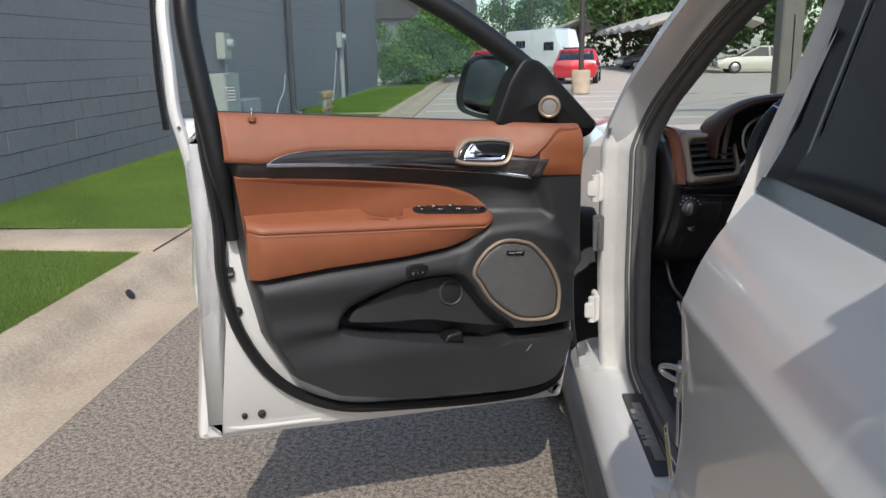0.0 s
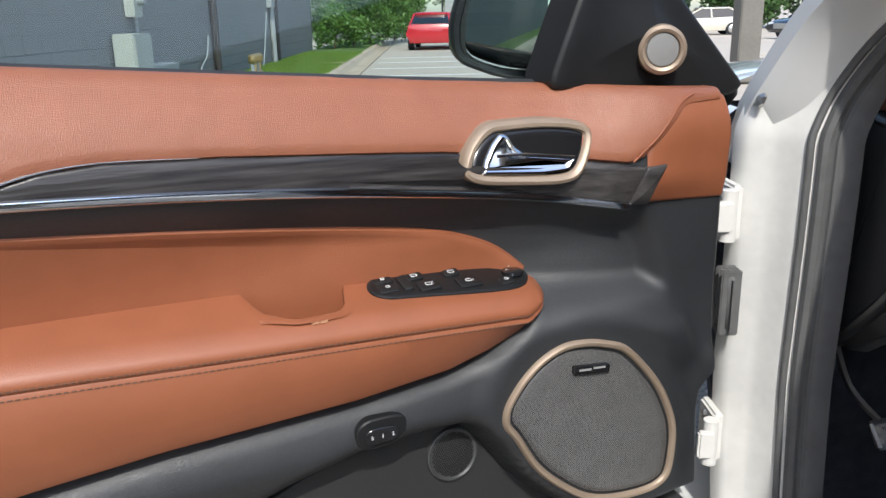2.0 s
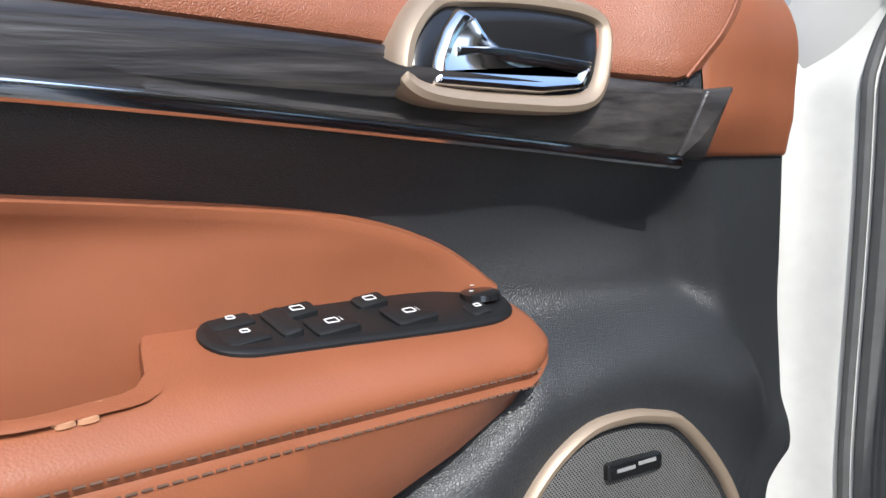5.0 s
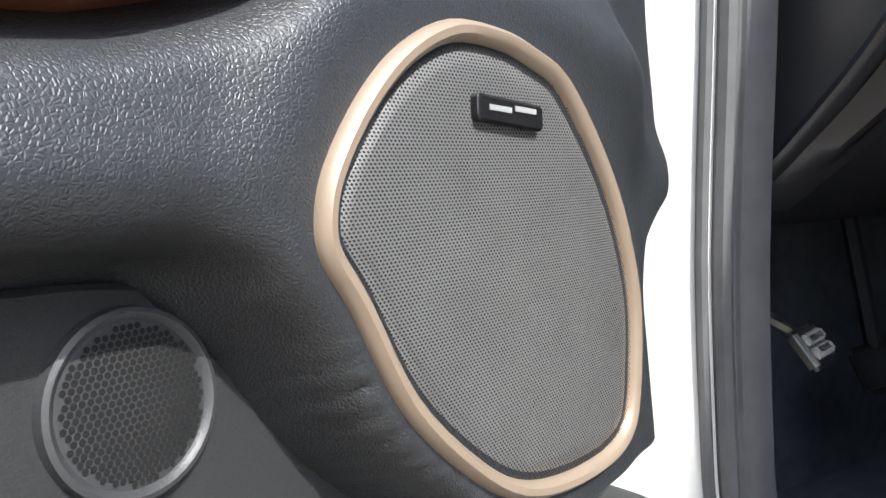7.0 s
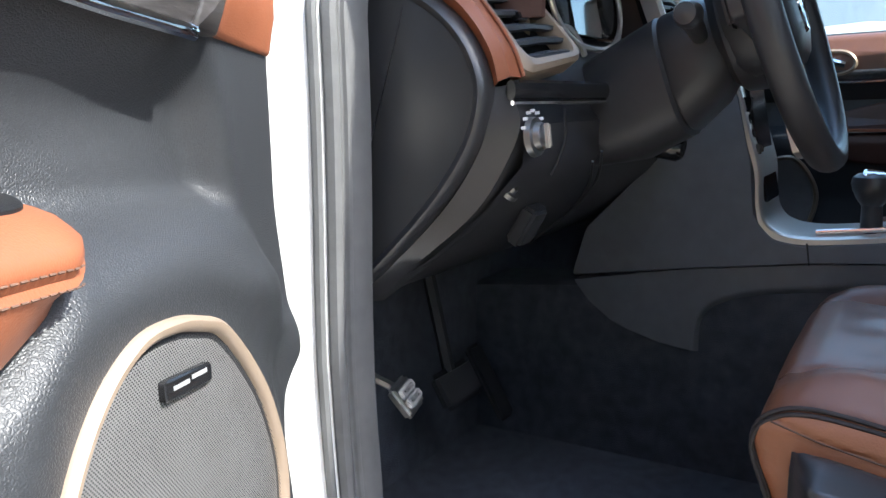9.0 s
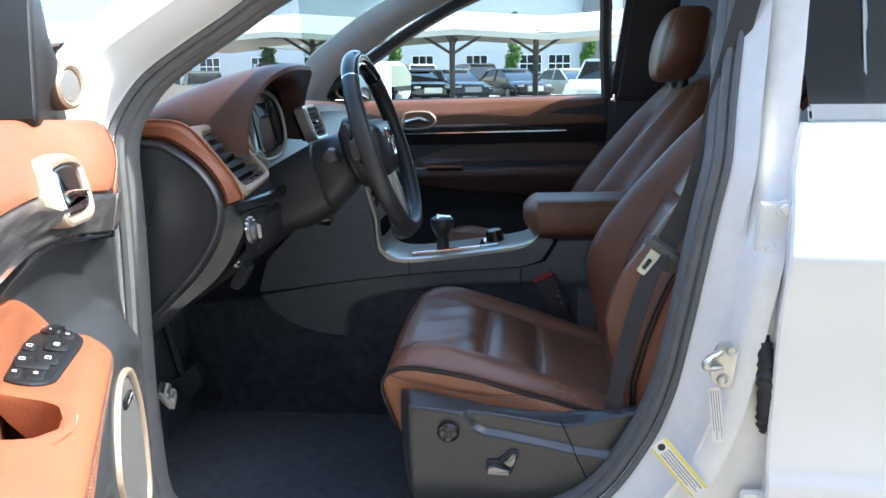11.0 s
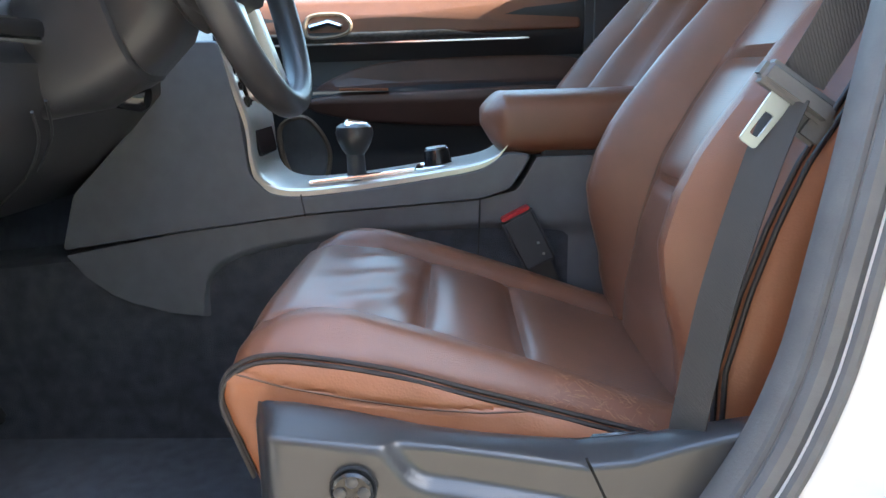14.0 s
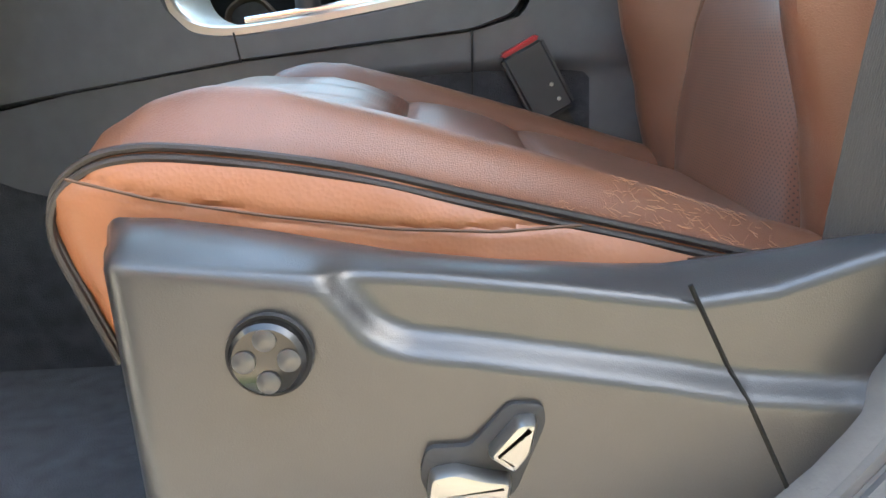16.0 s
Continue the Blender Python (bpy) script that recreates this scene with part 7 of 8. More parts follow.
column = thing("steering_column", pose(-0.37, -0.39, 1.10, 72, 0, 0), "black plastic steering column shroud with stalks", "steering column")
bm = bmesh.new()
rings(bm, [[Vector((w * math.copysign(abs(math.cos(a)) ** 0.7, math.cos(a)), h * math.copysign(abs(math.sin(a)) ** 0.7, math.sin(a)) + c, z)) for a in (2 * math.pi * j / 28 for j in range(28))] for z, w, h, c in ((-0.062, 0.050, 0.045, -0.005), (-0.085, 0.062, 0.060, -0.014), (-0.125, 0.064, 0.070, -0.025), (-0.128, 0.062, 0.068, -0.025), (-0.132, 0.066, 0.072, -0.027), (-0.19, 0.066, 0.072, -0.038), (-0.26, 0.060, 0.060, -0.040))])
part("shroud", bm, DASH, column)
part("stalk", tube([(-0.05, 0.0, -0.085), (-0.115, 0.008, -0.075), (-0.15, 0.012, -0.070)], lambda f: 0.009 + 0.004 * f, 10), DASH, column, "black indicator stalk")
part("stalk_end", moved(lathe([(0.0, 0.010), (0.011, 0.007), (0.014, -0.002), (0.014, -0.014)], None, 18), pose(-0.152, 0.012, -0.070, 0, -90, 0)), SATIN, column, "grey stalk end")
part("ignition", moved(lathe([(0.0, 0.012), (0.012, 0.012), (0.0165, 0.006), (0.0175, -0.02)], None, 20), pose(0.02, -0.105, -0.165, 30, 0, 0)), GLOSS, column, "round ignition switch")

# ---- dashboard ----
dash = thing("dashboard", pose(0, 0, 0), "brown leather-topped dashboard with black lower panels", "dashboard")
# top pad
bm = bmesh.new()
rows = [(0.46, 1.085), (0.30, 1.105), (0.18, 1.125), (0.05, 1.150), (-0.04, 1.160), (-0.085, 1.157), (-0.108, 1.148), (-0.118, 1.130)]
rings(bm, [[Vector((x, y + 0.02 * (1 - abs(x) / 0.66), z - 0.02 * (abs(x) / 0.66) ** 4)) for y, z in rows] for x in np.linspace(-0.655, 0.655, 33)], closed=False)
part("top_pad", bm, HOOD, dash, "brown stitched leather top pad")
# face below the pad: dark panels
bm = bmesh.new()
face = [(-0.095, 1.135), (-0.130, 1.110), (-0.165, 1.055), (-0.185, 1.020), (-0.188, 1.000), (-0.200, 0.985), (-0.196, 0.945), (-0.150, 0.895), (-0.09, 0.845), (-0.02, 0.800), (0.05, 0.770), (0.14, 0.755)]
rings(bm, [[Vector((x, y, z)) for y, z in face] for x in np.linspace(-0.635, 0.655, 9)], closed=False)
part("lower_face", bm, DASH, dash, "black lower dashboard face")
CAP = spline([(0.030, 1.120), (-0.060, 1.129), (-0.095, 1.119), (-0.136, 1.090), (-0.162, 1.055), (-0.172, 1.015), (-0.160, 0.967), (-0.128, 0.918), (-0.080, 0.866), (-0.015, 0.808), (0.035, 0.79), (0.035, 0.95)], 6, True)
part("end_cap", pad([Vector((p.x, p.y)) for p in CAP], [(0, 0.60), (0, 0.655), (0.0025, 0.664), (0.007, 0.668), (0.011, 0.666), (0.014, 0.6635)], lambda a, b, h: Vector((-h, a, b))), SATIN, dash, "charcoal dashboard end cap")
# flank strip below the cap
bm = bmesh.new()
a = spline([(-0.186, 1.020), (-0.200, 0.985), (-0.185, 0.945), (-0.150, 0.895), (-0.09, 0.845), (-0.01, 0.785)], 5)
b = spline([(-0.160, 1.020), (-0.166, 0.985), (-0.152, 0.950), (-0.120, 0.905), (-0.070, 0.855), (-0.005, 0.800)], 5)
rings(bm, [[Vector((-0.615, p.x, p.y)) for p in a], [Vector((-0.640, p.x + 0.004, p.y + 0.003)) for p in a], [Vector((-0.652, p.x, p.y)) for p in b]], closed=False)
part("flank_strip", bm, SATIN, dash, "charcoal lower flank strip")
# tan side trim sweeping round the vent
A = spline([(-0.655, -0.020, 1.134), (-0.657, -0.065, 1.138), (-0.658, -0.103, 1.127), (-0.659, -0.146, 1.095), (-0.658, -0.172, 1.058), (-0.655, -0.180, 1.026)], 6)
B = spline([(-0.655, -0.018, 1.158), (-0.652, -0.075, 1.160), (-0.640, -0.112, 1.149), (-0.632, -0.150, 1.105), (-0.632, -0.182, 1.062), (-0.634, -0.196, 1.030)], 6)
bm = bmesh.new()
rings(bm, [[p + Vector((0.02, 0.02, -0.01)) for p in A], A, [p.lerp(q, 0.5) + Vector((-0.006, -0.003, 0.003)) for p, q in zip(A, B)], B, [q + Vector((0.03, 0.03, -0.005)) for q in B]], closed=False)
part("side_trim", bm, TAN_FINE, dash, "tan leather side trim")
seamc = [q + Vector((-0.002, -0.002, 0.001)) for q in B]
part("side_trim_seam", tube(seamc, 0.002, 6), TAN_FINE, dash, "tan seam")


# air vent: corners of its face
def vent(name, TL, TR, BR, BL, material, slats=6):
    c = [Vector(q) for q in (TL, TR, BR, BL)]
    n = (c[1] - c[0]).cross(c[3] - c[0]).normalized()
    n = -n if n.y > 0 else n

    def at(a, b, h):
        return c[0].lerp(c[1], a).lerp(c[3].lerp(c[2], a), b) + n * h
    v = part(name, pad(rounded([(0.10, 0.10), (0.97, 0.06), (0.97, 0.92), (0.10, 0.92)], 0.1, 3), [(0, -0.03), (0, -0.018)], at), CLOTH, dash, "dark vent cavity")
    o, i = [Vector(p) for p in rounded([(-0.06, -0.03), (1.0, -0.02), (1.03, 1.0), (0.0, 1.03)], 0.16, 5)], [Vector(p) for p in rounded([(0.14, 0.10), (0.94, 0.08), (0.95, 0.91), (0.15, 0.91)], 0.14, 5)]
    bm = bmesh.new()
    rings(bm, [[at(p.x, p.y, h) for p in l] for l, h in ((o, -0.02), (o, 0.0), ([p.lerp(q, 0.3) for p, q in zip(o, i)], 0.005), ([p.lerp(q, 0.8) for p, q in zip(o, i)], 0.004), (i, -0.001), (i, -0.03))], False, False)
    part("vent_bezel", bm, material, v, "champagne satin vent surround")
    for k in range(slats):
        b = 0.16 + 0.72 * k / (slats - 1)
        part("vent_slat", tube([at(0.15, b, -0.006), at(0.55, b, -0.003), at(0.95, b, -0.006)], 0.0042, 6, flat=2.2), SMOOTH, v, "black vent slat")
    part("vent_tab", tube([at(0.45, 0.50, 0.0), at(0.62, 0.50, 0.0)], 0.005, 8), GLOSS, v, "vent control tab")
    part("vent_wheel", tube([at(0.45, 0.90, -0.002), at(0.70, 0.90, -0.002)], 0.005, 8), CHROME, v, "chrome thumb wheel")
    return v


vent("air_vent", (-0.630, -0.112, 1.146), (-0.500, -0.120, 1.146), (-0.505, -0.205, 1.052), (-0.632, -0.196, 1.036), CHAMPAGNE)
vent("air_vent", (-0.235, -0.195, 1.165), (-0.150, -0.200, 1.165), (-0.150, -0.225, 1.095), (-0.235, -0.220, 1.095), SILVER)
# strips under the vent
part("trim_strip", tube([(-0.648, -0.190, 1.018), (-0.55, -0.206, 1.018), (-0.25, -0.206, 1.018)], 0.010, 8, flat=0.6), GLOSS, dash, "gloss black trim strip")
part("chrome_strip", tube([(-0.650, -0.193, 1.006), (-0.55, -0.209, 1.006), (-0.25, -0.209, 1.006)], 0.0025, 6), CHROME, dash, "thin chrome strip")
# hood over the instruments
bm = bmesh.new()
loops = []
for y, hgt, wd in ((0.07, 0.004, 0.15), (0.02, 0.030, 0.175), (-0.05, 0.062, 0.19), (-0.12, 0.086, 0.195), (-0.18, 0.100, 0.195), (-0.222, 0.104, 0.192), (-0.238, 0.100, 0.188), (-0.240, 0.092, 0.183), (-0.228, 0.084, 0.178), (-0.17, 0.078, 0.172), (-0.13, 0.074, 0.168)):
    loops.append([Vector((-0.375 + wd * math.copysign(abs(math.cos(a)) ** 0.75, math.cos(a)), y + 0.055 * abs(math.cos(a)) ** 2 * smooth01(-0.05, -0.2, y), 1.148 + hgt * max(0, math.sin(a)) ** 0.75 - 0.055 * (1 - max(0, math.sin(a))) ** 2 * smooth01(-0.05, -0.2, y))) for a in np.linspace(0, math.pi, 41)])
rings(bm, loops, closed=False)
part("cluster_hood", bm, HOOD, dash, "brown leather instrument hood")
part("cluster_panel", pad(rounded([(-0.540, 1.035), (-0.215, 1.035), (-0.215, 1.19), (-0.30, 1.225), (-0.45, 1.225), (-0.540, 1.19)], 0.03), [(0, 0.0), (0, 0.02)], lambda a, b, h: Vector((a, -0.125 - h - 0.25 * (1.2 - b) * 0, b))), GLOSS, dash, "dark instrument panel")
oval = [(0.118 * math.copysign(abs(math.cos(t)) ** 0.8, math.cos(t)), 0.066 * math.copysign(abs(math.sin(t)) ** 0.85, math.sin(t)), 0) for t in (2 * math.pi * j / 48 for j in range(48))]
part("gauge_ring", moved(tube(oval, 0.0038, 8, True), pose(-0.372, -0.158, 1.135, 80, 0, 0)), SILVER, dash, "thin silver instrument surround")
for x in (-0.435, -0.310):
    part("gauge_face", moved(lathe([(0.0, 0.001), (0.042, 0.001), (0.046, 0.003), (0.048, 0.0), (0.048, -0.004)], None, 32), pose(x, -0.151, 1.135, 80, 0, 0)), GLOSS, dash, "dark round gauge")
part("display_glass", moved(box((-0.045, -0.05, -0.002), (0.045, 0.05, 0.002), 0.004), pose(-0.375, -0.152, 1.135, 78, 0, 0)), CAR_GLASS, dash, "dark instrument display")
part("cluster_pillar", tube(spline([(-0.530, -0.148, 1.055), (-0.530, -0.146, 1.12), (-0.515, -0.140, 1.205)], 5), 0.0075, 8), CHAMPAGNE, dash, "champagne cluster side trim")
part("cluster_arc", moved(tube(arc(0.047, radians(20), radians(160), 16), 0.004, 6), pose(-0.455, -0.175, 1.045, 78, 0, 0)), SILVER, dash, "silver arc trim")
# light switches
hs = part("headlight_switch", moved(lathe([(0.0, 0.012), (0.010, 0.012), (0.013, 0.010), (0.014, 0.004), (0.019, 0.003), (0.020, -0.003)], None, 24), pose(-0.621, -0.203, 0.973, 84, 0, 0)), LEVER, dash, "round headlight switch")
part("switch_bar", moved(box((-0.003, -0.012, 0.010), (0.003, 0.012, 0.017), 0.0015), pose(-0.621, -0.203, 0.973, 84, 0, 0)), SILVER, hs, "silver switch bar")
for k in range(7):
    a = radians(20 + 23 * k)
    part("switch_mark", moved(box((-0.0015, -0.0015, 0), (0.0015, 0.0015, 0.004), 0), pose(-0.621, -0.203, 0.973, 84, 0, 0) @ pose(0.0255 * math.cos(a), 0.0255 * math.sin(a), -0.002)), WHITE_MARK, hs)
part("fog_switch", moved(lathe([(0.0, 0.008), (0.006, 0.008), (0.007, 0.003), (0.012, 0.002), (0.0125, -0.003)], None, 18), pose(-0.604, -0.166, 0.917, 50, 0, 0)), LEVER, dash, "small round dimmer switch")
part("switch_plate_edge", tube(spline([(-0.548, -0.203, 1.000), (-0.548, -0.204, 0.965), (-0.555, -0.192, 0.930)], 4), 0.0016, 5), SATIN, dash, "switch plate edge")
# knee bolster and its seams
for q in ([(-0.46, -0.200, 0.940), (-0.40, -0.172, 0.905), (-0.33, -0.115, 0.858), (-0.29, -0.04, 0.805)], [(-0.43, -0.200, 0.95), (-0.37, -0.172, 0.91), (-0.30, -0.115, 0.862)]):
    part("seam", tube([Vector(p) + Vector((0, -0.002, -0.002)) for p in spline(q, 5)], 0.0018, 5), SATIN, dash, "panel seam")
part("bonnet_release", moved(box((-0.02, -0.01, -0.03), (0.02, 0.01, 0.02), 0.004), pose(-0.50, -0.140, 0.870, 30, 0, 0)), RUBBER, dash, "bonnet release handle")
# A-pillar demister slots
for k in range(4):
    part("demister_slot", moved(box((-0.003, -0.007, -0.003), (0.003, 0.007, 0.003), 0.0012), pose(-0.690 + 0.009 * k, -0.052 - 0.019 * k, 1.203 + 0.017 * k, 35, 0, 0)), CLOTH, dash, "dark demister slot")

# ---- centre console ----
console = thing("centre_console", pose(0, 0, 0), "charcoal centre console with silver trim plate", "console")
part("tunnel", pad(rounded([(-1.0, 0.84), (-0.72, 0.80), (-0.40, 0.75), (-0.03, 0.70), (0.18, 0.68), (0.18, 0.38), (-1.0, 0.38)], 0.01, 2), [(0, 0.070), (0, -0.062), (0.006, -0.070)], lambda a, b, h: Vector((h, a, b))), CARPET, console, "dark carpeted tunnel below the console")
KNEE = [Vector((p.x, p.y)) for p in spline([(-0.232, 0.600), (-0.236, 0.640), (-0.246, 0.672), (-0.275, 0.697), (-0.335, 0.716), (-0.45, 0.733), (-0.56, 0.742), (-0.658, 0.747)], 6)]


def side_x_console(y, z):
    """The side panel, hollowed beside the knee below a soft edge."""
    edge = lerp(-y, [-p.x for p in KNEE], [p.y for p in KNEE])
    k = smooth01(edge + 0.006, edge - 0.016, z) * smooth01(-0.226, -0.252, y)
    return -0.079 + 0.016 * k * smooth01(-0.90, -0.70, y)


def side_top(y):
    return lerp(y, [-1.0, -0.742, -0.715, -0.658, -0.397, -0.20, -0.030], [0.852, 0.848, 0.800, 0.785, 0.764, 0.738, 0.706])


def side_low(y):
    return lerp(y, [-1.0, -0.60, -0.42, -0.30, -0.18, -0.123, -0.095, -0.055, -0.030], [0.52, 0.55, 0.585, 0.600, 0.614, 0.630, 0.642, 0.672, 0.7035])


bm = bmesh.new()
loops = []
for y in list(np.linspace(-0.030, -0.30, 70)) + list(np.linspace(-0.305, -1.0, 90)):
    zt, zb = side_top(y), side_low(y)
    row = [Vector((side_x_console(y, zb + (zt - zb) * k / 44), y, zb + (zt - zb) * k / 44)) for k in range(45)]
    loops.append([row[0] + Vector((0.03, 0, 0.002)), row[0] + Vector((0.003, 0, -0.001))] + row + [row[-1] + Vector((0.003, 0, 0.0012)), row[-1] + Vector((0.05, 0, 0.0012))])
rings(bm, loops, closed=False)
part("side_panel", bm, CONSOLE_HAZED, console, "lower side panel with blue-grey haze in its colour")
TOPS = rounded([(-0.025, 0.7135), (-0.20, 0.7395), (-0.397, 0.7655), (-0.658, 0.7865), (-0.705, 0.802), (-0.735, 0.852), (-0.70, 0.858), (-0.655, 0.830), (-0.53, 0.810), (-0.39, 0.793), (-0.345, 0.800), (-0.318, 0.83), (-0.31, 0.91), (-0.285, 1.02), (-0.20, 1.02), (-0.15, 0.9), (-0.05, 0.80)], 0.01, 3)
part("upper_side", pad(TOPS, [(0, 0.088), (0, -0.0805), (0.0025, -0.085)], lambda a, b, h: Vector((h, a, b))), CONSOLE_HAZED, console, "upper side panel with blue-grey haze in its colour")
for y0, z0, y1, z1 in ((-0.397, 0.764, -0.392, 0.797), (-0.658, 0.787, -0.655, 0.70)):
    part("seam", tube([(-0.0855, y0, z0), (-0.0855, y1, z1)], 0.0012, 5), RUBBER, console, "panel seam")
# silver plate rising up the centre stack
PL = spline([(-0.285, 1.025), (-0.302, 0.96), (-0.318, 0.905), (-0.322, 0.855), (-0.330, 0.825), (-0.350, 0.808), (-0.390, 0.802), (-0.46, 0.808), (-0.533, 0.818), (-0.60, 0.828), (-0.655, 0.838), (-0.685, 0.852), (-0.702, 0.872)], 5)
bm = bmesh.new()
rings(bm, [[Vector((x, p.x - dy, p.y + dzz)) for p in PL] for x, dy, dzz in ((-0.083, -0.004, -0.008), (-0.083, 0.0, 0.0), (-0.080, 0.002, 0.0025), (-0.070, 0.003, 0.003), (0.075, 0.003, 0.003), (0.085, 0.0, 0.0), (0.085, -0.004, -0.008))], closed=False)
part("trim_plate", bm, SILVER, console, "satin silver trim plate")
part("stack_face", pad(rounded([(-0.056, 0.850), (0.056, 0.850), (0.062, 1.03), (-0.062, 1.03)], 0.012), [(0, -0.02), (0, 0.004), (0.002, 0.006)], lambda a, b, h: Vector((a, -0.325 + 0.20 * (b - 0.85) - h, b))), GLOSS, console, "gloss black control stack")
for k in range(4):
    part("stack_button", box((-0.074, -0.322 + 0.035 * k * 0.3, 0.925 + 0.022 * k), (-0.058, -0.300, 0.940 + 0.022 * k), 0.003), GLOSS, console, "black stack button")
part("chrome_slot", tube([(-0.055, -0.40, 0.809), (-0.052, -0.56, 0.827)], 0.0045, 8, flat=0.6), CHROME, console, "chrome inlay strip")
part("shift_gate", moved(box((-0.012, -0.055, -0.003), (0.012, 0.055, 0.006), 0.004), pose(-0.040, -0.480, 0.811, -7, 0, 0)), RUBBER, console, "black shift gate slot")
lever = part("gear_lever", tube([(-0.040, -0.472, 0.805), (-0.043, -0.470, 0.860)], lambda f: 0.0155 - 0.002 * f, 12), SMOOTH, console, "black gear lever shaft")
bm = bmesh.new()
rings(bm, [[Vector((-0.044 + w * math.cos(t), -0.470 + d * math.sin(t), z)) for t in (2 * math.pi * j / 20 for j in range(20))] for z, w, d in ((0.852, 0.014, 0.014), (0.860, 0.020, 0.020), (0.872, 0.024, 0.026), (0.884, 0.0255, 0.029), (0.893, 0.023, 0.027), (0.898, 0.016, 0.020))])
part("lever_knob", bm, SATIN, lever, "charcoal lever knob")
part("knob_cap", moved(pad(rounded([(-0.014, -0.018), (0.014, -0.018), (0.016, 0.016), (-0.016, 0.016)], 0.006), [(0, 0), (0, 0.003), (0.003, 0.0045)], lambda a, b, h: Vector((a, b, h))), pose(-0.046, -0.472, 0.8955, 8, -12, 0)), CHROME, lever, "chrome knob cap")
rot = part("drive_dial", moved(lathe([(0.0, 0.028), (0.017, 0.028), (0.0205, 0.025), (0.022, 0.004), (0.024, 0.0)], None, 24), pose(0.016, -0.595, 0.828, -7, 0, 0)), GLOSS, console, "round drive mode dial")
part("dial_cap", moved(lathe([(0.0, 0.0295), (0.016, 0.0292), (0.0175, 0.0275)], None, 24), pose(0.016, -0.595, 0.828, -7, 0, 0)), SILVER, rot, "silver dial cap")
part("dial_surround", moved(pad(rounded([(-0.045, -0.036), (0.045, -0.036), (0.045, 0.036), (-0.045, 0.036)], 0.014), [(0, -0.002), (0, 0.003), (0.003, 0.0045), (0.006, 0.003)], lambda a, b, h: Vector((a, b, h))), pose(0.016, -0.595, 0.826, -7, 0, 0)), CHROME, console, "chrome dial surround")
# padded armrest
bm = bmesh.new()
loops = []
for y in list(np.linspace(-0.662, -0.70, 8)) + list(np.linspace(-0.72, -1.02, 10)):
    f = smooth01(-0.66, -0.70, y) ** 0.5
    zc, hh = lerp(y, [-1.02, -0.85, -0.70, -0.66], [0.902, 0.898, 0.895, 0.905]), 0.010 + 0.038 * f
    w = 0.05 + 0.042 * f
    loops.append([Vector((0.005 + w * math.copysign(abs(math.cos(t)) ** 0.45, math.cos(t)), y, zc + hh * math.copysign(abs(math.sin(t)) ** 0.6, math.sin(t)))) for t in (2 * math.pi * j / 32 for j in range(32))])
rings(bm, loops)
part("armrest_lid", bm, SEAT, console, "brown leather armrest lid")
part("armrest_hinge_gap", box((-0.075, -1.0, 0.842), (0.08, -0.75, 0.862), 0.004), RUBBER, console, "dark gap under the lid")

# ---- passenger door, seen from within ----
fd = thing("passenger_door", pose(0, 0, 0), "closed passenger door with shade-darkened leather and black trim", "car door")


def far_x(z, y):
    return lerp(z, [0.48, 0.78, 0.86, 0.905, 0.925, 0.945, 1.0, 1.035, 1.055, 1.10, 1.135, 1.150], [0.725, 0.705, 0.672, 0.655, 0.660, 0.715, 0.722, 0.700, 0.690, 0.690, 0.712, 0.735])


bm = bmesh.new()
rings(bm, [[Vector((far_x(z, y), y, z + 0.02 * (-0.3 - y))) for z in np.linspace(0.48, 1.150, 50)] for y in np.linspace(-0.94, 0.02, 20)], closed=False)
part("panel", bm, BLACK, fd, "black door panel")
far3 = (lambda a, b, h: Vector((far_x(b, a) - h, a, b + 0.02 * (-0.3 - a))))
# cabin shade is put into these leathers: darker browns than the driver's door
part("upper_leather", skin(rounded([(-0.92, 1.058), (0.0, 1.050), (0.0, 1.146), (-0.92, 1.146)], 0.01), lambda a, b: 0.005, 0.015, far3, rows=8), SEAT, fd, "leather upper panel, browner for its shade")
part("insert_leather", skin(spline([(-0.90, 0.995), (-0.55, 1.000), (-0.40, 0.985), (-0.30, 0.945), (-0.33, 0.932), (-0.60, 0.940), (-0.90, 0.942)], 4, True), lambda a, b: 0.006, 0.015, far3, rows=4), HOOD, fd, "leather insert with shade in its dark brown")
part("armrest", skin(spline([(-0.90, 0.925), (-0.55, 0.925), (-0.35, 0.922), (-0.27, 0.905), (-0.33, 0.872), (-0.55, 0.845), (-0.90, 0.840)], 4, True), lambda a, b: 0.008, 0.02, far3, rows=5), HOOD, fd, "leather armrest with shade in its dark brown")
part("chrome_strip", tube([far3(y, 1.040, 0.012) for y in np.linspace(-0.80, -0.05, 12)], 0.004, 6), CHROME, fd, "thin chrome strip")
part("wood_trim", skin(rounded([(-0.78, 1.044), (0.0, 1.040), (0.0, 1.066), (-0.60, 1.066)], 0.004), lambda a, b: 0.009, 0.01, far3, rows=3), WOOD, fd, "black wood trim")
hb = [Vector((p.x, p.y)) for p in spline([(-0.385, 1.085), (-0.375, 1.062), (-0.34, 1.052), (-0.285, 1.052), (-0.27, 1.068), (-0.275, 1.10), (-0.30, 1.112), (-0.36, 1.110)], 4, True)]
bm = bmesh.new()
rings(bm, [[far3(p.x, p.y, h) for p in inset(hb, d)] for d, h in ((0, 0.0), (0, 0.010), (0.004, 0.014), (0.008, 0.010), (0.009, -0.01))], False, False)
part("handle_bezel", bm, CHAMPAGNE, fd, "champagne handle bezel")
part("inner_handle", tube([far3(-0.36, 1.078, 0.012), far3(-0.33, 1.088, 0.016), far3(-0.285, 1.078, 0.012)], 0.008, 8), CHROME, fd, "chrome inner handle")
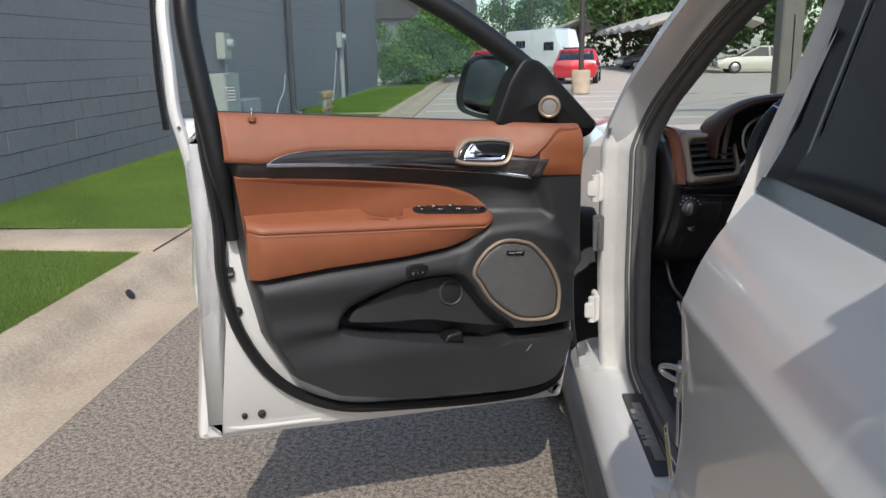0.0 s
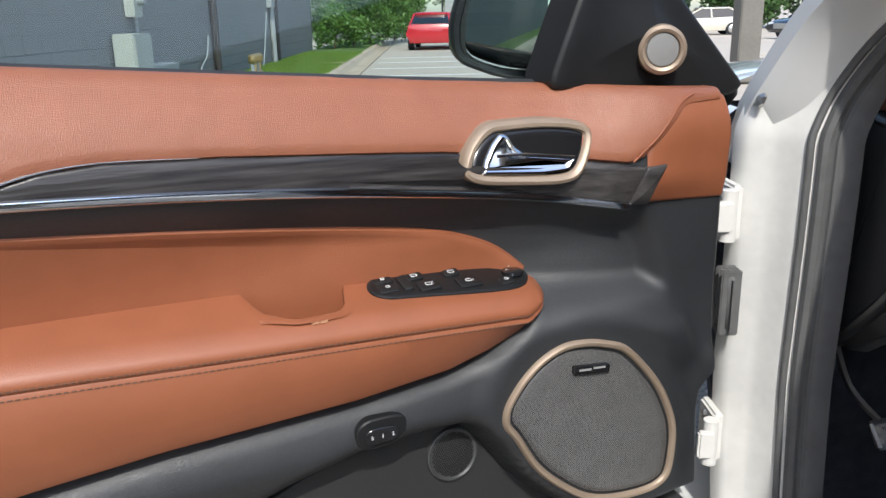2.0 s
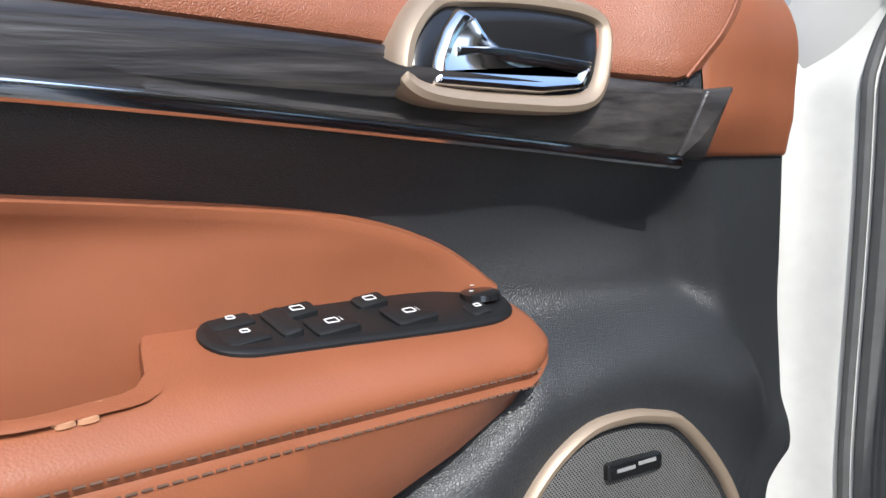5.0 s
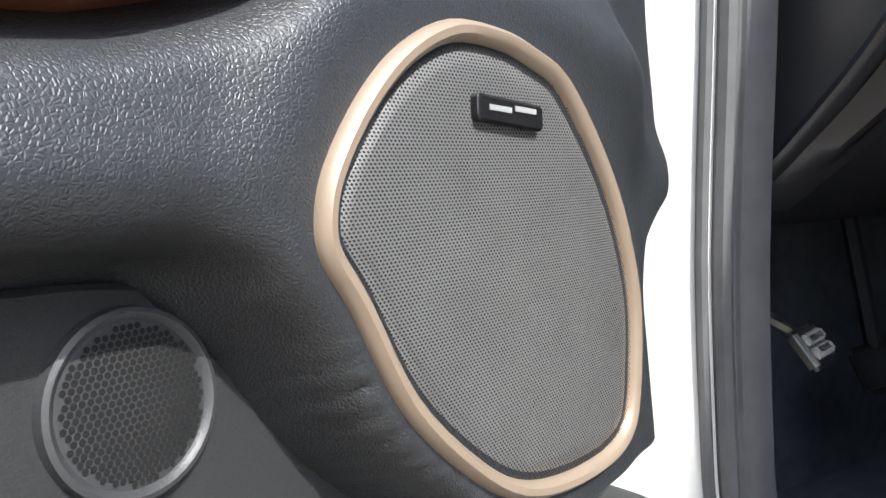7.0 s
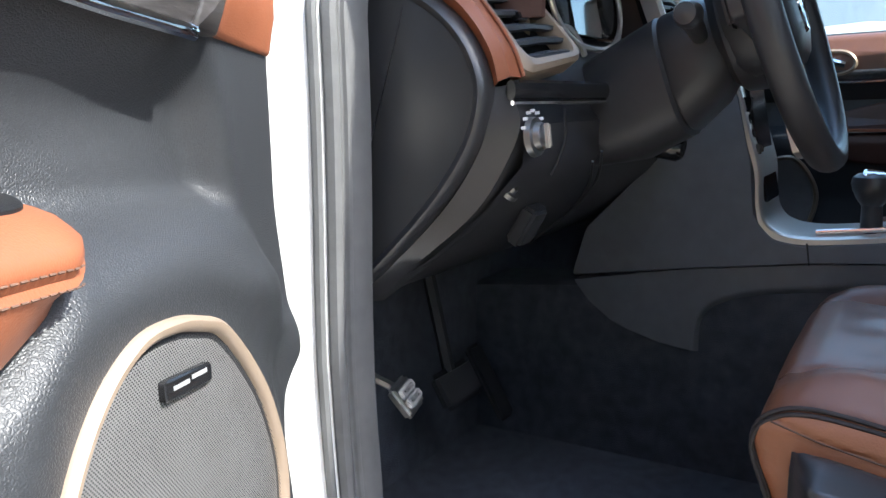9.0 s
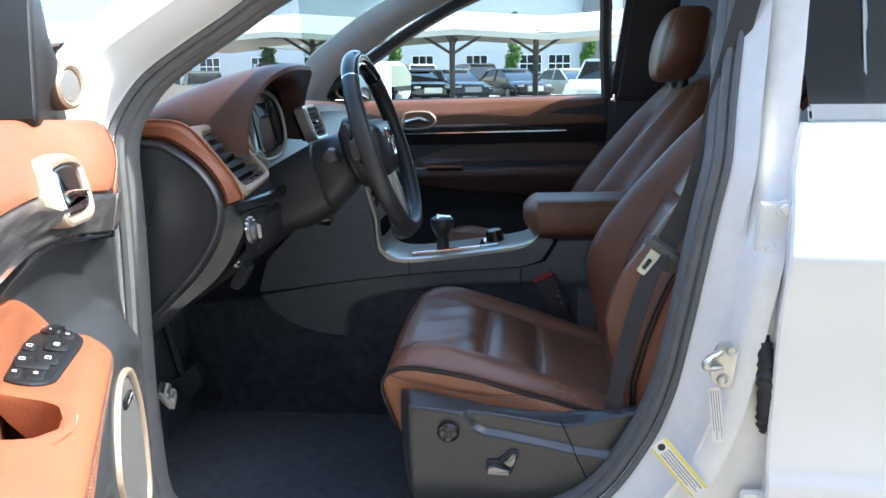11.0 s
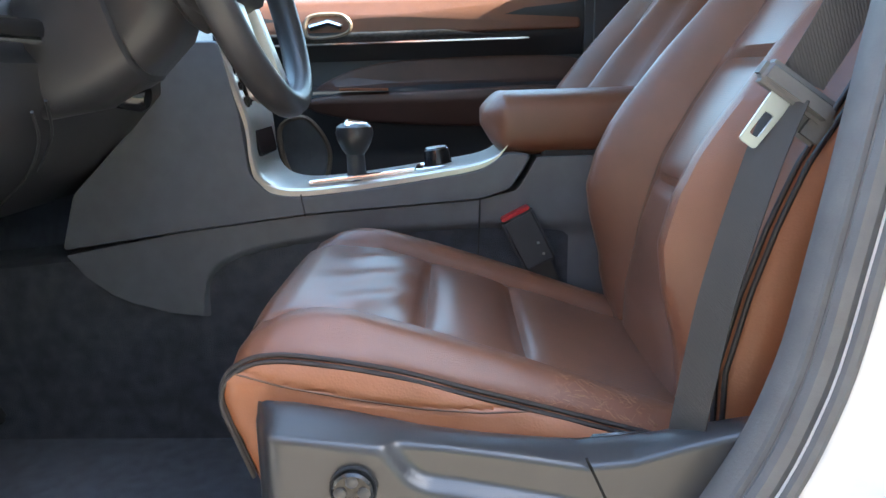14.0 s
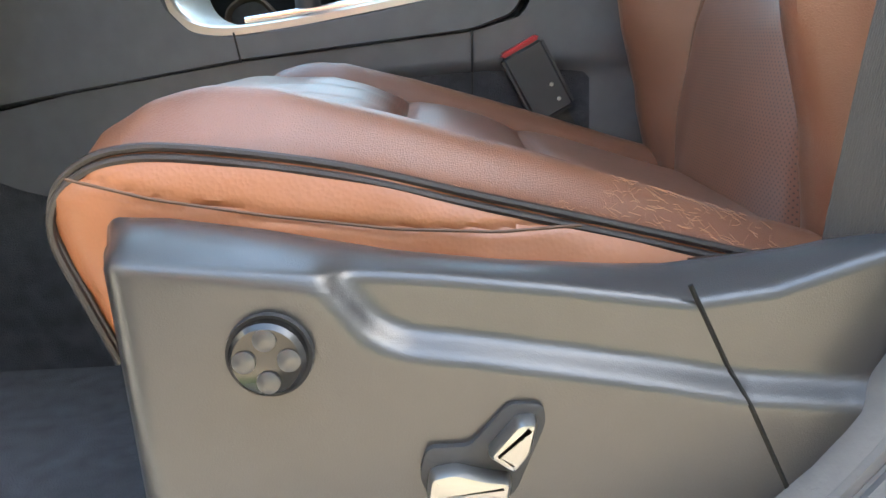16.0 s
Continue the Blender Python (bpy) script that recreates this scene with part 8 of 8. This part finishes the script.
part("switch_pad", box((0.640, -0.47, 0.932), (0.672, -0.35, 0.938), 0.003), TAN_FINE, fd, "tan armrest top")
fs = [Vector((p.x, p.y)) for p in spline([(-0.195, 0.84), (-0.225, 0.872), (-0.27, 0.875), (-0.305, 0.835), (-0.322, 0.775), (-0.30, 0.70), (-0.24, 0.69), (-0.20, 0.76)], 5, True)]
bm = bmesh.new()
rings(bm, [[far3(p.x, p.y, h) for p in inset(fs, d)] for d, h in ((0, 0.0), (0, 0.008), (0.004, 0.012), (0.010, 0.008), (0.012, 0.0))], False, False)
part("speaker_ring", bm, CHAMPAGNE, fd, "champagne speaker surround")
part("speaker_grille", skin(inset(fs, 0.010), lambda a, b: 0.003, 0.01, far3, rows=4), MESH_GREY, fd, "grey speaker grille")
part("window_frame", tube(spline([(0.715, 0.02, 1.15), (0.70, -0.15, 1.26), (0.675, -0.35, 1.385), (0.645, -0.55, 1.475), (0.635, -0.78, 1.505), (0.640, -0.895, 1.49), (0.690, -0.915, 1.30), (0.725, -0.93, 1.15)], 5), 0.020, 8), SMOOTH, fd, "black window frame")
bm = bmesh.new()
rings(bm, [[Vector((0.745 - 0.22 * (z - 1.15), y, z)) for z in (1.14, 1.3, 1.5)] for y in (-0.92, -0.4, 0.05)], closed=False)
w = part("window_glass", bm, FAR_GLASS, fd, "green-tinted window glass")
w.visible_shadow = False
part("sail", skin(rounded([(-0.02, 1.15), (-0.16, 1.15), (-0.02, 1.25)], 0.01), lambda a, b: 0.0, 0.02, lambda a, b, h: Vector((0.722 - h - 0.2 * (b - 1.15), a, b)), rows=3), SMOOTH, fd, "black mirror corner trim")
part("sail_tweeter", moved(lathe([(0.014, 0.0), (0.016, 0.006), (0.021, 0.006), (0.022, 0.0)], None, 20), pose(0.705, -0.075, 1.175, 0, -90, 0)), CHAMPAGNE, fd, "champagne tweeter ring")
om = thing("passenger_mirror", pose(0.945, -0.205, 1.19, 0, 0, -32), "white passenger door mirror with bright glass", "mirror")
part("housing", pad(rounded([(-0.10, -0.07), (0.09, -0.06), (0.10, 0.05), (0.06, 0.085), (-0.09, 0.08)], 0.03), [(0.02, 0.14), (0.0, 0.10), (0, 0.01), (0.005, 0.0), (0.012, 0.004)], lambda a, b, h: Vector((a, h, b))), PAINT, om, "white mirror housing")
part("glass", moved(pad(rounded([(-0.088, -0.056), (0.078, -0.048), (0.086, 0.042), (0.05, 0.070), (-0.078, 0.066)], 0.025), [(0, 0.02), (0, 0.003)], lambda a, b, h: Vector((a, h, b))), pose(0, 0, 0, 0, 0, -14)), MIRROR, om, "mirror glass")
part("arm", tube([(-0.08, 0.05, -0.03), (-0.18, 0.03, -0.05)], 0.03, 8), MIRROR_CASE, om, "black mirror arm")

# ---- interior mirror ----
im = thing("rear_view_mirror", pose(0.0, -0.375, 1.452), "black interior rear-view mirror on the windscreen", "mirror")
part("housing", pad(rounded([(-0.125, -0.035), (0.125, -0.035), (0.12, 0.035), (-0.12, 0.035)], 0.02), [(0.01, 0.035), (0, 0.02), (0, 0.0), (0.003, -0.003)], lambda a, b, h: Vector((a, h, b))), MIRROR_CASE, im)
part("glass", pad(rounded([(-0.115, -0.028), (0.115, -0.028), (0.11, 0.028), (-0.11, 0.028)], 0.015), [(0, 0.0), (0, -0.005)], lambda a, b, h: Vector((a, h, b))), MIRROR, im, "mirror glass")
part("stem", tube([(0, 0.03, 0.02), (0, 0.10, 0.06)], 0.014, 8), MIRROR_CASE, im)

# ---- pedals ----
pb = thing("parking_brake_pedal", pose(-0.560, 0.0, 0.648), "bright metal and rubber foot brake pedal", "pedal")
pd = part("pad", moved(box((-0.030, -0.006, -0.022), (0.030, 0.006, 0.022), 0.004), pose(0, 0, 0, -38, 0, 18)), STEEL, pb, "bright metal pedal pad")
for b in (-0.0075, 0.0075):
    part("pedal_bar", moved(box((-0.026, -0.0105, b - 0.006), (0.026, -0.005, b + 0.006), 0.002), pose(0, 0, 0, -38, 0, 18)), PALE_PIPING, pd, "pale moulded pedal bar")
for k, wd in enumerate(("PUSH TO", "RELEASE")):
    text("pedal_print", wd, 0.0085, pose(0, 0, 0, -38, 0, 18) @ pose(-0.001, -0.0112, 0.0065 - 0.013 * k, 90, 0, 0), RUBBER, pd, "dark moulded lettering")
part("arm", tube(spline([(-0.005, 0.01, 0.01), (-0.035, 0.06, 0.05), (-0.05, 0.10, 0.13)], 4), 0.006, 6), STEEL, pb, "steel pedal arm")
bp = thing("brake_pedal", pose(-0.34, 0.055, 0.585), "black rubber brake pedal", "pedal")
part("pad", moved(box((-0.055, -0.008, -0.030), (0.055, 0.008, 0.030), 0.008), pose(0, 0, 0, -30, 0, 0)), SATIN, bp)
part("arm", tube([(0, 0.01, 0.0), (0.0, 0.06, 0.22)], 0.010, 6), RUBBER, bp)
ap = thing("accelerator_pedal", pose(-0.17, 0.09, 0.53), "black plastic accelerator pedal pad", "pedal")
part("pad", moved(box((-0.024, -0.006, -0.07), (0.024, 0.006, 0.07), 0.006), pose(0, 0, 0, -30, 0, 0)), SATIN, ap)
